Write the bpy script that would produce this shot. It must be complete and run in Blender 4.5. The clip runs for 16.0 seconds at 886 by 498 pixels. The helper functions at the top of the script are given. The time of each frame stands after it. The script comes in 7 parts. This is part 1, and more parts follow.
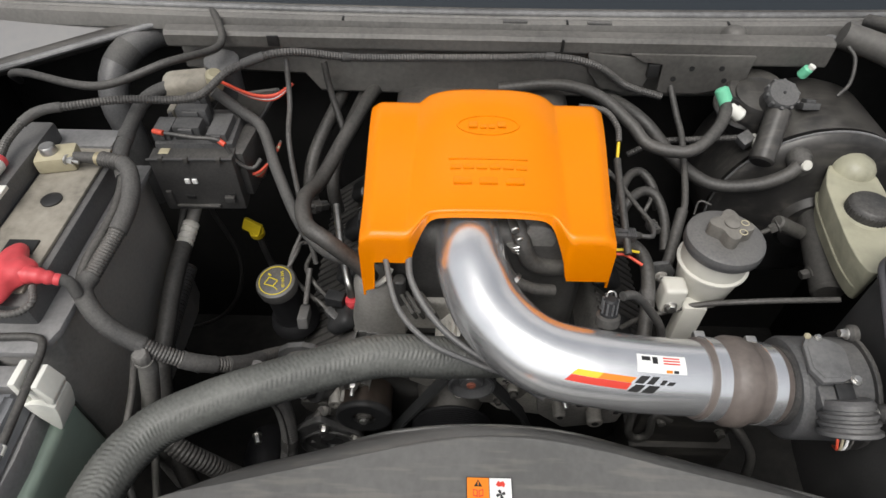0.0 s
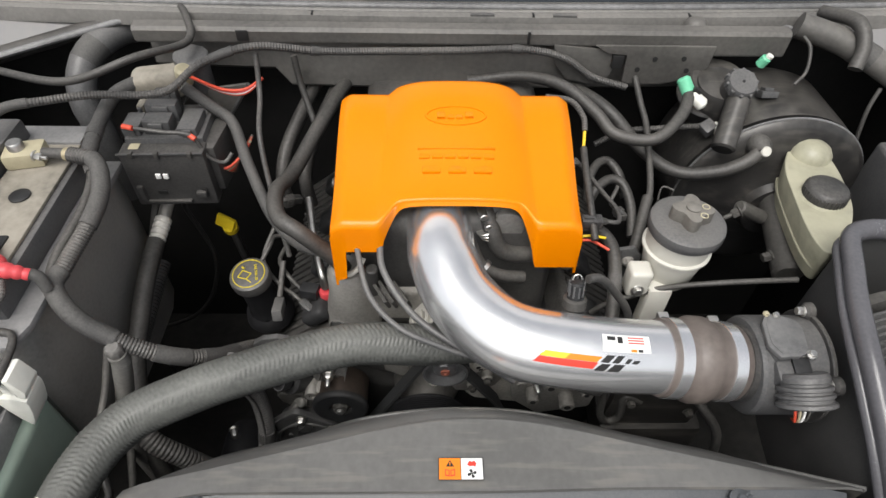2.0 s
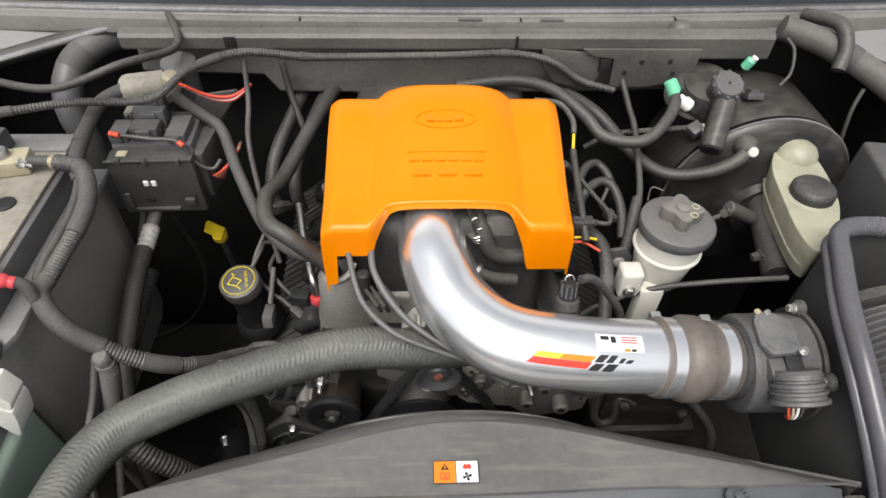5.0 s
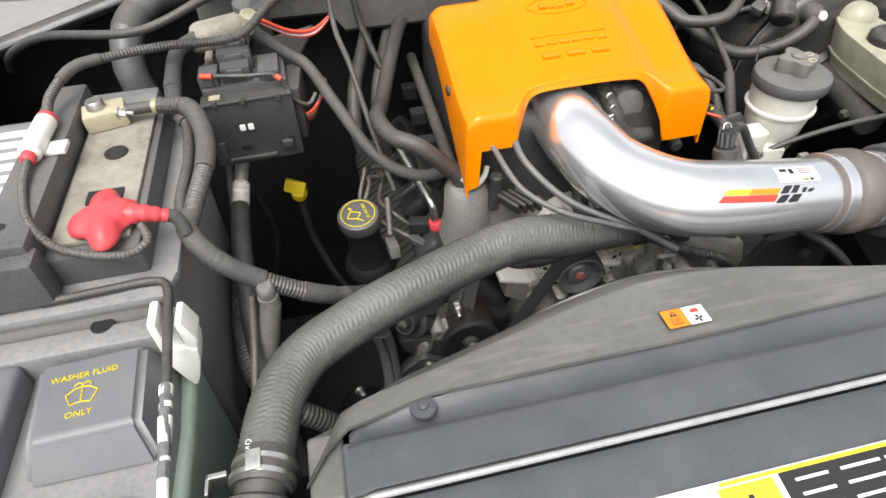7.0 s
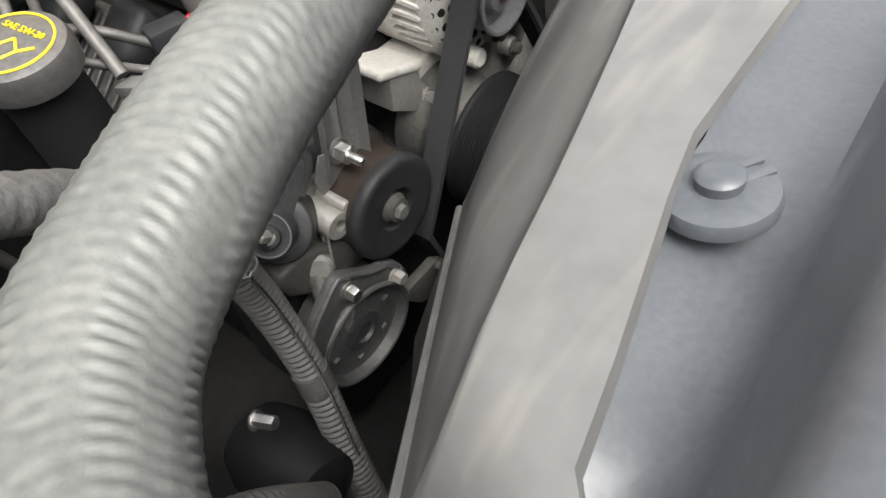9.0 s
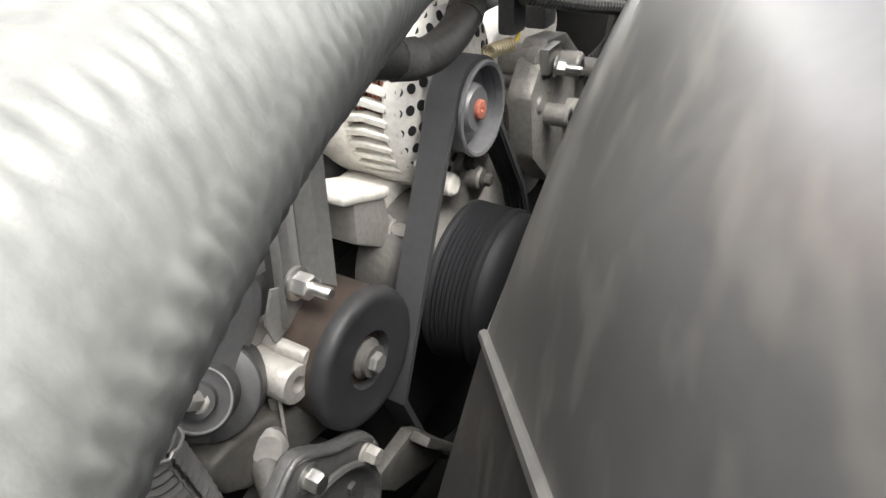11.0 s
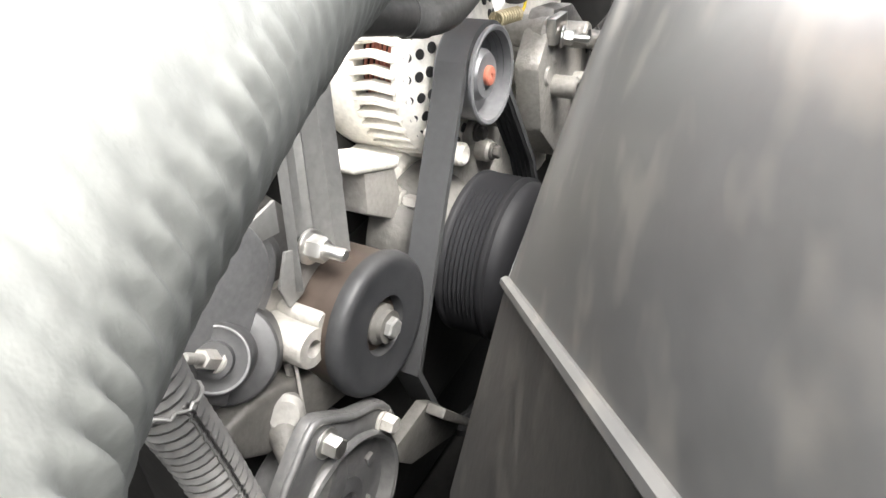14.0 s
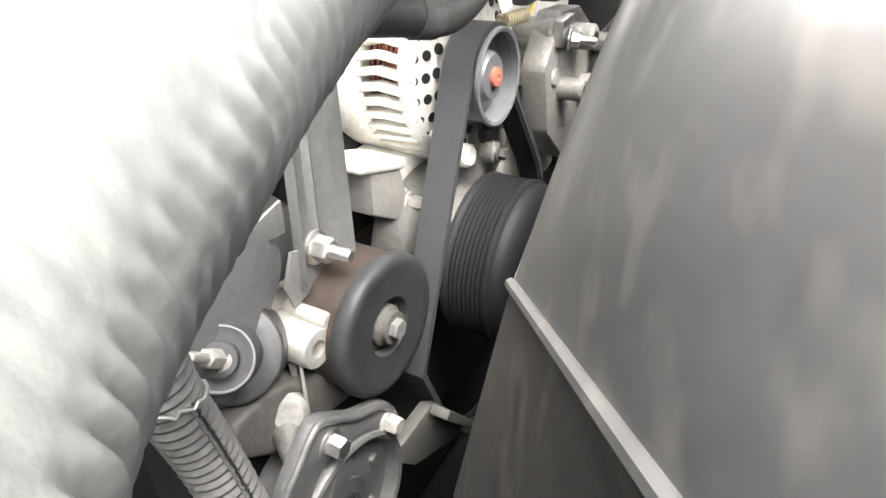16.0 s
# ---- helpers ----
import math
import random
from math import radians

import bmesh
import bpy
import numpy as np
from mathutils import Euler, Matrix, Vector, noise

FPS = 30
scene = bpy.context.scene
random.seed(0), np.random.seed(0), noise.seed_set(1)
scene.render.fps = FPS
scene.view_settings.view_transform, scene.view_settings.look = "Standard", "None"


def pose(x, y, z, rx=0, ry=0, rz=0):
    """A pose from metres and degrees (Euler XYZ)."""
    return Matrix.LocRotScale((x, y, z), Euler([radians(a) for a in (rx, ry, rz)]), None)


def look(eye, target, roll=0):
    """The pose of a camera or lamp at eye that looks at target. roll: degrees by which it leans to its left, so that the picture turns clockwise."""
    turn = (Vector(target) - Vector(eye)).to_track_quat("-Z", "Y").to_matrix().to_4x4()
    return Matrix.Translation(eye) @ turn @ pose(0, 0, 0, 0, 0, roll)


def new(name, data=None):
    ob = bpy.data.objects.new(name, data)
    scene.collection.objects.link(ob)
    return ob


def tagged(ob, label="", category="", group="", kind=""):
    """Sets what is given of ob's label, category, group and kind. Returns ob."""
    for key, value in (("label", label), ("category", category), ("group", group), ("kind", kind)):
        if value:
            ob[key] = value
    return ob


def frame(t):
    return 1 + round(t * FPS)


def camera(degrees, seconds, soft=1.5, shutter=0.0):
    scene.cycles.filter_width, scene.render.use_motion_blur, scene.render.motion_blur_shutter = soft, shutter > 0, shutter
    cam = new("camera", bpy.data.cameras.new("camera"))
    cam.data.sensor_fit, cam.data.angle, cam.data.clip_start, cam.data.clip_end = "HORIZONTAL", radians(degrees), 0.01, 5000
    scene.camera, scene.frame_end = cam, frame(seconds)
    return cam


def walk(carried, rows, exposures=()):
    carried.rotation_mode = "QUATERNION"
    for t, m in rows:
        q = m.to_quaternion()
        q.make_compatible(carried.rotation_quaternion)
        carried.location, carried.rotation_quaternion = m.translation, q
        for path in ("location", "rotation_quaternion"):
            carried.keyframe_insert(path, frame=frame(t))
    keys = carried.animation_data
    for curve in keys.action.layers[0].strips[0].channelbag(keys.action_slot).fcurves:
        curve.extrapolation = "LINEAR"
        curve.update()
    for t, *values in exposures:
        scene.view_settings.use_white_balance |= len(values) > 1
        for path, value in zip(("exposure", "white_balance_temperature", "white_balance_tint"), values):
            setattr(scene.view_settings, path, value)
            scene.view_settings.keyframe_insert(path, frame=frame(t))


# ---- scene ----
cam = camera(72.2, 16.0)
PATH = [
    (0, (0.012, 0.059, 1.685), (-0.011, 1.411, 0.211), 0.6),
    (0.5, (0.024, 0.055, 1.68), (0.026, 1.402, 0.201), 0.4),
    (1, (0.027, 0.053, 1.681), (0.059, 1.404, 0.207), 1.1),
    (1.5, (0.027, 0.047, 1.683), (0.061, 1.401, 0.211), 1.3),
    (2, (0.025, 0.041, 1.685), (0.063, 1.393, 0.211), 1.4),
    (2.5, (0.026, 0.038, 1.682), (0.072, 1.388, 0.206), 1.4),
    (3, (0.024, 0.038, 1.683), (0.078, 1.378, 0.2), 1.5),
    (3.5, (0.026, 0.036, 1.682), (0.086, 1.378, 0.2), 1.5),
    (6, (0.013, 0.036, 1.663), (0.095, 1.429, 0.231), 1.4),
    (6.5, (-0.086, 0.005, 1.618), (0.048, 1.4, 0.191), 0.2),
    (7, (-0.228, -0.023, 1.557), (0.041, 1.382, 0.16), -2.7),
    (7.5, (-0.313, 0.049, 1.459), (0.037, 1.445, 0.07), -6.0),
    (8, (-0.323, 0.142, 1.339), (0.281, 1.428, -0.069), -10.3),
    (8.5, (-0.319, 0.207, 1.261), (0.448, 1.273, -0.248), -14.3),
    (9, (-0.2928, 0.2328, 1.1974), (0.6136, 1.1274, -0.3448), -9.11),
    (9.5, (-0.294, 0.2591, 1.1724), (0.8272, 1.1681, -0.2119), -7.05),
    (10, (-0.2781, 0.283, 1.1505), (0.968, 1.1871, -0.1262), -5.01),
    (12.5, (-0.29, 0.3003, 1.1064), (1.2115, 1.1769, 0.118), -5.53),
    (13, (-0.292, 0.2993, 1.1044), (1.1712, 1.1976, 0.0786), -5.51),
    (13.5, (-0.292, 0.2993, 1.1044), (1.124, 1.1912, 0.0091), -5.66),
    (14, (-0.291, 0.2993, 1.1034), (1.1079, 1.1851, -0.0185), -5.24),
    (14.5, (-0.29, 0.2983, 1.1034), (1.1051, 1.1923, -0.0166), -5.34),
    (15, (-0.291, 0.2993, 1.1034), (1.1047, 1.1946, -0.0149), -5.14),
    (15.5, (-0.291, 0.2993, 1.1044), (1.1042, 1.1933, -0.0155), -5.04),
    (16, (-0.291, 0.2993, 1.1034), (1.1014, 1.2014, -0.0136), -5.14),
]
EXPOSURES = [(0.0, 0.08), (1.5, 0.27), (3.5, 0.5), (6.0, 0.45), (6.5, 0.65), (7.0, 0.85), (7.5, 1.10), (8.0, 1.25), (8.5, 1.50), (9.0, 1.65), (9.5, 1.93), (10.0, 2.02), (12.5, 2.98), (13.0, 2.92), (13.5, 3.13), (14.0, 3.40), (16.0, 3.47)]
walk(cam, [(t, look(eye, target, roll)) for t, eye, target, roll in PATH], EXPOSURES)

# ---- light: a bright, even overcast sky over the open bonnet ----
world = bpy.data.worlds.new("sky")
scene.world = world
world.use_nodes = True
wn, wl = world.node_tree.nodes, world.node_tree.links
sky = wn.new("ShaderNodeTexSky")
sky.sky_type, sky.sun_disc = "NISHITA", False
sky.sun_elevation, sky.sun_rotation = radians(58), radians(200)
sky.air_density, sky.dust_density, sky.ozone_density = 1.0, 5.0, 0.6
pale = wn.new("ShaderNodeHueSaturation")
pale.inputs["Saturation"].default_value = 0.25
wl.new(sky.outputs[0], pale.inputs["Color"])
wl.new(pale.outputs[0], wn["Background"].inputs[0])
wn["Background"].inputs[1].default_value = 0.137
sun = new("sun", bpy.data.lights.new("sun", "SUN"))
sun.data.energy, sun.data.angle, sun.data.color = 1.5, radians(35), (1.0, 0.97, 0.93)
sun.matrix_world = look((-0.55, -0.65, 4.0), (0.0, 0.45, 1.1))


# ---- materials ----
def paint(name, color, rough=0.5, metal=0.0, dust=0.0, grain=60.0, bump=0.15, vary=0.32, dust_color=(0.23, 0.215, 0.19), stain=7.0, coat=0.0, stretch=(1, 1, 1), scuff=0.0, low=0.25, even=0.2):
    """A surface with two scales of unevenness: blotches and fine grain, and dust lying on what faces up; low thins it
    elsewhere, which shades shroud and hose.
    """
    m = bpy.data.materials.new(name)
    m.use_nodes = True
    n, l = m.node_tree.nodes, m.node_tree.links
    b = n["Principled BSDF"]
    co = n.new("ShaderNodeTexCoord")
    mp = n.new("ShaderNodeMapping")
    mp.inputs["Scale"].default_value = stretch
    geo = n.new("ShaderNodeNewGeometry")
    l.new(geo.outputs["Position"], mp.inputs["Vector"])
    big = n.new("ShaderNodeTexNoise")
    big.inputs["Scale"].default_value, big.inputs["Detail"].default_value, big.inputs["Roughness"].default_value = stain, 6, 0.65
    fine = n.new("ShaderNodeTexNoise")
    fine.inputs["Scale"].default_value, fine.inputs["Detail"].default_value = grain, 4
    l.new(mp.outputs[0], big.inputs["Vector"])
    l.new(mp.outputs[0], fine.inputs["Vector"])
    dark = tuple(c * (1 - vary) for c in color)
    light = tuple(min(1, c * (1 + vary)) for c in color)
    mix = n.new("ShaderNodeMix")
    mix.data_type = "RGBA"
    mix.inputs[6].default_value, mix.inputs[7].default_value = (*dark, 1), (*light, 1)
    add = n.new("ShaderNodeMath")
    add.operation = "MULTIPLY_ADD"
    l.new(big.outputs[0], add.inputs[0])
    add.inputs[1].default_value = 0.65
    sc = n.new("ShaderNodeMath")
    sc.operation = "MULTIPLY"
    l.new(fine.outputs[0], sc.inputs[0])
    sc.inputs[1].default_value = 0.35
    l.new(sc.outputs[0], add.inputs[2])
    ramp = n.new("ShaderNodeMapRange")
    ramp.inputs[1].default_value, ramp.inputs[2].default_value = 0.32, 0.68
    l.new(add.outputs[0], ramp.inputs[0])
    l.new(ramp.outputs[0], mix.inputs[0])
    out = mix.outputs[2]
    if dust:
        sep = n.new("ShaderNodeSeparateXYZ")
        l.new(geo.outputs["Normal"], sep.inputs[0])
        up = n.new("ShaderNodeMapRange")
        up.inputs[1].default_value, up.inputs[2].default_value = -0.2, 0.95
        up.inputs[3].default_value, up.inputs[4].default_value = low, 1.0
        l.new(sep.outputs[2], up.inputs[0])
        much = n.new("ShaderNodeMath")
        much.operation = "MULTIPLY"
        l.new(up.outputs[0], much.inputs[0])
        patch = n.new("ShaderNodeMapRange")
        patch.inputs[1].default_value, patch.inputs[2].default_value = 0.38, 0.64
        patch.inputs[3].default_value, patch.inputs[4].default_value = even * dust, dust
        l.new(add.outputs[0], patch.inputs[0])
        l.new(patch.outputs[0], much.inputs[1])
        over = n.new("ShaderNodeMix")
        over.data_type = "RGBA"
        l.new(much.outputs[0], over.inputs[0])
        l.new(out, over.inputs[6])
        over.inputs[7].default_value = (*dust_color, 1)
        out = over.outputs[2]
    if scuff:
        turned = n.new("ShaderNodeMapping")
        turned.inputs["Rotation"].default_value = (0.3, 0.5, radians(32))
        turned.inputs["Scale"].default_value = (20, 150, 80)
        l.new(geo.outputs["Position"], turned.inputs["Vector"])
        streak = n.new("ShaderNodeTexNoise")
        streak.inputs["Scale"].default_value, streak.inputs["Detail"].default_value = 0.8, 2
        l.new(turned.outputs[0], streak.inputs["Vector"])
        cutoff = n.new("ShaderNodeMapRange")
        cutoff.inputs[1].default_value, cutoff.inputs[2].default_value = 0.54, 0.68
        cutoff.inputs[3].default_value, cutoff.inputs[4].default_value = 0.0, scuff
        l.new(streak.outputs[0], cutoff.inputs[0])
        worn = n.new("ShaderNodeMix")
        worn.data_type = "RGBA"
        l.new(cutoff.outputs[0], worn.inputs[0])
        l.new(out, worn.inputs[6])
        worn.inputs[7].default_value = (0.25, 0.232, 0.20, 1)
        out = worn.outputs[2]
    l.new(out, b.inputs["Base Color"])
    rr = n.new("ShaderNodeMapRange")
    rr.inputs[3].default_value, rr.inputs[4].default_value = max(0.03, rough - 0.1), min(1, rough + 0.12)
    l.new(add.outputs[0], rr.inputs[0])
    l.new(rr.outputs[0], b.inputs["Roughness"])
    b.inputs["Metallic"].default_value = metal
    b.inputs["Coat Weight"].default_value = coat
    if bump:
        bp = n.new("ShaderNodeBump")
        bp.inputs["Strength"].default_value, bp.inputs["Distance"].default_value = bump, 0.002
        l.new(fine.outputs[0], bp.inputs["Height"])
        l.new(bp.outputs[0], b.inputs["Normal"])
    return m


PLASTIC = paint("black_plastic", (0.030, 0.030, 0.031), 0.46, dust=0.40, grain=300, bump=0.12)
PLASTIC_GREY = paint("grey_plastic", (0.072, 0.074, 0.078), 0.42, dust=0.42, grain=350, bump=0.1)
# low at 0 strips steep faces of dust: the slope's shade is painted in.
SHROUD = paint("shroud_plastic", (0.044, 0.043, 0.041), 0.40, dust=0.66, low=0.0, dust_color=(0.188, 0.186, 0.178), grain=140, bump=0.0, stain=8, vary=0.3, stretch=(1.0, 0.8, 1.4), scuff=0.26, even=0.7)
# Darker twin of the shroud plastic: shade below its ribs is in the colour.
SHADED_BLACK = paint("shaded_black_plastic", (0.016, 0.015, 0.014), 0.55, dust=0.2, low=0.1, grain=120, bump=0.12, vary=0.3, scuff=0.1)
LID_GREY = paint("satin_grey_lid", (0.135, 0.142, 0.154), 0.4, dust=0.2, grain=400, bump=0.03, vary=0.12, stain=14)
PANEL = paint("front_panel_plastic", (0.066, 0.073, 0.082), 0.42, dust=0.14, grain=500, bump=0.06, vary=0.15, stain=14)
RUBBER = paint("black_rubber", (0.024, 0.024, 0.024), 0.5, dust=0.38, grain=250, bump=0.15)
COUPLER = paint("brown_black_rubber", (0.125, 0.104, 0.093), 0.45, dust=0.15, grain=120, bump=0.08)
# low thins the dust underneath, so the underside's shade is in the colour.
HOSE = paint("dusty_shaded_rubber", (0.046, 0.049, 0.047), 0.50, dust=0.50, low=0.20, even=0.4, grain=220, bump=0.2, dust_color=(0.235, 0.235, 0.212))
PULLEY_GREY = paint("dusty_grey_metal", (0.072, 0.073, 0.075), 0.45, metal=0.35, dust=0.3, grain=220, bump=0.12, dust_color=(0.26, 0.25, 0.23))
# Grey darkened to hold the shade of a fan that is not built.
IDLER = paint("shade_dark_grey", (0.036, 0.037, 0.039), 0.5, metal=0.2, dust=0.12, grain=220, bump=0.1)
BRACKET = paint("dull_pressed_steel", (0.18, 0.18, 0.176), 0.5, metal=0.5, dust=0.25, grain=240, bump=0.1)
HUB_ORANGE = paint("rusty_orange_hub", (0.30, 0.10, 0.065), 0.55, grain=300, bump=0.2, vary=0.3)
SLOT_DARK = paint("dark_core", (0.03, 0.02, 0.018), 0.6, grain=200, bump=0.2)
BOOSTER = paint("scuffed_black_drum", (0.014, 0.014, 0.015), 0.34, dust=0.38, low=0.02, grain=60, bump=0.05, stain=10, vary=0.3, scuff=0.12)
KNOB = paint("dusty_knob", (0.10, 0.095, 0.085), 0.6, dust=0.5, grain=200, bump=0.2)
TRIM = paint("edge_trim_rubber", (0.085, 0.084, 0.092), 0.24, dust=0.08, vary=0.12, grain=300, bump=0.05, dust_color=(0.3, 0.3, 0.3))
SHIELD = paint("textured_shield", (0.040, 0.040, 0.041), 0.5, dust=0.25, grain=600, bump=0.15)
CONDUIT = paint("worn_conduit", (0.075, 0.075, 0.076), 0.5, dust=0.4, grain=250, bump=0.1)
GRILLE = paint("pale_dusty_grille", (0.135, 0.132, 0.125), 0.5, dust=0.4, grain=180, bump=0.1)
TRAY = paint("dusty_tray_plastic", (0.24, 0.236, 0.228), 0.45, dust=0.6, low=0.7, grain=200, bump=0.1, vary=0.3)
LOOM = paint("split_loom", (0.036, 0.036, 0.037), 0.48, dust=0.52, grain=250, bump=0.1)
TAPE = paint("cloth_tape", (0.05, 0.05, 0.05), 0.7, dust=0.3, grain=400, bump=0.3)
ORANGE = paint("orange_enamel", (0.76, 0.215, 0.0), 0.22, grain=500, bump=0.004, vary=0.03)
ORANGE.node_tree.nodes["Principled BSDF"].inputs["Specular IOR Level"].default_value = 0.28
LID = paint("smooth_grey_lid", (0.115, 0.116, 0.118), 0.4, dust=0.25, grain=200, bump=0.05, vary=0.3, stain=30, dust_color=(0.24, 0.23, 0.21))
LINING = paint("liner_reflection_grey", (0.26, 0.255, 0.25), 0.6, grain=120, bump=0.1, vary=0.15)
CHROME = paint("polished_aluminium", (0.87, 0.875, 0.885), 0.22, metal=0.88, grain=30, bump=0.008, vary=0.07)
STEEL = paint("zinc_steel", (0.66, 0.65, 0.62), 0.38, metal=1.0, grain=150, bump=0.1)
CASTING = paint("cast_aluminium", (0.33, 0.32, 0.30), 0.55, metal=0.5, dust=0.45, grain=260, bump=0.35, dust_color=(0.33, 0.31, 0.27))
# Two darker castings; on the tensioner they also hold the gap's shade.
CASTING_MID = paint("dusty_shaded_casting", (0.19, 0.185, 0.175), 0.6, metal=0.3, dust=0.3, grain=220, bump=0.3, dust_color=(0.26, 0.245, 0.22))
CASTING_DARK = paint("dirty_shaded_casting", (0.062, 0.060, 0.056), 0.62, metal=0.2, dust=0.24, grain=200, bump=0.35)
IRON = paint("rusty_iron", (0.17, 0.085, 0.05), 0.75, metal=0.2, grain=120, bump=0.4)
COPPER = paint("copper_winding", (0.40, 0.15, 0.105), 0.5, metal=0.5, grain=300)
BRASS = paint("dull_brass", (0.46, 0.40, 0.26), 0.45, metal=0.5, grain=200)
BELT_PULLEY = paint("worn_grey_pulley", (0.125, 0.128, 0.134), 0.42, metal=0.3, dust=0.15, grain=200, bump=0.06)
BELT = paint("rubber_belt", (0.030, 0.031, 0.032), 0.68, grain=200, bump=0.05)
PULLEY = paint("pulley_plastic", (0.017, 0.018, 0.020), 0.46, dust=0.1, grain=150, bump=0.05)
# Darker than the pulley's own black: shade under hose and tube is added.
FAN_BLACK = paint("black_with_gap_shade", (0.009, 0.009, 0.010), 0.60, grain=150, bump=0.05)
ALLOY = paint("bright_cast_alloy", (0.72, 0.70, 0.645), 0.5, metal=0.15, dust=0.2, grain=260, bump=0.3, dust_color=(0.33, 0.31, 0.26))
BATTERY_LABEL = paint("grey_battery_label", (0.22, 0.22, 0.222), 0.5, dust=0.3, grain=200, bump=0.05)
STRIP = paint("pale_strip_rubber", (0.32, 0.32, 0.32), 0.35, grain=120, bump=0.05, vary=0.25)
EDGE = paint("worn_pale_edge", (0.15, 0.15, 0.15), 0.5, grain=120, bump=0.1, vary=0.5)
PULLEY_STEEL = paint("worn_pulley_steel", (0.070, 0.054, 0.044), 0.42, metal=0.6, grain=90, bump=0.05, vary=0.4)
BODY = paint("primed_body_steel", (0.075, 0.073, 0.069), 0.5, dust=0.40, grain=120, bump=0.1)
COWL = paint("dusty_cowl", (0.085, 0.082, 0.077), 0.5, dust=0.36, grain=160, bump=0.12)
# Near black: the shade deep in the bay is put into this colour.
DEEP = paint("bay_shade_black", (0.010, 0.010, 0.010), 0.7, dust=0.07, grain=60, bump=0.3)
RED = paint("red_rubber", (0.60, 0.065, 0.075), 0.4, grain=200, bump=0.1, vary=0.12)
RED_WIRE = paint("red_insulation", (0.65, 0.08, 0.04), 0.45, grain=200, bump=0, vary=0.2)
YELLOW = paint("yellow_plastic", (0.75, 0.55, 0.02), 0.4, grain=200, bump=0, vary=0.1)
GREEN = paint("green_connector", (0.16, 0.55, 0.34), 0.4, grain=200, bump=0, vary=0.1)
WHITE = paint("white_plastic", (0.72, 0.72, 0.66), 0.45, grain=150, bump=0.05, vary=0.08)
IVORY = paint("aged_white_plastic", (0.62, 0.61, 0.55), 0.4, dust=0.2, grain=60, bump=0.06, vary=0.12)
OLD_PLASTIC = paint("yellowed_reservoir", (0.40, 0.39, 0.29), 0.38, dust=0.35, grain=40, bump=0.05, vary=0.4, stain=18, dust_color=(0.16, 0.14, 0.10))
MINT = paint("translucent_green_tank", (0.27, 0.34, 0.285), 0.35, grain=40, bump=0.04, vary=0.12)
DUSTY = paint("dust_coated_top", (0.26, 0.238, 0.195), 0.72, dust=0.35, grain=90, bump=0.2, vary=0.5, stain=16)
TAN = paint("tan_plastic", (0.42, 0.38, 0.26), 0.5, grain=90, bump=0.1, vary=0.2)
LABEL_ORANGE = paint("label_orange", (0.80, 0.22, 0.01), 0.45, grain=200, bump=0, vary=0.05)
LABEL_WHITE = paint("label_white", (0.78, 0.78, 0.76), 0.45, grain=200, bump=0, vary=0.05)
LABEL_YELLOW = paint("label_yellow", (0.80, 0.55, 0.03), 0.45, grain=200, bump=0, vary=0.05)
LABEL_RED = paint("label_red", (0.65, 0.05, 0.03), 0.4, grain=200, bump=0, vary=0.05)
# Print black; surface pieces in it also draw the shade inside holes and slots.
INK = paint("ink_and_hole_black", (0.015, 0.015, 0.015), 0.5, grain=200, bump=0, vary=0.1)
YELLOW_INK = paint("yellow_ink", (0.62, 0.50, 0.02), 0.5, grain=200, bump=0, vary=0.15)
TARMAC = paint("tarmac", (0.05, 0.05, 0.05), 0.9, grain=300, bump=0.6)
GLASS = bpy.data.materials.new("windscreen_glass")
GLASS.use_nodes = True
g = GLASS.node_tree.nodes["Principled BSDF"]
g.inputs["Base Color"].default_value, g.inputs["Roughness"].default_value = (0.02, 0.025, 0.03, 1), 0.05


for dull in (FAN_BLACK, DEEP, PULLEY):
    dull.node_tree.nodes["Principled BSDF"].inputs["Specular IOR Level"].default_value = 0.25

# ---- building blocks ----
def thing(name, place, label, category, group="", kind=""):
    ob = new(name)
    ob.location = place
    ob.empty_display_size = 0.02
    return tagged(ob, label, category, group, kind)


def world_place(ob):
    p = Vector(ob.location)
    while ob.parent:
        ob = ob.parent
        p = p + Vector(ob.location)
    return p


def finish(bm, smooth=40):
    bmesh.ops.recalc_face_normals(bm, faces=bm.faces)
    if smooth:
        limit = radians(smooth)
        for f in bm.faces:
            f.smooth = True
        for e in bm.edges:
            if len(e.link_faces) == 2 and e.calc_face_angle(0) > limit:
                e.smooth = False


def part(name, bm, material, parent, label="", smooth=40):
    """One mesh object from a bmesh in world metres, under a thing or a part."""
    finish(bm, smooth)
    me = bpy.data.meshes.new(name)
    at = world_place(parent) if parent else Vector()
    bmesh.ops.translate(bm, verts=bm.verts, vec=-at)
    bm.to_mesh(me)
    bm.free()
    me.materials.append(material)
    ob = new(name, me)
    if parent:
        ob.parent = parent
    return tagged(ob, label)


def solo(name, bm, material, label, category, group="", kind="", smooth=40):
    ob = part(name, bm, material, None, "", smooth)
    return tagged(ob, label, category, group, kind)


def grid_bm(rows, close_u=False, close_v=False, caps=False):
    """A mesh over rows of points."""
    bm = bmesh.new()
    vs = [[bm.verts.new(p) for p in row] for row in rows]
    nr, nc = len(vs), len(vs[0])
    for i in range(nr if close_v else nr - 1):
        for j in range(nc if close_u else nc - 1):
            a, b, c, d = vs[i][j], vs[i][(j + 1) % nc], vs[(i + 1) % nr][(j + 1) % nc], vs[(i + 1) % nr][j]
            bm.faces.new((a, b, c, d))
    if caps:
        bm.faces.new(vs[0][::-1])
        bm.faces.new(vs[-1])
    return bm


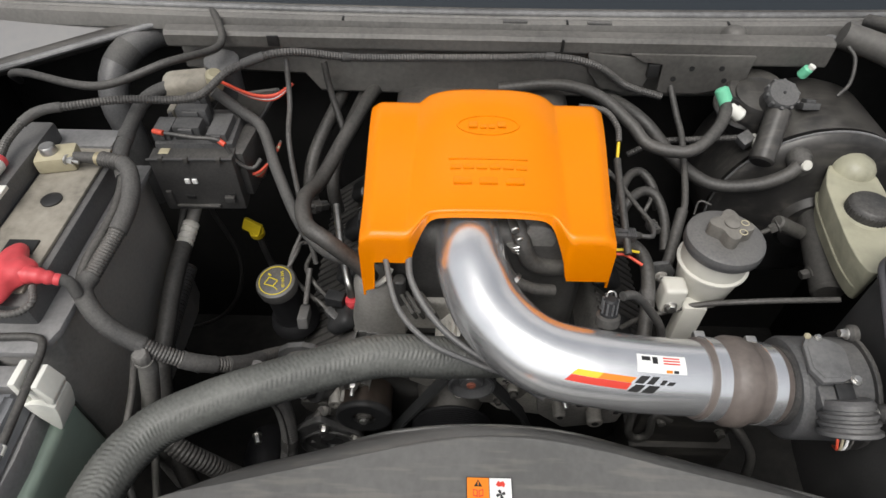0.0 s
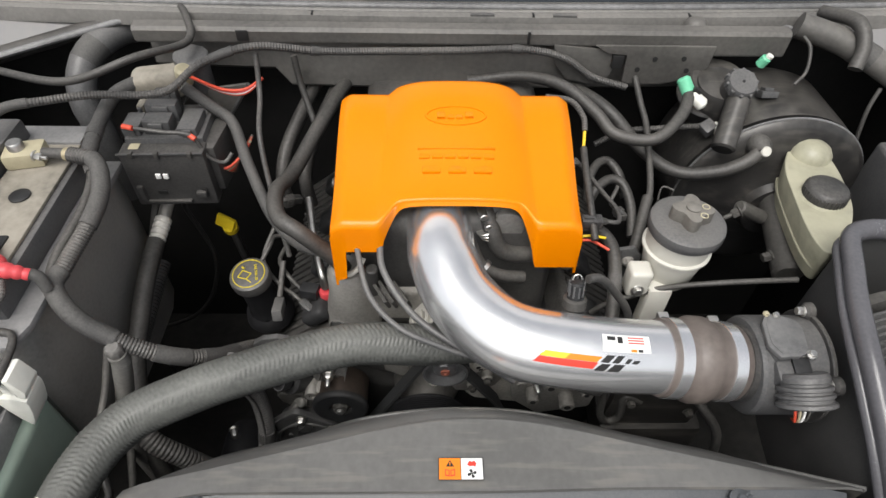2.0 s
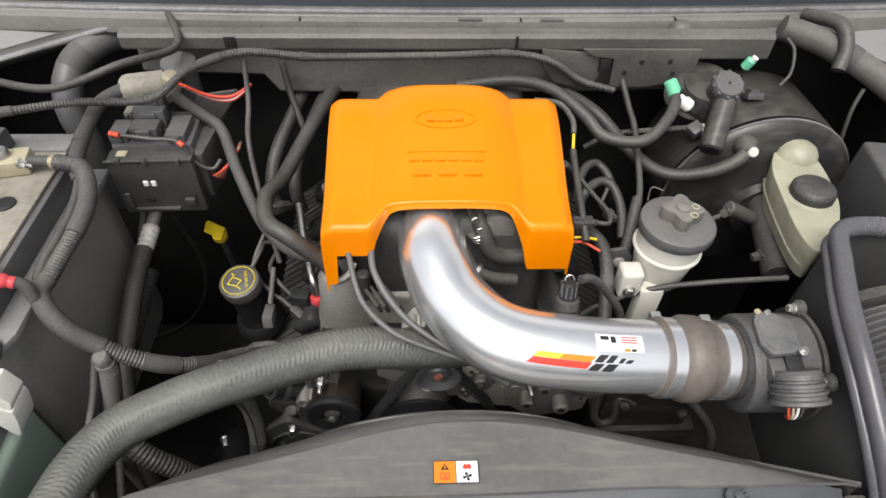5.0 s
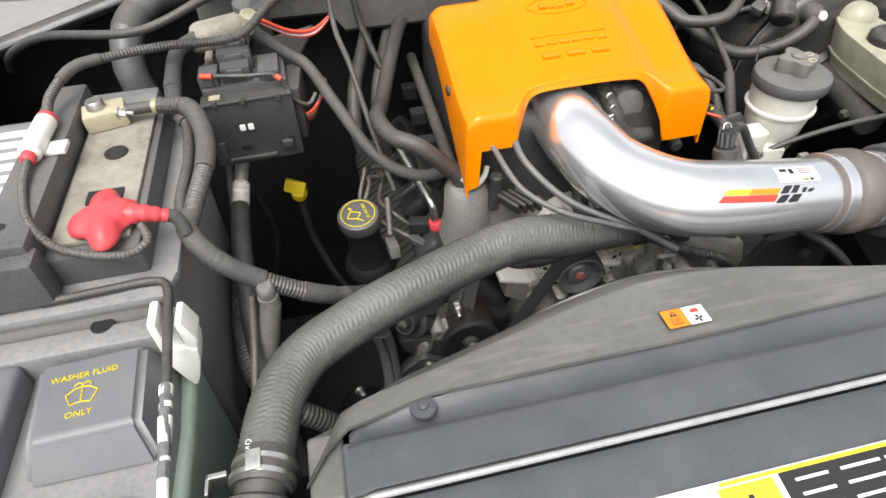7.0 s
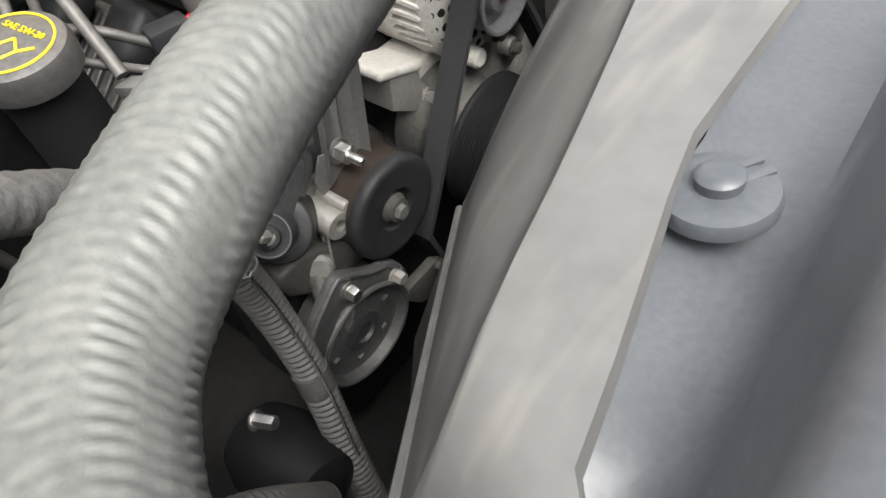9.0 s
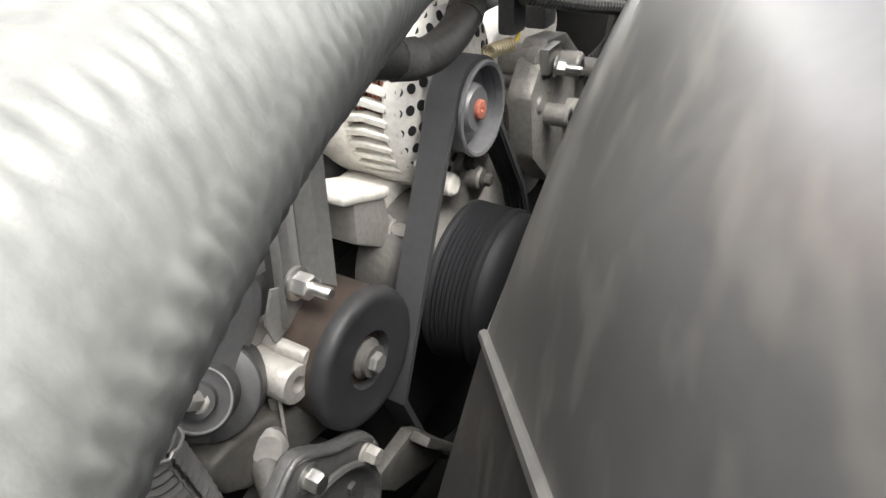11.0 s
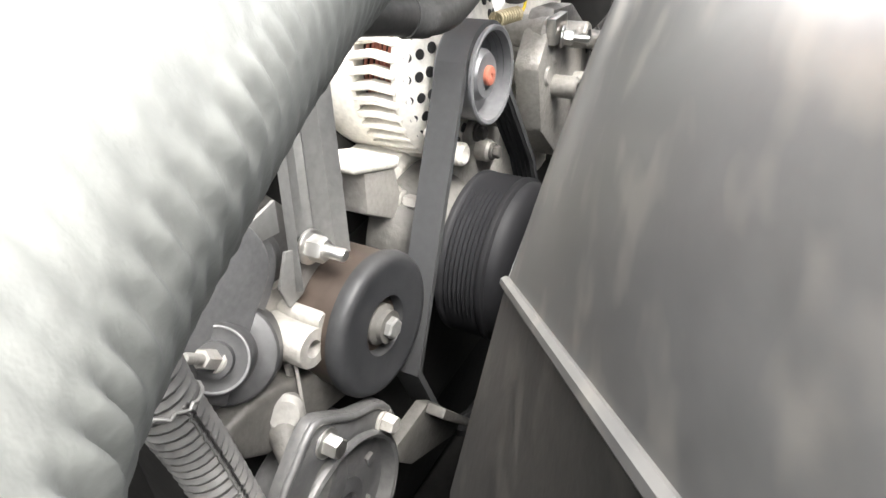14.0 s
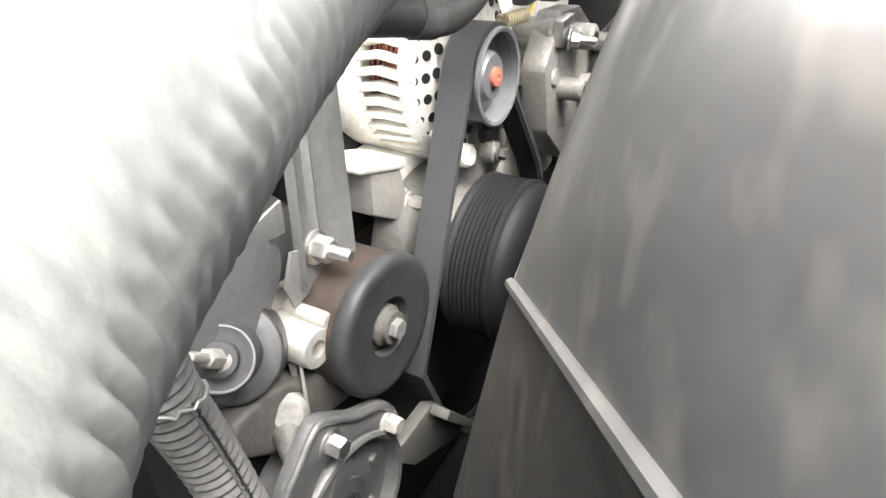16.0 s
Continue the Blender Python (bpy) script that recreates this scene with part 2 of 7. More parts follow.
def box(x0, x1, y0, y1, z0, z1, bevel=0.003, seg=2, turn=None, bm=None):
    bm2 = bmesh.new()
    bmesh.ops.create_cube(bm2, size=1)
    c = Vector(((x0 + x1) / 2, (y0 + y1) / 2, (z0 + z1) / 2))
    for v in bm2.verts:
        v.co = Vector((v.co.x * (x1 - x0), v.co.y * (y1 - y0), v.co.z * (z1 - z0)))
    if bevel:
        bmesh.ops.bevel(bm2, geom=bm2.edges, offset=min(bevel, 0.45 * min(x1 - x0, y1 - y0, z1 - z0)), segments=seg, profile=0.6, affect="EDGES")
    if turn:
        bmesh.ops.transform(bm2, matrix=Euler([radians(a) for a in turn]).to_matrix().to_4x4(), verts=bm2.verts)
    bmesh.ops.translate(bm2, verts=bm2.verts, vec=c)
    return merge(bm, bm2)


def merge(bm, other):
    if bm is None:
        return other
    me = bpy.data.meshes.new("tmp")
    other.to_mesh(me)
    other.free()
    bm.from_mesh(me)
    bpy.data.meshes.remove(me)
    return bm


def frame_along(d):
    d = Vector(d).normalized()
    a = Vector((0, 0, 1)) if abs(d.z) < 0.95 else Vector((0, 1, 0))
    u = d.cross(a).normalized()
    return d, u, d.cross(u).normalized()


def lathe(base, axis, profile, seg=32, bm=None, inside=False):
    """Turned shape: profile rows are (radius, distance along the axis from base)."""
    d, u, v = frame_along(axis)
    base = Vector(base)
    rows = []
    for r, h in profile:
        rows.append([base + d * h + (u * math.cos(2 * math.pi * k / seg) + v * math.sin(2 * math.pi * k / seg)) * max(r, 1e-4) for k in range(seg)])
    return merge(bm, grid_bm(rows, close_u=True, caps=not inside))


def rod(a, b, r, seg=16, bevel=0.0, bm=None, r2=None):
    a, b = Vector(a), Vector(b)
    h = (b - a).length
    r2 = r if r2 is None else r2
    e = min(bevel, 0.4 * r, 0.4 * h)
    prof = [(r, 0), (r2, h)] if not e else [(r - e, 0), (r, e), (r2, h - e), (r2 - e, h)]
    return lathe(a, b - a, prof, seg, bm)


def curve_points(ctrl, step=0.004):
    """Points along a smooth curve through the control points, evenly spaced."""
    c = [Vector(p) for p in ctrl]
    c = [c[0] * 2 - c[1]] + c + [c[-1] * 2 - c[-2]]
    pts = []
    for i in range(1, len(c) - 2):
        a, b, d, e = c[i - 1:i + 3]
        for k in range(24):
            t = k / 24
            pts.append(0.5 * (2 * b + (d - a) * t + (2 * a - 5 * b + 4 * d - e) * t * t + (3 * b - a - 3 * d + e) * t ** 3))
    pts.append(c[-2])
    out, left = [pts[0]], step
    for p, q in zip(pts, pts[1:]):
        seg = (q - p).length
        while seg > 1e-9 and left <= seg:
            p = p + (q - p) * (left / seg)
            out.append(p)
            seg = (q - p).length
            left = step
        left -= seg
    if (out[-1] - pts[-1]).length > step * 0.3:
        out.append(pts[-1])
    return out


def sweep(points, radius, seg=12, bm=None, caps=True):
    """A tube along points; radius is a number or a function of (index, angle, length run)."""
    n = len(points)
    d0, u, v = frame_along(points[1] - points[0])
    rows, run = [], 0.0
    for i, p in enumerate(points):
        d = (points[min(i + 1, n - 1)] - points[max(i - 1, 0)]).normalized()
        u = (u - d * u.dot(d)).normalized()
        v = d.cross(u)
        if i:
            run += (p - points[i - 1]).length
        row = []
        for k in range(seg):
            a = 2 * math.pi * k / seg
            r = radius(i, a, run) if callable(radius) else radius
            row.append(p + (u * math.cos(a) + v * math.sin(a)) * r)
        rows.append(row)
    return merge(bm, grid_bm(rows, close_u=True, caps=caps))


def ribbed(r, pitch):
    depth = 0.15 * pitch + 0.045 * r
    return lambda i, a, run: r - (0.0, 0.35, 1.0, 0.35)[i % 4] * depth


def cable(name, ctrl, r, material, label, category="cable", loom=False, group="", bands=()):
    """A round cable, hose or ribbed loom along a curve, with tape bands at shares of its length."""
    pitch = (0.0038 if loom is True else loom) if loom else 0
    step = pitch / 4 if loom else max(0.006, r * 0.8)
    pts = curve_points(ctrl, step)
    bm = sweep(pts, ribbed(r, pitch) if loom else r, 12 if r < 0.012 else 20)
    if not bands:
        return solo(name, bm, material, label, category, group, smooth=50 if not loom else 25)
    ob = thing(name, pts[0], label, category, group)
    part("sleeve", bm, material, ob, smooth=25 if loom else 60)
    for share, length in bands:
        i = int(share * (len(pts) - 1))
        j = min(len(pts) - 1, i + max(2, int(length / step)))
        part("tape_band", sweep(pts[i:j + 1], lambda q, a, run: r + 0.0007 + 0.0005 * noise.noise(Vector((run * 300, a, 0))), 16), TAPE, ob, "wrapped cloth tape")
    return ob


def prism(outline, axis, lo, hi, bevel=0.0, seg=2, bm=None):
    """A plate: an outline of pairs in the plane across the axis, from lo to hi."""
    b = bmesh.new()
    def at(p, q, h):
        return {"x": (h, p, q), "y": (p, h, q), "z": (p, q, h)}[axis]
    bottom = [b.verts.new(at(p, q, lo)) for p, q in outline]
    top = [b.verts.new(at(p, q, hi)) for p, q in outline]
    n = len(outline)
    b.faces.new(bottom[::-1])
    b.faces.new(top)
    for i in range(n):
        b.faces.new((bottom[i], bottom[(i + 1) % n], top[(i + 1) % n], top[i]))
    bmesh.ops.recalc_face_normals(b, faces=b.faces)
    if bevel:
        bmesh.ops.bevel(b, geom=[e for e in b.edges], offset=bevel, segments=seg, profile=0.6, affect="EDGES", clamp_overlap=True)
    return merge(bm, b)


def soft(outline, rounds=2):
    """An outline with its corners cut round."""
    for _ in range(rounds):
        cut = []
        for (a, b), (c, d) in zip(outline, outline[1:] + outline[:1]):
            cut += [(0.75 * a + 0.25 * c, 0.75 * b + 0.25 * d), (0.25 * a + 0.75 * c, 0.25 * b + 0.75 * d)]
        outline = cut
    return outline


def hexbolt(at, axis, r=0.006, h=0.006, stud=0.0, bm=None):
    d = Vector(axis).normalized()
    at = Vector(at)
    bm = lathe(at, d, [(r * 1.35, 0), (r * 1.35, 0.0015), (r * 1.2, 0.0022)], 20, bm)
    bm = lathe(at + d * 0.002, d, [(r, 0), (r, h * 0.85), (r * 0.85, h)], 6, bm)
    if stud:
        bm = lathe(at + d * h, d, [(r * 0.5, 0), (r * 0.5, stud * 0.92), (r * 0.36, stud)], 14, bm)
    return bm


def thick_sheet(rows, thickness, direction):
    """A sheet over rows of points with a real thickness along a direction."""
    d = Vector(direction) * thickness
    front = [[Vector(p) for p in row] for row in rows]
    bm = bmesh.new()
    a = [[bm.verts.new(p) for p in row] for row in front]
    b = [[bm.verts.new(p + d) for p in row] for row in front]
    nr, nc = len(a), len(a[0])
    for i in range(nr - 1):
        for j in range(nc - 1):
            bm.faces.new((a[i][j], a[i][j + 1], a[i + 1][j + 1], a[i + 1][j]))
            bm.faces.new((b[i][j], b[i + 1][j], b[i + 1][j + 1], b[i][j + 1]))
    for i in range(nr - 1):
        bm.faces.new((a[i][0], a[i + 1][0], b[i + 1][0], b[i][0]))
        bm.faces.new((a[i][-1], b[i][-1], b[i + 1][-1], a[i + 1][-1]))
    for j in range(nc - 1):
        bm.faces.new((a[0][j], b[0][j], b[0][j + 1], a[0][j + 1]))
        bm.faces.new((a[-1][j], a[-1][j + 1], b[-1][j + 1], b[-1][j]))
    return bm


def letters(text, size, m, material, parent, label="", name="lettering", depth=0.0004):
    """Raised writing in the built-in font, laid by the matrix m (x along the line, y up the letters)."""
    c = bpy.data.curves.new(name, "FONT")
    c.body, c.size, c.align_x, c.align_y, c.extrude = text, size, "CENTER", "CENTER", depth
    c.resolution_u = 3
    ob = bpy.data.objects.new(name, c)
    scene.collection.objects.link(ob)
    me = bpy.data.meshes.new_from_object(ob.evaluated_get(bpy.context.evaluated_depsgraph_get()))
    bpy.data.objects.remove(ob)
    bpy.data.curves.remove(c)
    at = world_place(parent)
    me.transform(Matrix.Translation(-at) @ m)
    me.materials.clear()
    me.materials.append(material)
    o = new(name, me)
    o.parent = parent
    return tagged(o, label)


def smoothstep(a, b, x):
    t = max(0.0, min(1.0, (x - a) / (b - a)))
    return t * t * (3 - 2 * t)


# ---- the setting: ground and the bay's own sheet metal ----
solo("ground", grid_bm([[(-60, -60, 0), (60, -60, 0)], [(-60, 60, 0), (60, 60, 0)]]), TARMAC, "grey tarmac under the parked truck", "ground", kind="structure")
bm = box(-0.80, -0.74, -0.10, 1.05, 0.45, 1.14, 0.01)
solo("wall_left", bm, DEEP, "near-black inner fender of the engine bay", "inner fender", kind="structure")
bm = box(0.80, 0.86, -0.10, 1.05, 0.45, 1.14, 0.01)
solo("wall_right", bm, DEEP, "near-black inner fender of the engine bay", "inner fender", kind="structure")
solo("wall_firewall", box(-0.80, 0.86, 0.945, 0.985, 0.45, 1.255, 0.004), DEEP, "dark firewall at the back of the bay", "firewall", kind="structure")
solo("floor", box(-0.80, 0.86, -0.10, 0.98, 0.44, 0.46, 0.004), DEEP, "near-black undertray below the engine", "undertray", kind="structure")
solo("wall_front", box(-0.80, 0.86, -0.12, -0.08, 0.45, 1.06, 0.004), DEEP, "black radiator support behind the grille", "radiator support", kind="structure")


def fender_top(side):
    """Painted top flange of a fender with its rubber seal."""
    x0, x1 = (-1.05, -0.715) if side < 0 else (0.785, 1.12)
    ob = thing("fender_left" if side < 0 else "fender_right", ((x0 + x1) / 2, 0.5, 1.1), "dark grey painted fender top beside the bay", "fender", "fenders", "structure")
    rows = []
    for y in (-0.1, 0.2, 0.5, 0.75, 0.95, 1.1):
        z = 1.13 + 0.09 * smoothstep(0.3, 1.0, y)
        rows.append([(x0, y, z - 0.03), (x0 + 0.12, y, z), (x1 - 0.10, y, z), (x1, y, z - 0.02)])
    part("panel", thick_sheet(rows, 0.012, (0, 0, -1)), BODY_GREY, ob)
    return ob


SILVER = paint("silver_body_paint", (0.42, 0.42, 0.43), 0.4, dust=0.2, grain=80, bump=0.02, vary=0.1)
BODY_GREY = paint("grey_body_paint", (0.20, 0.20, 0.205), 0.4, dust=0.4, grain=80, bump=0.03, vary=0.1, coat=0.4)
fender_top(-1)
fender_top(1)

# cowl below the windscreen
cowl = thing("cowl", (0.05, 0.93, 1.2), "dusty grey cowl panel below the windscreen", "cowl", kind="structure")
prof = [(0.862, 1.160), (0.856, 1.166), (0.862, 1.244), (0.866, 1.250)]
rows = [[(x, y + 0.02 * ((x - 0.05) / 0.5) ** 2, z + (0.028 * smoothstep(-0.19, -0.21, x) if z < 1.2 else 0)) for y, z in prof] for x in [-0.39 + 0.02 * k for k in range(43)]]
part("front_face", thick_sheet(rows, 0.006, (0, 1, 0)), BODY, cowl)
prof = [(0.848, 1.2425), (0.843, 1.2445), (0.842, 1.260), (0.846, 1.265), (0.862, 1.266), (0.865, 1.252), (0.878, 1.252)]
rows = [[(x, y, z - (0.014 * smoothstep(0.30, 0.42, x) if z < 1.245 else 0)) for y, z in prof] for x in [-0.395 + 0.0233 * k for k in range(41)]]
part("rail", thick_sheet(rows, 0.004, (0, 0.6, -0.8)), COWL, cowl)
def bowed(x):
    return 0.045 * (x - 0.03) ** 2


prof = [(0.876, 1.250), (0.880, 1.2655), (0.8895, 1.2675), (0.8905, 1.262), (0.896, 1.262)]
rows = [[(x, y + bowed(x), z) for y, z in prof] for x in [-0.80 + 0.04 * k for k in range(43)]]
part("grille_panel", thick_sheet(rows, 0.004, (0, 0, -1)), GRILLE, cowl)
for x in (-0.15, 0.170, 0.40):
    part("panel_joint", box(x, x + 0.003, 0.880 + bowed(x), 0.8895 + bowed(x), 1.2655, 1.2685, 0.0005), INK, cowl)
for x0, x1 in ((0.08, 0.115), (0.20, 0.235)):
    part("pale_clip", box(x0, x1, 0.8815, 0.8885, 1.2655, 1.2690, 0.001), CONDUIT, cowl)
part("wiper_hump", lathe((0.408, 0.874, 1.248), (0, 0.1, 1), [(0.018, 0), (0.017, 0.014), (0.011, 0.021), (0.003, 0.023)], 24), COWL, cowl)
for dy, z, r, mt in ((0.8950, 1.2655, 0.0042, GRILLE), (0.9020, 1.2700, 0.0048, EDGE), (0.9075, 1.2725, 0.0030, RUBBER)):
    part("windscreen_seal", sweep([Vector((x, dy + bowed(x), z)) for x in [-0.85 + 0.05 * k for k in range(36)]], r, 12), mt, cowl)
part("rail_slot", box(-0.250, -0.234, 0.8400, 0.8425, 1.247, 1.262, 0.0006), INK, cowl, "dark slot in the rail")
part("rail_slot", box(0.160, 0.164, 0.8400, 0.8425, 1.246, 1.264, 0.0006), INK, cowl, "dark slot in the rail")
plate = part("bracket_plate", prism([(0.258, 1.247), (0.278, 1.235), (0.306, 1.232), (0.308, 1.190), (0.319, 1.186), (0.366, 1.186), (0.402, 1.194), (0.430, 1.213), (0.432, 1.247)], "y", 0.836, 0.841, 0.0015), COWL, cowl)
part("plate_tab", prism([(0.20, 1.245), (0.285, 1.236), (0.292, 1.205), (0.285, 1.186), (0.258, 1.182), (0.225, 1.190), (0.205, 1.215)], "y", 0.842, 0.848, 0.002), BODY, cowl)
part("tab_hole", box(0.287, 0.303, 0.8345, 0.8505, 1.212, 1.232, 0.001), INK, plate)
for hx, hz in ((0.348, 1.227), (0.390, 1.228), (0.326, 1.210), (0.399, 1.209)):
    part("bolt_hole", lathe((hx, 0.8365, hz), (0, -1, 0.1), [(0.0038, 0), (0.0038, 0.0015)], 14), INK, plate)
rows = [[(x, y + bowed(x), z) for y, z in ((0.908, 1.272), (1.25, 1.47), (1.7, 1.69))] for x in [-0.95 + 0.1 * k for k in range(21)]]
solo("window_1", thick_sheet(rows, 0.006, (0, 0.5, -0.8)), GLASS, "dark windscreen glass", "windscreen", kind="structure")
# the open bonnet over the bay, hinged behind the cowl: out of view, added for blocked, bounced and mirrored light
bonnet = thing("bonnet", (0.05, 1.02, 1.34), "unseen open bonnet, its underside silver to bounce light", "bonnet", kind="structure")
rows = [[(x, y - 0.05 * ((x - 0.05) / 0.85) ** 2, z) for y, z in ((1.03, 1.41), (1.10, 1.58), (1.22, 1.88), (1.34, 2.18), (1.40, 2.32))] for x in [-0.80 + 0.17 * k for k in range(11)]]
part("skin", thick_sheet(rows, 0.012, (0, 0.9, -0.3)), SILVER, bonnet)
for x in (-0.62, -0.22, 0.32, 0.72):
    part("stiffener", sweep(curve_points([(x, 1.05, 1.47), (0.05 + (x - 0.05) * 0.8, 1.20, 1.82), (0.05 + (x - 0.05) * 0.9, 1.37, 2.24)], 0.05), 0.022, 8), SILVER, bonnet)
# painted corner panels left and right of the cowl
for s, x0, x1 in ((-1, -0.98, -0.36), (1, 0.50, 1.06)):
    ob = thing("cowl_corner", ((x0 + x1) / 2, 0.9, 1.2), "pale dusty panel in the corner of the bay", "panel", "cowl corners", "structure")
    rows, lip = [], []
    for k in range(9):
        f = k / 8
        xa = (-0.42 - 0.325 * f) if s < 0 else (0.545 + 0.275 * f)
        ya, za = 0.893 - 0.12 * f, 1.250 - 0.05 * f
        far = -0.98 if s < 0 else 1.06
        lip.append(Vector((xa, ya, za)))
        rows.append([(xa - s * -0.006, ya + 0.026, za + 0.004), (xa + (far - xa) * 0.3, ya + 0.050, za + 0.018), (far, ya + 0.075, za - 0.005)])
    part("panel", thick_sheet(rows, 0.006, (0, 0, -1)), BODY_GREY, ob)
    part("weatherstrip", sweep([p + Vector((0, 0, 0.001)) for p in lip], lambda i, a, run: 0.0048 + 0.0008 * noise.noise(Vector((run * 40, a, s))), 10), EDGE, ob, "pale perished rubber strip")
    part("channel", sweep([p + Vector((0, 0.015, -0.003)) for p in lip], 0.0115, 10), SHADED_BLACK, ob, "black channel behind the strip")

# ---- radiator shroud and front panel ----
shroud = thing("fan_shroud", (0.07, 0.3, 0.7), "black dusty plastic fan shroud with an arched opening", "fan shroud")
ARCH = [(-0.133, 0.374, 0.968), (-0.075, 0.364, 1.038), (-0.02, 0.357, 1.076), (0.05, 0.355, 1.091), (0.13, 0.360, 1.074), (0.21, 0.367, 1.026), (0.275, 0.374, 0.980)]


def along(ctrl, n):
    pts = curve_points(ctrl, 0.002)
    return [pts[round(k * (len(pts) - 1) / (n - 1))] for k in range(n)]


arch = along(ARCH, 41)
front = [Vector((-0.300 + 0.745 * k / 40, 0.262, 1.088 + 0.021 * min(1.0, 0.7 + 5.0 * math.sin(math.pi * k / 40)) + 0.003 * math.sin(math.pi * k / 40))) for k in range(41)]
crease = along([(-0.285, 0.2625, 1.100), (-0.26, 0.2680, 1.1045), (-0.20, 0.2805, 1.1055), (-0.10, 0.305, 1.106), (0.0, 0.329, 1.107), (0.07, 0.335, 1.108), (0.14, 0.329, 1.107), (0.24, 0.306, 1.105), (0.34, 0.283, 1.104), (0.43, 0.268, 1.094)], 41)
outer_corner = (Vector((-0.300, 0.262, 1.067)), front[-1].copy())
for k, p in enumerate(front):
    p.y = 0.2585 - 0.0150 * max(0.0, min(1.0, (-0.192 - p.x) / 0.068)) if p.x < 0.05 else 0.262 - 0.0035 * smoothstep(0.25, 0.05, p.x)
front[0].y, front[1].y = 0.205, 0.228
crease[0], crease[-1] = outer_corner[0].lerp(arch[0], 0.10), outer_corner[1].lerp(arch[-1], 0.10)
for k, drop in ((1, 0.007), (2, 0.002)):
    crease[k].z -= drop
rows = []
for f, up in ((0, 0), (0.3, 0.0006), (0.6, 0.0010), (0.94, 0.0012), (0.985, 0.0010), (1.0, 0.0)):
    rows.append([a.lerp(b, f) + Vector((0, 0, up)) for a, b in zip(front, crease)])
for f, up in ((0.012, -0.0022), (0.024, -0.0042), (0.045, -0.0048), (0.10, -0.0046), (0.17, -0.0042), (0.25, -0.0036), (0.35, -0.0028), (0.45, -0.0020), (0.55, -0.0013), (0.65, -0.0007), (0.75, -0.0002), (0.84, 0.0), (0.88, 0.0025), (0.95, 0.003), (0.99, 0.002), (1.0, 0.0)):
    rows.append([a.lerp(b, f) + Vector((0, 0, up * min(1.0, k / 3, (40 - k) / 3))) + Vector((-0.2, 0.85, 0.5)) * (0.27 * f * (1 - f) ** 2 * (a - b).length * min(1.0, k / 3, (40 - k) / 3)) for k, (a, b) in enumerate(zip(crease, arch))])
rows.append([p + Vector((0, -0.002, -0.012)) for p in arch])
top = part("top_slope", thick_sheet(rows, 0.003, (0, -0.5, -0.85)), SHROUD, shroud)
for s, corner, outer in ((-1, arch[0], outer_corner[0]), (1, arch[-1], outer_corner[1])):
    low = [corner, corner + Vector((s * 0.05, 0, -0.058)), corner + Vector((s * 0.075, 0, -0.14)), corner + Vector((s * 0.08, 0.0, -0.38))]
    out = [outer.copy(), outer + Vector((s * 0.004, 0, -0.06)), outer + Vector((s * 0.006, 0, -0.14)), outer + Vector((s * 0.006, 0, -0.45))]
    rows = [[a.lerp(b, k / 6) for k in range(7)] for a, b in zip(low, out)]
    # Side slope in the darkened twin, its shade painted in.
    part("side_slope", thick_sheet(rows, 0.003, (-s * 0.8, -0.5, 0)), SHADED_BLACK, shroud)
    rib = [corner.lerp(outer, k / 8) + Vector((0, 0, 0.001)) for k in range(9)]
    part("corner_rib", sweep(rib, 0.0024, 8), SHROUD, shroud)
part("worn_edge", sweep([p + Vector((0, -0.0015, 0.0008)) for p in arch], 0.0012, 8), EDGE, shroud, "pale worn edge")
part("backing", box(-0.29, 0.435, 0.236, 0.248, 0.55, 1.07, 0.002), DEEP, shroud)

front_panel = thing("radiator_cover", (0.07, 0.15, 1.05), "dark blue-grey plastic cover over the radiator support", "radiator cover")
prof = [(0.264, 1.078), (0.2625, 1.0775), (0.258, 1.074), (0.238, 1.072), (0.2315, 1.0735), (0.2275, 1.079), (0.2225, 1.095), (0.2190, 1.1015), (0.213, 1.104), (0.195, 1.106), (0.178, 1.1065), (0.1745, 1.103), (0.174, 1.09)]
rows = [[(x, y - max(0.0, y - 0.236) * (0.25 * smoothstep(-0.13, -0.19, x) + 0.55 * smoothstep(-0.249, -0.264, x)), z + 0.006 + 0.021 * min(1.0, 5.0 * math.sin(math.pi * max(0, min(1, (x + 0.3) / 0.745))))) for y, z in prof] for x in [-0.264, -0.260, -0.254, -0.246, -0.238, -0.228] + [-0.21 + 0.028 * k for k in range(24)]]
part("rear_ledge", thick_sheet(rows, 0.004, (0, 0, -1)), PANEL, front_panel)
rows = [[(x, y, z + 0.004 + 0.020 * min(1.0, 5.0 * math.sin(math.pi * max(0, min(1, (x + 0.3) / 0.745))))) for y, z in ((0.1690, 1.098), (0.1675, 1.1045), (0.160, 1.1060), (0.120, 1.1045), (0.05, 1.094), (-0.04, 1.064), (-0.09, 1.0))] for x in [-0.285 + 0.04 * k for k in range(20)]]
part("front_sheet", thick_sheet(rows, 0.004, (0, 0, -1)), PANEL, front_panel)
edge = [Vector((x, 0.1705, 1.1130 + 0.021 * min(1.0, 5.0 * math.sin(math.pi * max(0, min(1, (x + 0.3) / 0.745)))))) for x in [-0.287 + 0.02 * k for k in range(37)]]
part("seal_strip", sweep(edge, 0.0026, 8), STRIP, front_panel, "pale worn edge strip")
# No seal here: a black bead stands for the shade in the gap.
part("gap_shade", sweep([p + Vector((0, 0.0045, -0.0035)) for p in edge], 0.0022, 8), INK, front_panel, "black bead drawn as the dark gap behind the strip")
part("slab_end", box(-0.2685, -0.2590, 0.177, 0.2230, 1.03, 1.1235, 0.005, 3), PANEL, front_panel)
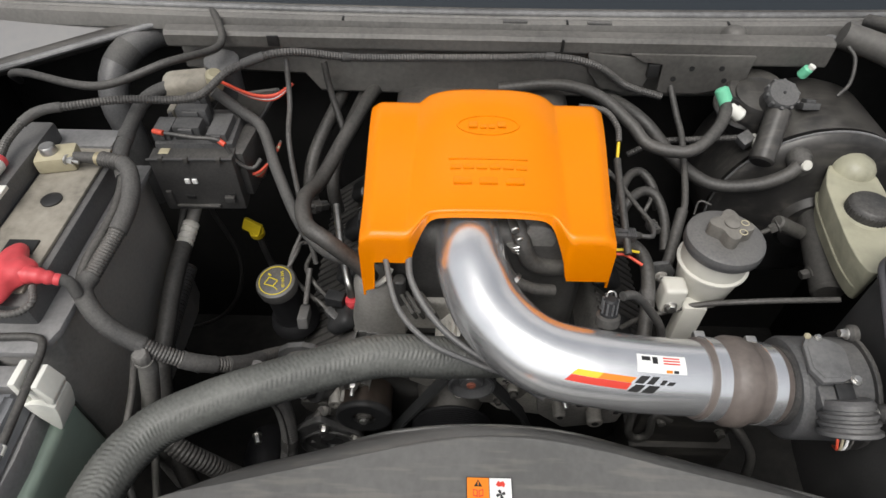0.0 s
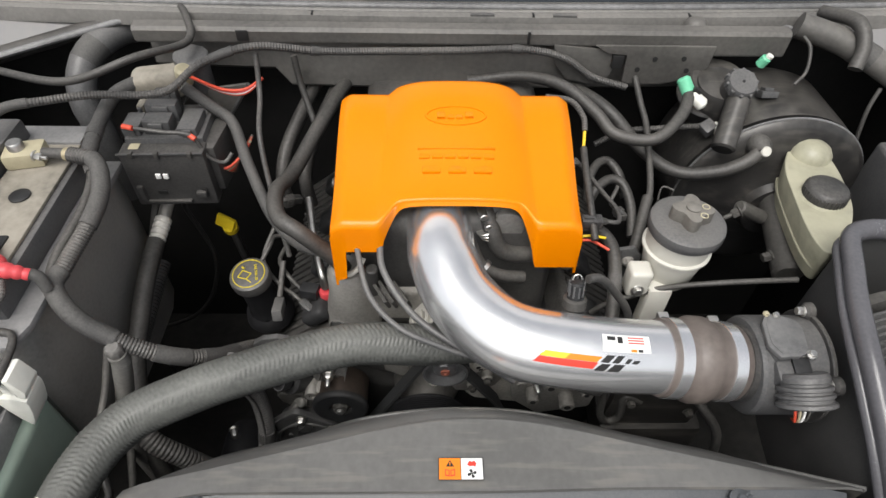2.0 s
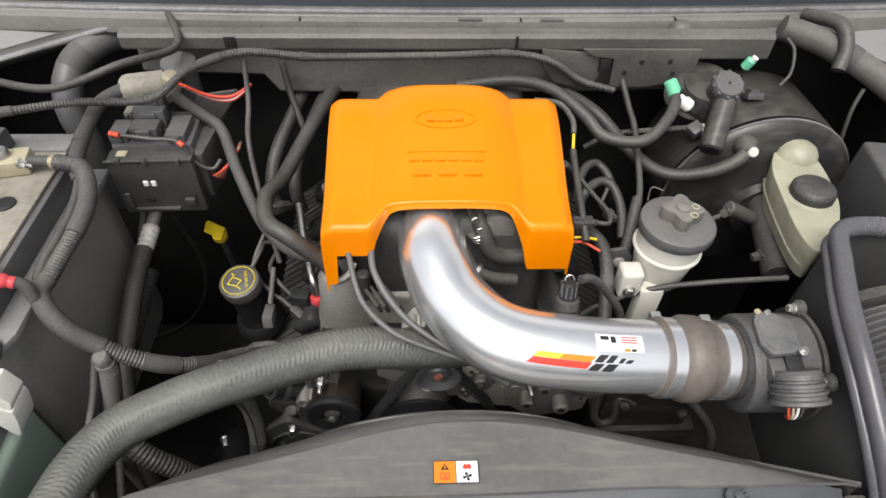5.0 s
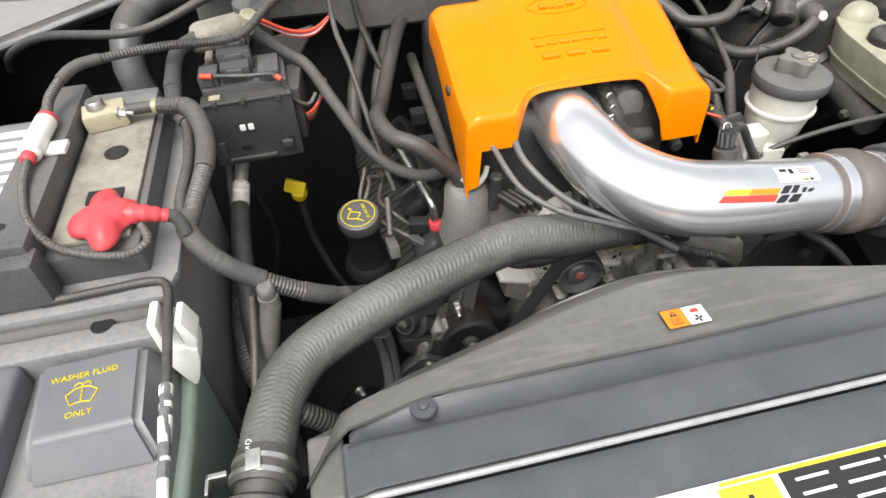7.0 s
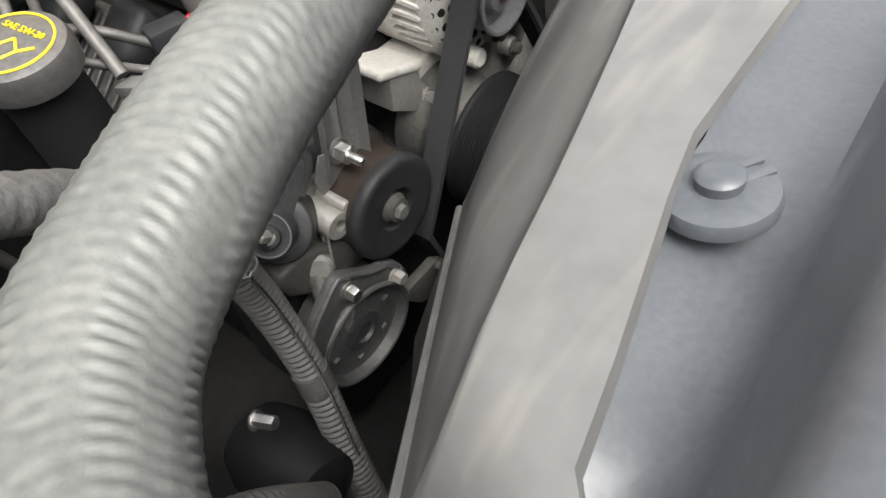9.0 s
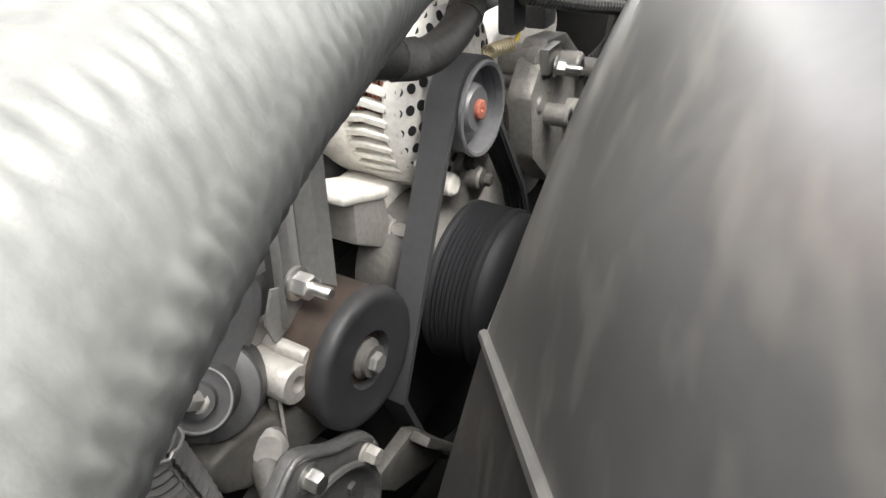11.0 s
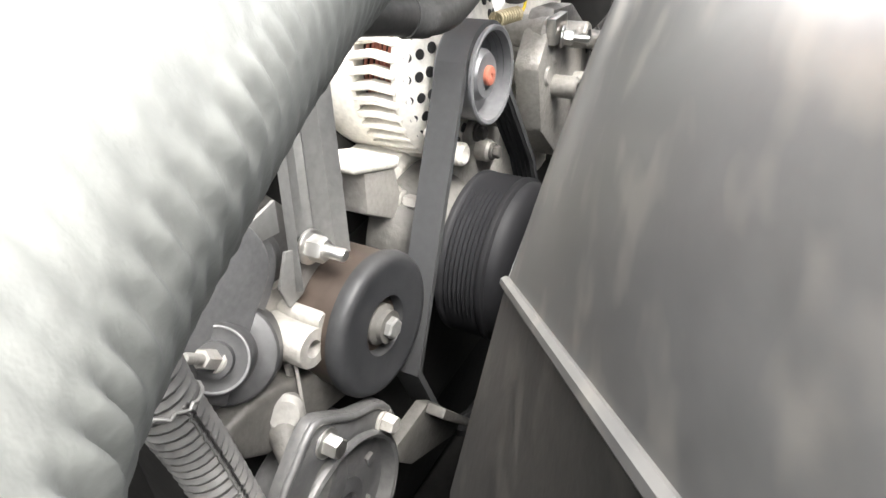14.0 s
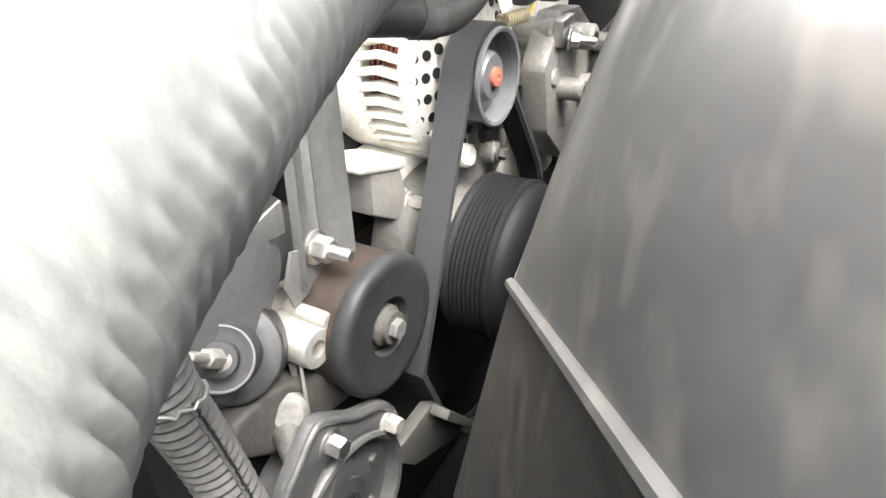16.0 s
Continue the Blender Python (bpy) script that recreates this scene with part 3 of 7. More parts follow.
part("end_cap", box(-0.299, -0.2690, 0.190, 0.250, 1.02, 1.0975, 0.005, 3), SHROUD, front_panel)
part("end_cap", box(0.438, 0.462, 0.196, 0.262, 1.02, 1.082, 0.006), PLASTIC, front_panel)


def push_pin(x, y, z, turn):
    ob = thing("push_pin", (x, y, z), "dark grey plastic push pin in the radiator cover", "push pin", "push pins")
    part("washer", lathe((x, y, z), (0, 0.15, 1), [(0.0118, -0.003), (0.0118, -0.0008), (0.0112, 0.0004), (0.0085, 0.0012), (0.0060, 0.0014)], 32), PANEL, ob)
    part("head", lathe((x, y, z + 0.0010), (0, 0.15, 1), [(0.0046, 0), (0.0048, 0.0028), (0.0040, 0.0036), (0.002, 0.0038)], 24), PANEL, ob)
    for d in (-0.0014, 0.0022):
        prong = box(0.0040, 0.0112, d - 0.0011, d + 0.0011, 0.0004, 0.0024, 0.0006)
        bmesh.ops.transform(prong, matrix=Matrix.Translation((x, y, z)) @ Matrix.Rotation(radians(turn), 4, "Z"), verts=prong.verts)
        part("prong", prong, PANEL, ob)
    return ob


push_pin(-0.199, 0.2485, 1.108, -32)
push_pin(0.318, 0.250, 1.110, 25)


# warning sticker on the shroud: orange and white halves
def flat_part(name, w, h, m, material, parent, label="", depth=0.0004):
    b = box(-w / 2, w / 2, -h / 2, h / 2, 0, depth, 0.0001, 1)
    bmesh.ops.transform(b, matrix=m, verts=b.verts)
    return part(name, b, material, parent, label, smooth=0)


m = Matrix.Translation((0.054, 0.279, 1.1140)) @ Matrix.Rotation(radians(-3), 4, "X")
st = thing("warning_sticker", m.translation, "orange and white warning sticker on the shroud", "sticker")
flat_part("border", 0.0432, 0.0224, m, INK, st, depth=0.0003)
flat_part("orange_half", 0.0206, 0.0212, m @ Matrix.Translation((-0.0106, 0, 0.0001)), LABEL_ORANGE, st)
flat_part("white_half", 0.0206, 0.0212, m @ Matrix.Translation((0.0106, 0, 0.0001)), LABEL_WHITE, st)


def pictogram(outline, material, lift=0.0006):
    b = prism(outline, "z", lift, lift + 0.0002)
    bmesh.ops.transform(b, matrix=m, verts=b.verts)
    return part("pictogram", b, material, st, smooth=0)


pictogram([(-0.0145, 0.0020), (-0.0065, 0.0020), (-0.0105, 0.0085)], INK)
pictogram([(-0.0110, 0.0030), (-0.0100, 0.0030), (-0.0100, 0.0065), (-0.0110, 0.0065)], LABEL_ORANGE, 0.0008)
for s in (-1, 1):
    pictogram([(-0.0105 + s * 0.0004, -0.0080), (-0.0105 + s * 0.0048, -0.0070), (-0.0105 + s * 0.0048, -0.0005), (-0.0105 + s * 0.0004, -0.0015)][::s], LABEL_RED)
    pictogram([(-0.0105 + s * 0.0013, -0.0066), (-0.0105 + s * 0.0040, -0.0060), (-0.0105 + s * 0.0040, -0.0016), (-0.0105 + s * 0.0013, -0.0024)][::s], LABEL_ORANGE, 0.0008)
pictogram([(0.0062, 0.0040), (0.0085, 0.0022), (0.0118, 0.0028), (0.0140, 0.0018), (0.0150, 0.0050), (0.0130, 0.0078), (0.0105, 0.0065), (0.0085, 0.0080)], LABEL_RED)
for k in range(4):
    a = radians(20 + 90 * k)
    blade = [(0.0, 0.0), (0.0012, 0.0014), (0.0016, 0.0036), (0.0002, 0.0046), (-0.0014, 0.0040), (-0.0010, 0.0018)]
    pictogram([(0.0105 + x * math.cos(a) - y * math.sin(a), -0.0050 + x * math.sin(a) + y * math.cos(a)) for x, y in blade], INK)
m = Matrix.Translation((0.050, 0.0905, 1.1257)) @ Matrix.Rotation(radians(8.5), 4, "X")
st = thing("specification_label", m.translation, "white, yellow and black specification label on the radiator cover", "label")
flat_part("paper", 0.22, 0.07, m, LABEL_WHITE, st)
flat_part("black_panel", 0.125, 0.058, m @ Matrix.Translation((0.0475, 0.002, 0.0003)), INK, st)
flat_part("yellow_block", 0.043, 0.052, m @ Matrix.Translation((-0.0415, 0.004, 0.0004)), LABEL_YELLOW, st)
flat_part("yellow_rule", 0.170, 0.003, m @ Matrix.Translation((0.025, 0.0325, 0.0005)), LABEL_YELLOW, st)
for k in range(5):
    flat_part("warning_mark", 0.004 + 0.005 * k, 0.004, m @ Matrix.Translation((-0.0415, 0.020 - 0.0042 * k, 0.0007)), INK, st)
for r in range(5):
    for c in range(3):
        flat_part("text_bar", 0.026 + 0.006 * ((r * 3 + c) % 3), 0.0022, m @ Matrix.Translation((0.008 + 0.039 * c, 0.024 - 0.010 * r, 0.0007)), LABEL_WHITE, st)

# ---- engine cover ----
cover = thing("engine_cover", (0.054, 0.62, 1.12), "glossy orange painted engine cover with raised centre", "engine cover")
CX0, CX1 = -0.090, 0.198


def cover_z(x, y):
    """Height of the cover's skin: side shelves, a raised centre, falling to the front."""
    back = smoothstep(0.525, 0.715, y)
    z = 1.2005 + 0.0475 * back
    w = 0.092 - 0.008 * back
    centre = max(0.0, 1 - (abs(x - 0.054) / w) ** 3.5)
    z += centre * (0.012 + 0.005 * back)
    z -= 0.010 * smoothstep(0.125, 0.148, abs(x - 0.054)) ** 2
    return z


NX = 96
MOUTH = (-0.0330, 0.1475)
xs = [CX0 + (CX1 - CX0) * k / NX for k in range(NX + 1)]


def opening(x):
    """1 where the arched mouth of the cover lies, 0 beside it."""
    return smoothstep(-0.038, -0.010, x) * (1 - smoothstep(0.126, 0.150, x))


def arch_share(x):
    """Height of the mouth's arch: upright inner edges and rounded upper corners."""
    def quarter(u):
        u = max(0.0, min(1.0, u))
        return math.sqrt(1 - (1 - u) ** 2)
    return quarter((x - MOUTH[0]) / 0.034) * quarter((MOUTH[1] - x) / 0.034)


def brow_y(x):
    return 0.532 + 0.0205 * opening(x)


def front_low(x, z):
    """The lower edge of the cover's front wall: a short lip over the arch, legs on both sides."""
    left = 1.158 if x > -0.078 else 1.105 + 0.4 * (x + 0.090)
    leg = left if x < 0.05 else 1.132
    return leg + (z - 0.004 - leg) * arch_share(x)


def back_y(x):
    return 0.712 + 0.006 * (1 - smoothstep(0.07, 0.085, abs(x - 0.054)))


rows = [[(x, back_y(x) + 0.002, cover_z(x, 0.712) - 0.03) for x in xs], [(x, back_y(x) + 0.001, cover_z(x, 0.712) - 0.005) for x in xs]]
for k in range(31):
    f = k / 30
    rows.append([(x, back_y(x) - 0.003 + (brow_y(x) - back_y(x) + 0.003) * f, cover_z(x, back_y(x) + (brow_y(x) - back_y(x)) * f) - (0.001 if k == 0 else 0)) for x in xs])
for a in (20, 45, 70, 90):
    rows.append([(x, brow_y(x) - (0.010 - 0.006 * opening(x)) * math.sin(radians(a)), cover_z(x, brow_y(x)) - (0.010 - 0.006 * opening(x)) * (1 - math.cos(radians(a)))) for x in xs])
base = [(p[1], p[2]) for p in rows[-1]]
for f in (0.2, 0.45, 0.7, 0.9, 1.0):
    rows.append([(x, y - 0.003 * f, z + (min(front_low(x, z), z - 0.001) - z) * f) for x, (y, z) in zip(xs, base)])
part("shell", thick_sheet(rows, 0.003, (0, 0.75, -0.65)), ORANGE, cover)
# Unseen liner below the cover's skin, added so that the tube mirrors grey.
inner = [-0.084 + 0.276 * k / 40 for k in range(41)]
rows = [[(x, 0.706 - (0.706 - brow_y(x) - 0.004) * k / 12, cover_z(x, 0.706 - (0.706 - brow_y(x) - 0.004) * k / 12) - 0.0075) for x in inner] for k in range(13)]
part("lining", thick_sheet(rows, 0.001, (0, 0, -1)), LINING, cover, "unseen grey liner added for the reflection in the tube")
for x, s in ((CX0, 1), (CX1, -1)):
    rows = []
    for k in range(16):
        y = 0.709 - (0.709 - 0.522) * k / 15
        zt = cover_z(x, max(y, 0.532)) - 0.001 - (0.008 if k == 15 else 0)
        drop = (0.035 + 0.055 * (k / 15) ** 1.5) if s > 0 else 0.035 + 0.03 * k / 15
        rows.append([(x, y, zt), (x - s * 0.002, y, zt - 0.006), (x - s * 0.003, y, zt - drop)])
    part("side_skirt", thick_sheet(rows, 0.003, (s, 0, 0)), ORANGE, cover)
# raised oval badge and two lines of raised blocks (plain shapes)
def on_cover(x, y, lift=0.0):
    z = cover_z(x, y)
    return Vector((x, y, z + lift))


ring = []
for k in range(40):
    a = 2 * math.pi * k / 40
    ring.append([on_cover(0.054 + (0.036 + r) * math.cos(a), 0.656 + (0.0125 + r) * math.sin(a), h) for r, h in ((0.0018, -0.0005), (0.0010, 0.0022), (-0.0010, 0.0022), (-0.0018, -0.0005))])
badge = part("oval_badge", grid_bm(ring + [ring[0]]), ORANGE, cover, "raised oval badge in the same orange")
for w, x, y, hh in ((0.010, 0.036, 0.657, 0.013), (0.008, 0.048, 0.654, 0.007), (0.008, 0.058, 0.654, 0.007), (0.010, 0.070, 0.657, 0.011)):
    part("raised_stroke", box(x - w / 2, x + w / 2, y - hh / 2, y + hh / 2, cover_z(x, y) - 0.001, cover_z(x, y) + 0.0022, 0.001), ORANGE, badge)
part("raised_bar", box(0.008, 0.100, 0.6125, 0.6155, cover_z(0.054, 0.614) - 0.004, cover_z(0.054, 0.614) + 0.0014, 0.001), ORANGE, cover)
for row_y, n, x0, step, w, hh in ((0.605, 6, 0.010, 0.0152, 0.0125, 0.0085), (0.589, 3, 0.014, 0.030, 0.021, 0.0135)):
    for k in range(n):
        x = x0 + k * step + w / 2
        z = cover_z(x, row_y)
        part("raised_block", box(x - w / 2, x + w / 2, row_y - hh / 2, row_y + hh / 2, z - 0.003, z + 0.0014, 0.0012, 2), ORANGE, cover)
part("side_button", lathe((CX0 - 0.003, 0.60, 1.193), (-1, 0, 0), [(0.006, 0), (0.006, 0.002), (0.004, 0.003)], 16), PLASTIC, cover)

# ---- polished intake tube with couplers ----
intake = thing("intake_tube", (0.12, 0.42, 1.1), "polished aluminium intake tube with small decals", "intake tube")
TUBE = [(0.034, 0.640, 1.155), (0.034, 0.575, 1.159), (0.0355, 0.537, 1.161), (0.0395, 0.505, 1.158), (0.061, 0.457, 1.146), (0.108, 0.413, 1.139), (0.188, 0.400, 1.130), (0.285, 0.404, 1.113)]
TR = 0.0405
tube_pts = curve_points(TUBE, 0.006)
part("tube", sweep(tube_pts, lambda i, a, run: 0.0398 + 0.0007 * smoothstep(0.08, 0.2, run), 48, caps=False), CHROME, intake, "mirror-like polished tube", smooth=60)
end = Vector(TUBE[-1])
ax = (Vector(TUBE[-1]) - Vector(TUBE[-2])).normalized()
part("coupler", lathe(end - ax * 0.012, ax, [(0.0425, 0), (0.0435, 0.003), (0.0435, 0.026), (0.045, 0.030), (0.0485, 0.036), (0.0485, 0.050), (0.045, 0.056), (0.0435, 0.060), (0.0435, 0.088), (0.042, 0.090)], 48), COUPLER, intake, "dark rubber hump coupler")
for h in (0.006, 0.068):
    cl = part("band_clamp", lathe(end - ax * 0.012 + ax * h, ax, [(0.0440, 0), (0.0448, 0.0005), (0.0448, 0.0135), (0.0440, 0.014)], 48), CHROME, intake, "bright steel band clamp")
    p = end - ax * 0.012 + ax * (h + 0.007)
    part("clamp_screw", box(p.x - 0.006, p.x + 0.006, p.y + 0.034, p.y + 0.046, p.z + 0.014, p.z + 0.024, 0.002), STEEL, cl)


def tube_patch(name, s0, s1, a0, a1, material, parent, lift=0.0005, lean=0.0):
    """A decal bent round the tube: from s0 to s1 along it, a0 to a1 degrees round it."""
    n = len(tube_pts)
    rows = []
    for k in range(9):
        row = []
        for q in range(9):
            a = a0 + (a1 - a0) * q / 8
            s = s0 + (s1 - s0) * k / 8 + lean * q / 8
            i = min(n - 2, int(s * (n - 1)))
            p = tube_pts[i].lerp(tube_pts[i + 1], s * (n - 1) - i)
            d = (tube_pts[i + 1] - tube_pts[i]).normalized()
            side = d.cross(Vector((0, 0, 1))).normalized()
            up = side.cross(d).normalized()
            row.append(p + (side * math.cos(radians(a)) + up * math.sin(radians(a))) * (TR + lift))
        rows.append(row)
    return part(name, grid_bm(rows), material, parent, smooth=60)


decal = part("decal_base", lathe(tube_pts[0], Vector(TUBE[1]) - Vector(TUBE[0]), [(TR + 0.001, -0.004), (TR + 0.001, 0.02)], 40), PLASTIC, intake, "dark throttle coupling")
tube_patch("decal_stripe", 0.652, 0.705, 43.5, 52, LABEL_YELLOW, intake, lean=0.010)
tube_patch("decal_stripe", 0.705, 0.775, 43.5, 52, LABEL_ORANGE, intake, lean=0.010)
tube_patch("decal_stripe", 0.642, 0.768, 33, 43, LABEL_RED, intake, lean=0.010)
for s0, s1, a0, a1, ln in ((0.782, 0.800, 44, 55, 0.014), (0.807, 0.822, 44, 55, 0.014), (0.836, 0.846, 44, 51, 0.008), (0.852, 0.866, 44, 49, 0.008), (0.772, 0.792, 31, 42, 0.014), (0.800, 0.824, 31, 42, 0.014)):
    tube_patch("decal_mark", s0, s1, a0, a1, INK, intake, lean=ln)
tube_patch("decal_paper", 0.785, 0.90, 60, 86, LABEL_WHITE, intake, 0.0003)
tube_patch("decal_mark", 0.795, 0.815, 77, 83, INK, intake)
tube_patch("decal_mark", 0.820, 0.832, 73, 83, INK, intake)
for k in range(3):
    tube_patch("decal_stripe", 0.845, 0.885, 73 + 4 * k, 75 + 4 * k, LABEL_RED, intake)
tube_patch("decal_stripe", 0.850, 0.865, 61, 65, LABEL_ORANGE, intake)
tube_patch("decal_mark", 0.868, 0.880, 61, 65, INK, intake)

# ---- airflow sensor housing ----
maf = thing("airflow_sensor", (0.41, 0.40, 1.08), "black plastic airflow sensor housing with a wired plug", "sensor")
b0 = end + ax * 0.078
part("barrel", lathe(b0, ax, [(0.040, 0), (0.043, 0.002), (0.043, 0.055), (0.046, 0.058), (0.052, 0.070), (0.056, 0.074), (0.056, 0.080)], 40), PLASTIC, maf)
part("shoulder", lathe((0.374, 0.410, 1.090), (1, 0, 0), [(0.046, 0), (0.0535, 0.002), (0.0560, 0.006), (0.0560, 0.072)], 48), PLASTIC_GREY, maf, smooth=25)
lid = [(0.3856, 0.4388), (0.4112, 0.4325), (0.4262, 0.4230), (0.4225, 0.4000), (0.4187, 0.3814), (0.3775, 0.3793)]
part("sensor_block", prism(soft([(0.4005 + (x - 0.4005) * 0.95, 0.409 + (y - 0.409) * 0.95) for x, y in lid], 1), "z", 1.125, 1.146, 0.003, 2), PLASTIC_GREY, maf, "flat grey sensor body")
part("lid_panel", prism(soft(lid, 1), "z", 1.1462, 1.1520, 0.0016, 2), LID, maf, "flat grey sensor lid")
part("lid_rim", prism(soft([(0.3885, 0.4345), (0.4100, 0.4290), (0.4205, 0.4215), (0.4150, 0.3855), (0.3820, 0.3838)], 1), "z", 1.1515, 1.1527, 0.0006), LID, maf)
part("lid_screw", hexbolt((0.4215, 0.3835, 1.1500), (0, -0.1, 1), 0.0040, 0.0035), STEEL, maf)
part("lid_screw", hexbolt((0.4015, 0.4325, 1.1520), (0, 0, 1), 0.0028, 0.0025), STEEL, maf)
part("lid_screw", hexbolt((0.3915, 0.4345, 1.1520), (0, 0, 1), 0.0026, 0.0015), TAN, maf)
part("neck", box(0.386, 0.424, 0.362, 0.384, 1.122, 1.140, 0.003, 2, turn=(12, 0, 0)), PLASTIC_GREY, maf)
part("latch", box(0.402, 0.420, 0.366, 0.384, 1.1405, 1.1445, 0.0015, turn=(14, 0, 0)), PULLEY, maf, "dark plug latch")
part("latch_bar", rod((0.400, 0.3845, 1.1450), (0.421, 0.3845, 1.1450), 0.0011, 8), STEEL, maf)
ring = [(0.410 + 0.064 * math.cos(2 * math.pi * k / 40), 1.088 + 0.064 * math.sin(2 * math.pi * k / 40)) for k in range(40)]
part("mounting_ring", prism(ring, "x", 0.4455, 0.4505, 0.001, 1), PLASTIC, maf)
for ye, ze in ((0.4455, 1.143), (0.3592, 1.129), (0.410, 1.022)):
    part("ring_ear", lathe((0.4505, ye, ze), (-1, 0, 0), [(0.010, 0), (0.010, 0.006), (0.007, 0.009)], 18), PLASTIC, maf)
part("plug_body", lathe((0.412, 0.3665, 1.136), (0.06, -0.80, -0.60), [(0.0225, -0.004), (0.0250, 0.000), (0.0250, 0.005), (0.0232, 0.006), (0.0232, 0.0085), (0.0268, 0.0095), (0.0268, 0.0130), (0.0246, 0.014), (0.0246, 0.0165), (0.0278, 0.0175), (0.0278, 0.0205), (0.0256, 0.0215), (0.0256, 0.025), (0.0288, 0.0265), (0.0290, 0.0300), (0.0265, 0.0315), (0.012, 0.032)], 40), PLASTIC_GREY, maf, smooth=25)
for k in range(4):
    pts = curve_points([(0.402 + 0.005 * k, 0.345, 1.122), (0.402 + 0.005 * k, 0.336, 1.112), (0.406 + 0.003 * k, 0.334, 1.100), (0.414, 0.345, 1.085)], 0.006)
    part("wire", sweep(pts, 0.0014, 8), (RED_WIRE, TAN, LABEL_WHITE, RUBBER)[k], maf)
for p in ((0.4425, 0.4455, 1.143), (0.4425, 0.3592, 1.129)):
    part("screw", hexbolt(p, (-1, 0, 0.1), 0.0048, 0.007), STEEL, maf)

# ---- heat shield of the air box ----
shield = thing("air_box_shield", (0.47, 0.38, 1.0), "black air box shield with a rubber edge trim", "heat shield")
top = curve_points([(0.472, 0.235, 1.085), (0.4705, 0.256, 1.100), (0.4635, 0.287, 1.130), (0.4625, 0.325, 1.152), (0.4640, 0.361, 1.170), (0.4750, 0.419, 1.185), (0.4890, 0.470, 1.195), (0.4990, 0.500, 1.197), (0.5080, 0.513, 1.197), (0.522, 0.520, 1.197), (0.545, 0.524, 1.195), (0.60, 0.528, 1.185), (0.68, 0.53, 1.16)], 0.008)
top = [p + Vector((0.003 - 0.009 * smoothstep(0.29, 0.46, p.y), 0, 0)) for p in top]
rows = [[p + Vector((0, 0, -0.004)), p + Vector((-0.004, 0, -0.024)), Vector((p.x - 0.005 - max(0, 0.464 - p.x), max(p.y, 0.275), 1.05)), Vector((p.x - 0.006, max(p.y, 0.315), 0.93))] for p in top]
part("sheet", thick_sheet(rows, 0.003, (1, 0.3, 0)), SHIELD, shield)
part("edge_trim", sweep(top, lambda i, a, run: 0.0112 + 0.0006 * math.sin(2 * a), 20), TRIM, shield, "rubber edge trim")
part("trim_flange", sweep([p + Vector((-0.0085, -0.001, -0.0125)) for p in top if p.y > 0.24 and p.x < 0.515], 0.0060, 14), TRIM, shield, "second bead of the edge trim")
filt = thing("air_filter", (0.575, 0.40, 1.0), "dark pleated air filter behind the shield", "air filter")
bm = lathe((0.572, 0.27, 1.075), (0, 1, 0), [(0.060, 0)] + [((0.0775, 0.0775, 0.071, 0.071)[k % 4], 0.006 + 0.0021 * k) for k in range(84)] + [(0.062, 0.186)], 40)
part("pleats", bm, PLASTIC_GREY, filt, smooth=20)
part("end_cap", lathe((0.572, 0.455, 1.075), (0, 1, 0), [(0.070, 0), (0.078, 0.003), (0.078, 0.016), (0.07, 0.020)], 40), RUBBER, filt)

# ---- upper radiator hose ----
hose = thing("radiator_hose", (-0.2, 0.4, 1.0), "dusty black ribbed upper radiator hose", "hose")
HOSE_PATH = [(0.1650, 0.4780, 1.0500), (0.1250, 0.4620, 1.0640), (0.0700, 0.4500, 1.0740), (0.0040, 0.4410, 1.0830), (-0.0728, 0.4311, 1.0960), (-0.1916, 0.3943, 1.0906), (-0.2570, 0.3703, 1.0820), (-0.3005, 0.3455, 1.0764), (-0.3270, 0.3000, 1.0743), (-0.3407, 0.2252, 1.0740)]
pts = curve_points(HOSE_PATH, 0.0011)


def knit(i, a, run):
    """Slanted stitches of the woven sleeve in bands round the hose, leaning to and fro."""
    s = (a / (2 * math.pi) * 14 + run * 1.5 + 0.25 * noise.noise(Vector((run * 30, 7, a)))) % 14
    k, u = int(s), s - int(s)
    w = math.sin(2 * math.pi * (run / 0.0052 + 0.55 * (u if k % 4 < 2 else 1 - u) + 0.3 * noise.noise(Vector((run * 60, k, 0)))))
    tip = max(0.0, math.sin(math.pi * u)) ** 0.8 * (1.0 if k % 2 else 0.42)
    lump = noise.noise(Vector((run * 40, math.cos(a) * 2, math.sin(a) * 2)))
    fade = max(0.15, 0.7 + 0.8 * noise.noise(Vector((run * 45, math.cos(a) * 2.5 + 5, math.sin(a) * 2.5))))
    return 0.0244 + 0.00070 * w * tip * fade + 0.00012 * (1 if k % 2 else -1) * math.sin(math.pi * u) + 0.0005 * lump


sleeve = part("hose_body", sweep(pts, knit, 156), HOSE, hose, smooth=70)
cp = pts[-1]
hd = (pts[-1] - pts[-6]).normalized()
part("hose_cuff", lathe(cp - hd * 0.030, hd, [(0.0255, 0), (0.0262, 0.002), (0.0262, 0.028), (0.025, 0.030)], 40), RUBBER, hose)
neck = thing("radiator_neck", cp, "black plastic radiator inlet neck", "pipe")
part("neck", lathe(cp, hd + Vector((0, 0.1, -0.15)), [(0.021, -0.02), (0.021, 0.006), (0.028, 0.010), (0.029, 0.03), (0.024, 0.034), (0.024, 0.08)], 32), PLASTIC, neck)
hm = Matrix.Translation((-0.3450, 0.252, 1.0985)) @ Matrix.Rotation(radians(90), 4, "Z") @ Matrix.Rotation(radians(20), 4, "X")
letters("RAD", 0.0075, hm, LABEL_WHITE, hose, "white printed letters")
clamp = thing("spring_clamp", cp - hd * 0.014, "bright spring clamp round the radiator hose", "hose clamp")
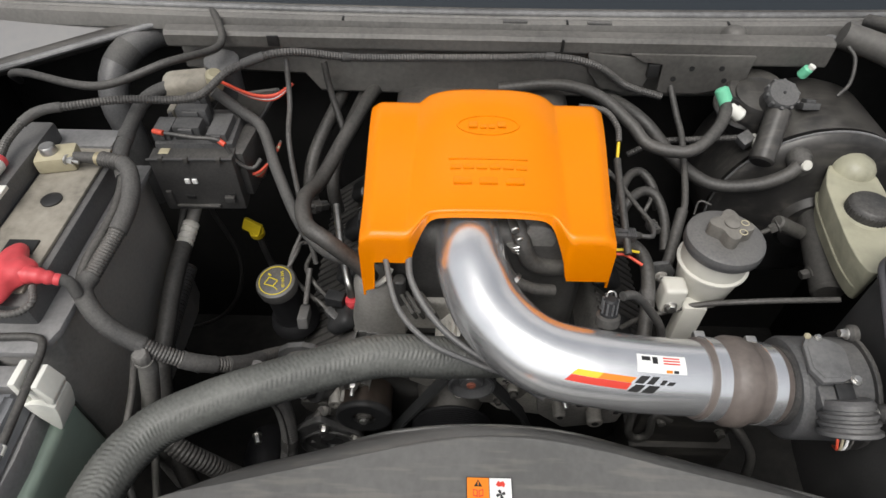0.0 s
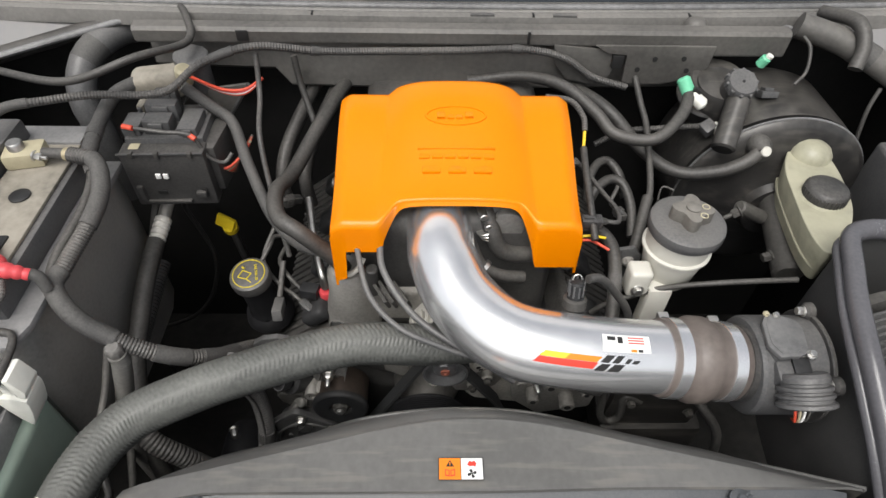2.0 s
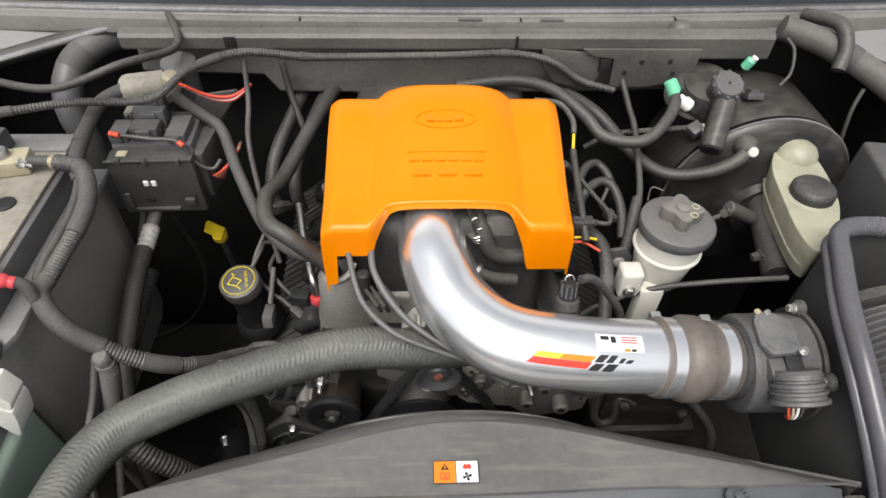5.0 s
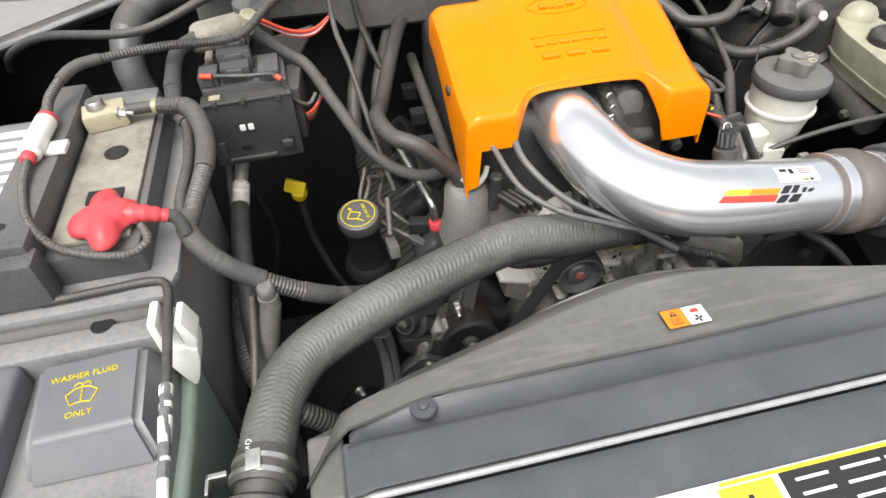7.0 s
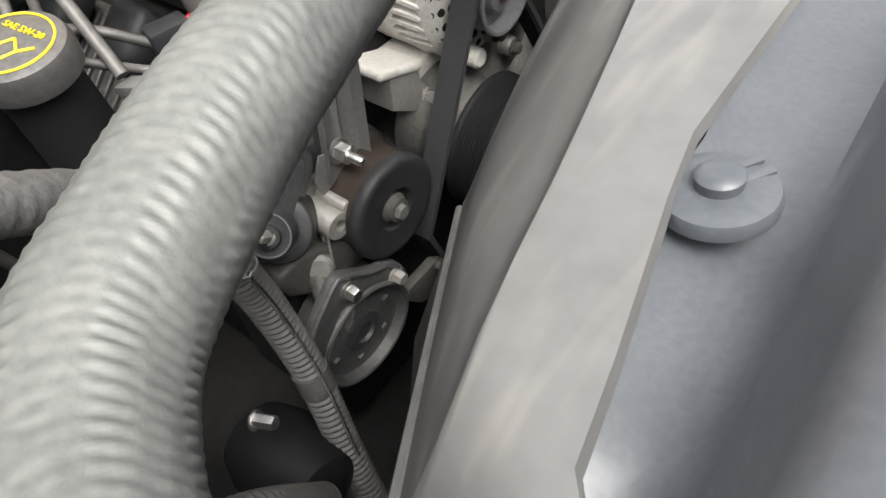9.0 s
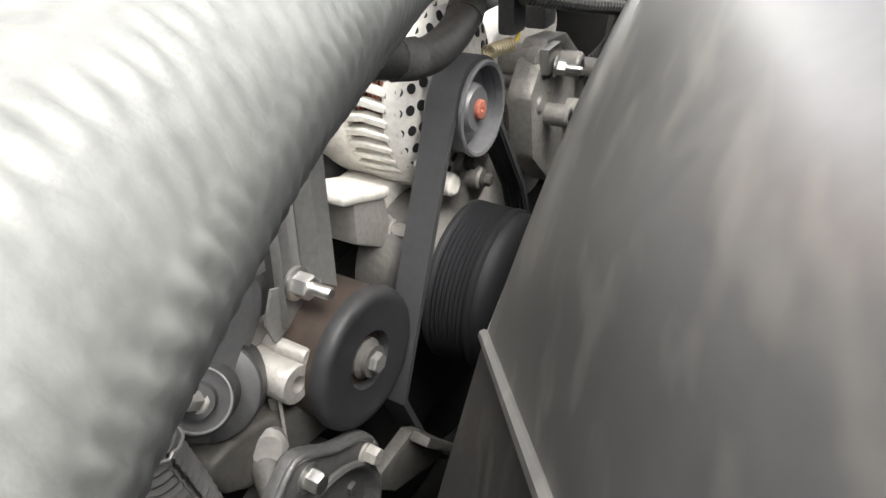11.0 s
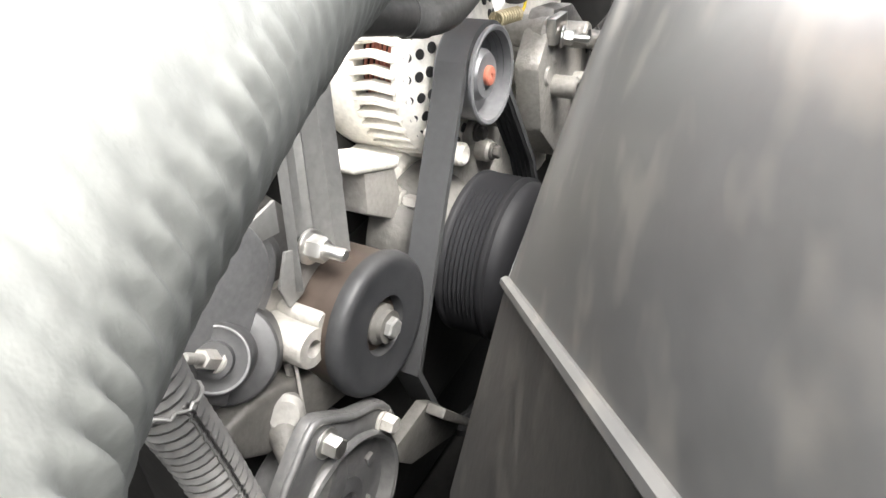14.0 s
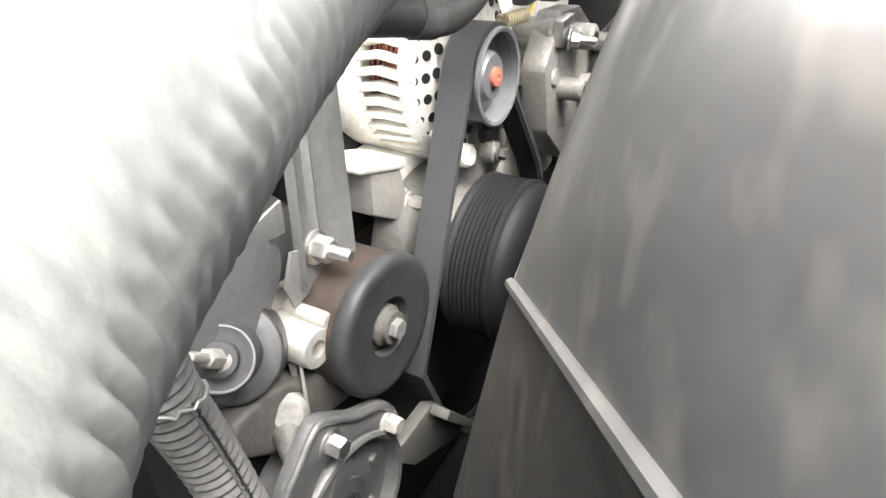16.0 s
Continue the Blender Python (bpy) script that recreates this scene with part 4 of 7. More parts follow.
part("band", lathe(cp - hd * 0.021, hd, [(0.0268, 0), (0.0276, 0.0004), (0.0276, 0.0046), (0.0268, 0.005)], 40, inside=False), STEEL, clamp)
part("band", lathe(cp - hd * 0.009, hd, [(0.0268, 0), (0.0276, 0.0004), (0.0276, 0.0046), (0.0268, 0.005)], 40), STEEL, clamp)
part("bridge", box(cp.x - 0.006, cp.x + 0.006, cp.y + 0.004, cp.y + 0.022, cp.z + 0.0265, cp.z + 0.0295, 0.0008), STEEL, clamp)
part("ear", box(cp.x - 0.043, cp.x - 0.026, cp.y + 0.014, cp.y + 0.019, cp.z - 0.004, cp.z + 0.010, 0.001), STEEL, clamp)
part("ear", box(cp.x - 0.043, cp.x - 0.040, cp.y + 0.001, cp.y + 0.019, cp.z - 0.004, cp.z + 0.010, 0.001), STEEL, clamp)

# ---- battery with its tray, strap and terminals ----
tray = thing("battery_tray", (-0.56, 0.55, 0.80), "black plastic battery box with dusty ledge", "battery tray")
outline = [(-0.76, 0.395), (-0.418, 0.395), (-0.407, 0.415), (-0.405, 0.66), (-0.415, 0.70), (-0.76, 0.70)]
part("box", prism(outline, "z", 0.86, 1.142, 0.006), TRAY, tray)
part("ledge", prism([(-0.76, 0.390), (-0.408, 0.390), (-0.398, 0.42), (-0.395, 0.69), (-0.76, 0.69)], "z", 1.142, 1.152, 0.003), BATTERY_LABEL, tray)
battery = thing("battery", (-0.57, 0.56, 1.152), "grey car battery with a dust-coated top", "battery")
part("case", box(-0.72, -0.422, 0.425, 0.685, 1.150, 1.184, 0.005), PLASTIC_GREY, battery)
part("dusty_top", box(-0.500, -0.430, 0.440, 0.678, 1.184, 1.189, 0.003), DUSTY, battery)
part("label_panel", box(-0.715, -0.556, 0.435, 0.675, 1.184, 1.1865, 0.001), BATTERY_LABEL, battery)
for k in range(9):
    part("label_bar", box(-0.60, -0.564, 0.47 + 0.022 * k, 0.483 + 0.022 * k, 1.1865, 1.1870, 0.0001, 1), LABEL_WHITE, battery)
part("vent_cap", lathe((-0.462, 0.578, 1.188), (0, 0, 1), [(0.012, 0), (0.012, 0.003), (0.010, 0.004)], 24), INK, battery)
part("vent_plate", box(-0.478, -0.444, 0.492, 0.512, 1.188, 1.1915, 0.001), INK, battery)
part("rear_shelf", box(-0.560, -0.434, 0.684, 0.722, 1.150, 1.187, 0.005), BATTERY_LABEL, battery)
cable("fuse_loom", [(-0.372, 0.790, 1.216), (-0.398, 0.770, 1.213), (-0.4085, 0.748, 1.210), (-0.4105, 0.712, 1.205), (-0.4085, 0.671, 1.200), (-0.4040, 0.644, 1.194), (-0.3930, 0.6228, 1.188)], 0.0095, TAPE, "fat taped loom between fuse box and battery", "loom", bands=((0.62, 0.008),))
strap = thing("battery_strap", (-0.53, 0.55, 1.19), "black plastic hold-down strap across the battery", "strap")
part("bar", box(-0.546, -0.503, 0.415, 0.700, 1.184, 1.214, 0.006), PLASTIC_GREY, strap)
part("end_block", box(-0.566, -0.498, 0.398, 0.425, 1.155, 1.205, 0.006), PLASTIC_GREY, strap)
part("hole", lathe((-0.53, 0.446, 1.2138), (0, 0, 1), [(0.005, 0), (0.005, 0.0008)], 16), INK, strap)
term = thing("battery_terminal", (-0.475, 0.642, 1.19), "corroded tan battery clamp on the rear post", "terminal")
part("clamp", box(-0.502, -0.456, 0.626, 0.660, 1.189, 1.210, 0.005, turn=(0, 0, 12)), TAN, term)
part("post", lathe((-0.485, 0.642, 1.20), (0, 0, 1), [(0.010, 0), (0.0095, 0.018), (0.008, 0.020)], 20), STEEL, term)
part("bolt", hexbolt((-0.462, 0.634, 1.205), (1, -0.3, 0), 0.005, 0.008, 0.01), STEEL, term)
part("lug", rod((-0.456, 0.642, 1.203), (-0.415, 0.635, 1.207), 0.007, 14, 0.001), LOOM, term)
part("crimp", lathe((-0.424, 0.636, 1.206), (1, -0.2, 0.1), [(0.0085, 0), (0.0085, 0.006)], 16), BRASS, term)
boot = thing("terminal_boot", (-0.448, 0.465, 1.185), "soft red rubber boot over the positive terminal", "terminal boot")
bm = bmesh.new()
bmesh.ops.create_icosphere(bm, subdivisions=4, radius=1)
for v in bm.verts:
    p = v.co.copy()
    w = 1 + 0.20 * math.sin(4 * math.atan2(p.y, p.x) + 0.9) + 0.10 * noise.noise(p * 1.7)
    w *= 1.06
    v.co = Vector((-0.450 + p.x * 0.025 * w, 0.456 + p.y * 0.034 * w, 1.196 + p.z * (0.017 if p.z > 0 else 0.008) * (1 + 0.1 * noise.noise(p * 3))))
part("boot_body", bm, RED, boot, smooth=80)
part("boot_neck", sweep(curve_points([(-0.438, 0.456, 1.199), (-0.418, 0.456, 1.197), (-0.398, 0.458, 1.188)], 0.003), lambda i, a, run: 0.0115 - 0.12 * run - (0.0012 if i % 3 == 0 else 0), 18), RED, boot)
cable("positive_lead", [(-0.402, 0.458, 1.190), (-0.392, 0.460, 1.182), (-0.388, 0.456, 1.165)], 0.0065, TAPE, "taped battery lead from the red boot", "cable")
cable("battery_loom", [(-0.418, 0.635, 1.207), (-0.386, 0.625, 1.204), (-0.372, 0.591, 1.190), (-0.371, 0.548, 1.181), (-0.384, 0.493, 1.166), (-0.388, 0.462, 1.158), (-0.355, 0.436, 1.127), (-0.289, 0.430, 1.080), (-0.245, 0.455, 1.035), (-0.226, 0.50, 0.985), (-0.222, 0.55, 0.92)], 0.0098, LOOM, "ribbed grey battery loom draped off the tray", "loom", loom=True, bands=((0.05, 0.10), (0.33, 0.11), (0.60, 0.04), (0.70, 0.06)))
cable("battery_cable", [(-0.414, 0.634, 1.204), (-0.395, 0.625, 1.190), (-0.391, 0.57, 1.176), (-0.397, 0.50, 1.168), (-0.392, 0.462, 1.160)], 0.006, RUBBER, "black cable beside the battery loom")
cable("fuse_lead", [(-0.524, 0.535, 1.223), (-0.522, 0.500, 1.219), (-0.510, 0.455, 1.214), (-0.492, 0.430, 1.200), (-0.465, 0.418, 1.192), (-0.430, 0.412, 1.188), (-0.412, 0.424, 1.190), (-0.420, 0.446, 1.192)], 0.0042, LOOM, "thin ribbed lead looping over the battery", "loom", loom=True)
fuse = thing("inline_fuse", (-0.53, 0.50, 1.214), "clear white inline fuse holder with red ends", "fuse holder")
part("holder", rod((-0.522, 0.604, 1.224), (-0.524, 0.540, 1.224), 0.0105, 20, 0.003), WHITE, fuse)
part("tab", box(-0.516, -0.496, 0.550, 0.570, 1.214, 1.219, 0.001), WHITE, fuse)
part("red_end", rod((-0.522, 0.610, 1.224), (-0.522, 0.600, 1.224), 0.0100, 18, 0.002), RED, fuse)
part("red_end", rod((-0.524, 0.545, 1.224), (-0.524, 0.531, 1.223), 0.007, 18, 0.002), RED, fuse)

# ---- washer tank, cap and prop rod ----
tank = thing("washer_tank", (-0.50, 0.32, 0.90), "pale green washer tank with dark lids", "washer tank")
part("tank", prism([(-0.60, 0.12), (-0.412, 0.12), (-0.404, 0.20), (-0.402, 0.30), (-0.404, 0.385), (-0.60, 0.385)], "z", 0.88, 1.070, 0.012, 3), MINT, tank)
part("top_plate", prism([(-0.62, 0.13), (-0.418, 0.13), (-0.412, 0.30), (-0.418, 0.386), (-0.62, 0.386)], "z", 1.066, 1.100, 0.003), BATTERY_LABEL, tank)
capb = bmesh.new()
lo = [(-0.516, 0.252), (-0.412, 0.252), (-0.418, 0.362), (-0.522, 0.358)]
hi = [(-0.508, 0.276), (-0.424, 0.278), (-0.428, 0.357), (-0.514, 0.352)]
va = [capb.verts.new((x, y, 1.099)) for x, y in lo]
vb = [capb.verts.new((x, y, 1.131)) for x, y in hi]
capb.faces.new(va[::-1])
capb.faces.new(vb)
for k in range(4):
    capb.faces.new((va[k], va[(k + 1) % 4], vb[(k + 1) % 4], vb[k]))
bmesh.ops.bevel(capb, geom=capb.edges[:], offset=0.005, segments=3, affect="EDGES")
wcap = part("washer_cap", capb, LID_GREY, tank, "grey flip lid with yellow writing")
wm = Matrix.Translation((-0.4735, 0.3335, 1.1315)) @ Matrix.Rotation(radians(3), 4, "Z")
letters("WASHER FLUID", 0.0078, wm, YELLOW_INK, wcap)
letters("ONLY", 0.0078, wm @ Matrix.Translation((0, -0.0385, 0)), YELLOW_INK, wcap)
icon = [(-0.0125, 0.0015), (-0.0065, 0.0060), (0.0, 0.0074), (0.0065, 0.0060), (0.0125, 0.0015), (0.0080, -0.0095), (0.0040, -0.0078), (-0.0040, -0.0078), (-0.0080, -0.0095)]
for (ax0, ay0), (bx0, by0) in zip(icon, icon[1:] + icon[:1]):
    part("pictogram_line", rod(wm @ Vector((ax0, ay0 - 0.0195, 0)), wm @ Vector((bx0, by0 - 0.0195, 0)), 0.0006, 6), YELLOW_INK, wcap)
for y0 in (-0.0265, -0.0220, -0.0175, -0.0130):
    part("pictogram_line", rod(wm @ Vector((0, y0, 0)), wm @ Vector((0, y0 + 0.0028, 0)), 0.0007, 6), YELLOW_INK, wcap)
for s in (-1, 1):
    spray = [wm @ Vector((s * 0.0034 - s * 0.0032 * math.cos(radians(a)), -0.0110 + 0.0032 * math.sin(radians(a)), 0)) for a in range(0, 190, 30)]
    part("pictogram_line", sweep(spray, 0.0006, 6), YELLOW_INK, wcap)
part("shelf", box(-0.62, -0.420, 0.3635, 0.3895, 1.09, 1.129, 0.004), BATTERY_LABEL, tank)
part("notch", lathe((-0.470, 0.3895, 1.1292), (0, 0, 1), [(0.010, -0.002), (0.010, 0.0004)], 20), INK, tank)
part("side_lid", box(-0.640, -0.534, 0.230, 0.365, 1.095, 1.128, 0.008, 3), LID_GREY, tank, "blank grey lid")
part("front_lid", box(-0.640, -0.43, 0.14, 0.225, 1.095, 1.116, 0.008, 3), LID_GREY, tank, "blank grey lid")
clip = thing("rod_clip", (-0.408, 0.365, 1.11), "white plastic clip holding the prop rod", "clip")
part("post", box(-0.408, -0.396, 0.352, 0.384, 1.086, 1.142, 0.003), WHITE, clip)
part("jaw", box(-0.417, -0.409, 0.350, 0.380, 1.120, 1.158, 0.003), WHITE, clip)
part("jaw", prism([(-0.394, 1.118), (-0.386, 1.120), (-0.382, 1.130), (-0.389, 1.154), (-0.395, 1.154)], "y", 0.3495, 0.3770, 0.002), WHITE, clip)
part("foot", prism(soft([(-0.4165, 1.126), (-0.3855, 1.122), (-0.3865, 1.106), (-0.398, 1.070), (-0.404, 1.070), (-0.4150, 1.108)], 1), "y", 0.3470, 0.3785, 0.002), WHITE, clip)
propr = thing("prop_rod", (-0.42, 0.30, 1.14), "bent black bonnet prop rod with a worn wrapped section", "prop rod")
part("rod", sweep(curve_points([(-0.512, 0.402, 1.1575), (-0.46, 0.405, 1.157), (-0.418, 0.407, 1.156), (-0.405, 0.398, 1.154), (-0.402, 0.36, 1.150), (-0.397, 0.27, 1.144), (-0.391, 0.14, 1.137), (-0.385, 0.0, 1.13)], 0.006), 0.0042, 12), RUBBER, propr)
part("wrap", sweep(curve_points([(-0.3985, 0.295, 1.146), (-0.3955, 0.24, 1.1425), (-0.3930, 0.19, 1.1395)], 0.004), lambda i, a, run: 0.0046 + 0.0007 * noise.noise(Vector((run * 90, a * 2, 3))), 12), EDGE, propr, "peeling pale wrap")

wrap_pts = curve_points([(-0.3985, 0.297, 1.146), (-0.3955, 0.24, 1.1425), (-0.3930, 0.188, 1.1395)], 0.0015)
for i, n in ((2, 7), (13, 4), (21, 16), (44, 3), (55, 12)):
    part("wrap_patch", sweep(wrap_pts[i:i + n], lambda q, a, run: 0.0049 + 0.0006 * math.sin(2 * a + 90 * run + i), 14), WHITE, propr, "pale scrap of peeled wrap")

# ---- fuse box and its connectors ----
fb = thing("fuse_box", (-0.33, 0.70, 1.08), "black engine fuse box with dusty connectors on top", "fuse box")
part("front_cover", box(-0.386, -0.276, 0.672, 0.700, 1.088, 1.178, 0.004, turn=(0, 0, 2)), PLASTIC, fb)
part("top_edge", box(-0.387, -0.275, 0.670, 0.6735, 1.1765, 1.1795, 0.001, turn=(0, 0, 2)), PULLEY_GREY, fb, "pale worn top edge")
for x in (-0.368, -0.335, -0.292):
    part("edge_clip", box(x - 0.003, x + 0.003, 0.668, 0.674, 1.174, 1.182, 0.001), CASTING_DARK, fb)
part("rear_body", box(-0.384, -0.280, 0.695, 0.775, 1.100, 1.186, 0.005, turn=(0, 0, 2)), PLASTIC_GREY, fb)
part("wire_cover", box(-0.284, -0.262, 0.690, 0.76, 1.10, 1.175, 0.006, turn=(0, 0, -6)), PLASTIC, fb)
for x in (-0.343, -0.333):
    part("fuse_window", box(x - 0.0035, x + 0.0035, 0.6685, 0.6715, 1.138, 1.146, 0.0012), LABEL_WHITE, fb, "small pale fuse end")
part("slot", box(-0.352, -0.340, 0.6695, 0.6712, 1.110, 1.116, 0.0006), INK, fb)
part("slot", box(-0.292, -0.284, 0.6695, 0.6712, 1.118, 1.121, 0.0006), INK, fb)
for x0, x1, y0, y1, z1, mt in ((-0.384, -0.360, 0.70, 0.735, 1.200, PLASTIC_GREY), (-0.356, -0.320, 0.703, 0.727, 1.206, PULLEY_GREY), (-0.36, -0.318, 0.733, 0.750, 1.212, PLASTIC_GREY), (-0.352, -0.322, 0.753, 0.768, 1.218, PULLEY_GREY), (-0.312, -0.286, 0.700, 0.748, 1.198, PLASTIC_GREY), (-0.376, -0.366, 0.742, 0.766, 1.204, DUSTY)):
    con = part("connector", box(x0, x1, y0, y1, 1.178, z1, 0.003), mt, fb)
    part("latch", box(x0 + 0.25 * (x1 - x0), x1 - 0.25 * (x1 - x0), y0 - 0.003, y0 + 0.001, z1 - 0.012, z1 - 0.002, 0.001), PLASTIC_GREY, con)
part("top_label", box(-0.375, -0.362, 0.682, 0.694, 1.178, 1.1786, 0.0002), TAN, fb)
for x0, x1, z0, z1 in ((-0.378, -0.37, 1.10, 1.125), (-0.30, -0.286, 1.105, 1.115), (-0.37, -0.31, 1.095, 1.099)):
    part("rib", box(x0, x1, 0.667, 0.674, z0, z1, 0.001), PLASTIC, fb)
part("fuse_link", rod((-0.378, 0.698, 1.203), (-0.364, 0.694, 1.203), 0.0035, 12), RED_WIRE, fb, "red fuse link end")
part("fuse_link", rod((-0.292, 0.690, 1.196), (-0.284, 0.686, 1.192), 0.0035, 12), RED_WIRE, fb, "red fuse link end")
cable("jumper_wire", [(-0.362, 0.694, 1.203), (-0.325, 0.690, 1.200), (-0.290, 0.689, 1.196), (-0.276, 0.686, 1.165), (-0.258, 0.690, 1.150), (-0.246, 0.70, 1.16)], 0.0028, LOOM, "thin black jumper wire across the fuse box")
for k in range(5):
    cable("fuse_box_wire", [(-0.285, 0.70 + 0.006 * k, 1.135 - 0.004 * k), (-0.262, 0.702 + 0.005 * k, 1.130 - 0.006 * k), (-0.246, 0.715, 1.137), (-0.232, 0.735 + 0.004 * k, 1.15)], 0.0022, (RED_WIRE, TAN, RED_WIRE, COPPER, RUBBER)[k], "loose coloured wire behind the fuse box", "wire", group="fuse box wires")
relay = thing("relay_block", (-0.36, 0.79, 1.19), "dusty beige relay block behind the fuse box", "relay")
rb = box(-0.396, -0.318, 0.772, 0.812, 1.194, 1.234, 0.014, 4)
for v in rb.verts:
    f = (v.co.x + 0.357) / 0.039
    v.co.z -= 0.010 * smoothstep(0.1, -1.0, f) * (1 if v.co.z > 1.214 else 0)
    v.co += Vector((0.003 * noise.noise(v.co * 40), 0.003 * noise.noise(v.co * 45 + Vector((3, 0, 0))), 0.002 * noise.noise(v.co * 50)))
part("body", rb, DUSTY, relay)
part("plug", lathe((-0.318, 0.785, 1.216), (0.3, -0.2, 1), [(0.012, 0), (0.012, 0.022), (0.008, 0.026)], 18), TAN, relay)
part("canister", lathe((-0.312, 0.815, 1.19), (0.05, -0.1, 1), [(0.022, 0), (0.022, 0.040), (0.024, 0.042), (0.024, 0.052), (0.019, 0.056)], 12), PLASTIC_GREY, relay, "dark ribbed round cap")

fbr = thing("firewall_bracket", (-0.30, 0.81, 1.1), "dark bent bracket plate beside the fuse box", "bracket")
part("plate", prism([(-0.318, 1.190), (-0.236, 1.203), (-0.285, 1.133), (-0.339, 1.091), (-0.345, 1.16)], "y", 0.800, 0.806, 0.002), BODY, fbr)
part("return_edge", rod((-0.236, 0.800, 1.203), (-0.285, 0.800, 1.133), 0.003, 8), PULLEY_GREY, fbr)
part("bolt", hexbolt((-0.290, 0.80, 1.165), (0, -1, 0), 0.006, 0.006), CASTING_DARK, fbr)
# ---- looms and hoses over the bay ----
cable("main_loom", [(-0.522, 0.606, 1.225), (-0.521, 0.640, 1.234), (-0.499, 0.673, 1.246), (-0.460, 0.691, 1.245), (-0.410, 0.716, 1.238), (-0.349, 0.728, 1.231), (-0.316, 0.735, 1.236), (-0.274, 0.755, 1.262), (-0.208, 0.775, 1.275), (-0.128, 0.805, 1.252), (-0.03, 0.832, 1.238), (0.07, 0.834, 1.239), (0.153, 0.830, 1.244), (0.214, 0.832, 1.230), (0.262, 0.835, 1.198), (0.315, 0.830, 1.184)], 0.0056, LOOM, "long ribbed black loom along the cowl", "loom", loom=True, bands=((0.06, 0.05), (0.36, 0.03), (0.50, 0.012), (0.80, 0.012)))
cable("upper_cable", [(-0.403, 0.995, 1.252), (-0.361, 0.934, 1.262), (-0.324, 0.87, 1.268), (-0.304, 0.801, 1.267), (-0.346, 0.733, 1.282), (-0.431, 0.709, 1.262), (-0.544, 0.749, 1.253), (-0.62, 0.815, 1.209), (-0.65, 0.86, 1.17)], 0.0052, RUBBER, "smooth black cable hanging below the cowl")
cable("heater_duct", [(-0.40, 0.945, 1.216), (-0.445, 0.898, 1.228), (-0.478, 0.850, 1.212), (-0.487, 0.815, 1.17), (-0.475, 0.80, 1.11), (-0.47, 0.79, 1.0)], 0.021, PLASTIC_GREY, "fat grey-black heater duct below the cowl corner", "hose", bands=((0.30, 0.012),))
cable("firewall_loom", [(-0.310, 0.757, 1.226), (-0.277, 0.757, 1.192), (-0.252, 0.745, 1.175), (-0.225, 0.689, 1.146), (-0.187, 0.628, 1.101), (-0.14, 0.592, 1.085), (-0.080, 0.582, 1.092)], 0.0078, TAPE, "smooth taped loom dropping towards the engine", "loom")
cable("heater_hose", [(-0.08, 0.92, 1.17), (-0.112, 0.85, 1.166), (-0.143, 0.761, 1.149), (-0.166, 0.687, 1.136), (-0.177, 0.632, 1.150), (-0.166, 0.583, 1.153), (-0.139, 0.562, 1.148), (-0.098, 0.556, 1.105), (-0.085, 0.555, 1.08)], 0.0105, RUBBER, "thick black heater hose bent down at the front", "hose")
for k, x in enumerate((-0.17, -0.205)):
    cable("heater_hose", [(x + 0.06, 0.93, 1.16), (x + 0.04, 0.86, 1.145), (x + 0.012, 0.785, 1.110), (x + 0.004, 0.745, 1.075), (x + 0.008, 0.735, 1.03)], 0.010, RUBBER, "thick black heater hose at the firewall", "hose", group="heater hoses")
cable("thin_wire", [(-0.210, 0.781, 1.262), (-0.208, 0.752, 1.215), (-0.199, 0.686, 1.198), (-0.187, 0.643, 1.138), (-0.17, 0.60, 1.06)], 0.0036, LOOM, "thin black wire down to the engine")
cable("wire_drop", [(-0.175, 0.84, 1.225), (-0.168, 0.83, 1.18), (-0.15, 0.80, 1.13)], 0.005, RUBBER, "short black wire under the cowl")
for k in range(4):
    cable("red_wire", [(-0.30, 0.765 + 0.003 * k, 1.236 - 0.003 * k), (-0.265, 0.77 + 0.002 * k, 1.214 - 0.003 * k), (-0.235, 0.775, 1.210 - 0.002 * k), (-0.208, 0.782, 1.224)], 0.0021, (RED_WIRE, RED, LABEL_WHITE, RED_WIRE)[k], "bare red and pink wire by the cowl", "wire", group="red wires")
cable("coolant_pipe", [(-0.066, 0.540, 1.165), (-0.061, 0.518, 1.160), (-0.045, 0.468, 1.140), (-0.010, 0.433, 1.127), (0.036, 0.418, 1.113), (0.075, 0.412, 1.100)], 0.0034, PLASTIC_GREY, "thin grey pipe passing under the intake tube", "pipe", group="thin pipes")
cable("coolant_pipe", [(-0.036, 0.540, 1.169), (-0.030, 0.496, 1.150), (0.008, 0.451, 1.122), (0.074, 0.413, 1.100), (0.12, 0.40, 1.07)], 0.0040, PLASTIC_GREY, "thin grey pipe passing under the intake tube", "pipe", group="thin pipes")
cable("vacuum_hose", [(0.492, 0.722, 1.166), (0.470, 0.703, 1.150), (0.430, 0.703, 1.128), (0.378, 0.718, 1.116), (0.329, 0.747, 1.136), (0.286, 0.784, 1.170), (0.250, 0.835, 1.172), (0.22, 0.89, 1.15)], 0.0095, RUBBER, "black vacuum hose to the brake booster", "hose")
cable("injector_loom", [(0.388, 0.778, 1.210), (0.368, 0.738, 1.198), (0.329, 0.709, 1.180), (0.280, 0.726, 1.175), (0.255, 0.755, 1.190), (0.213, 0.802, 1.203), (0.157, 0.837, 1.197), (0.08, 0.85, 1.18)], 0.0085, RUBBER, "black loom curving round the cover's rear corner", "loom")
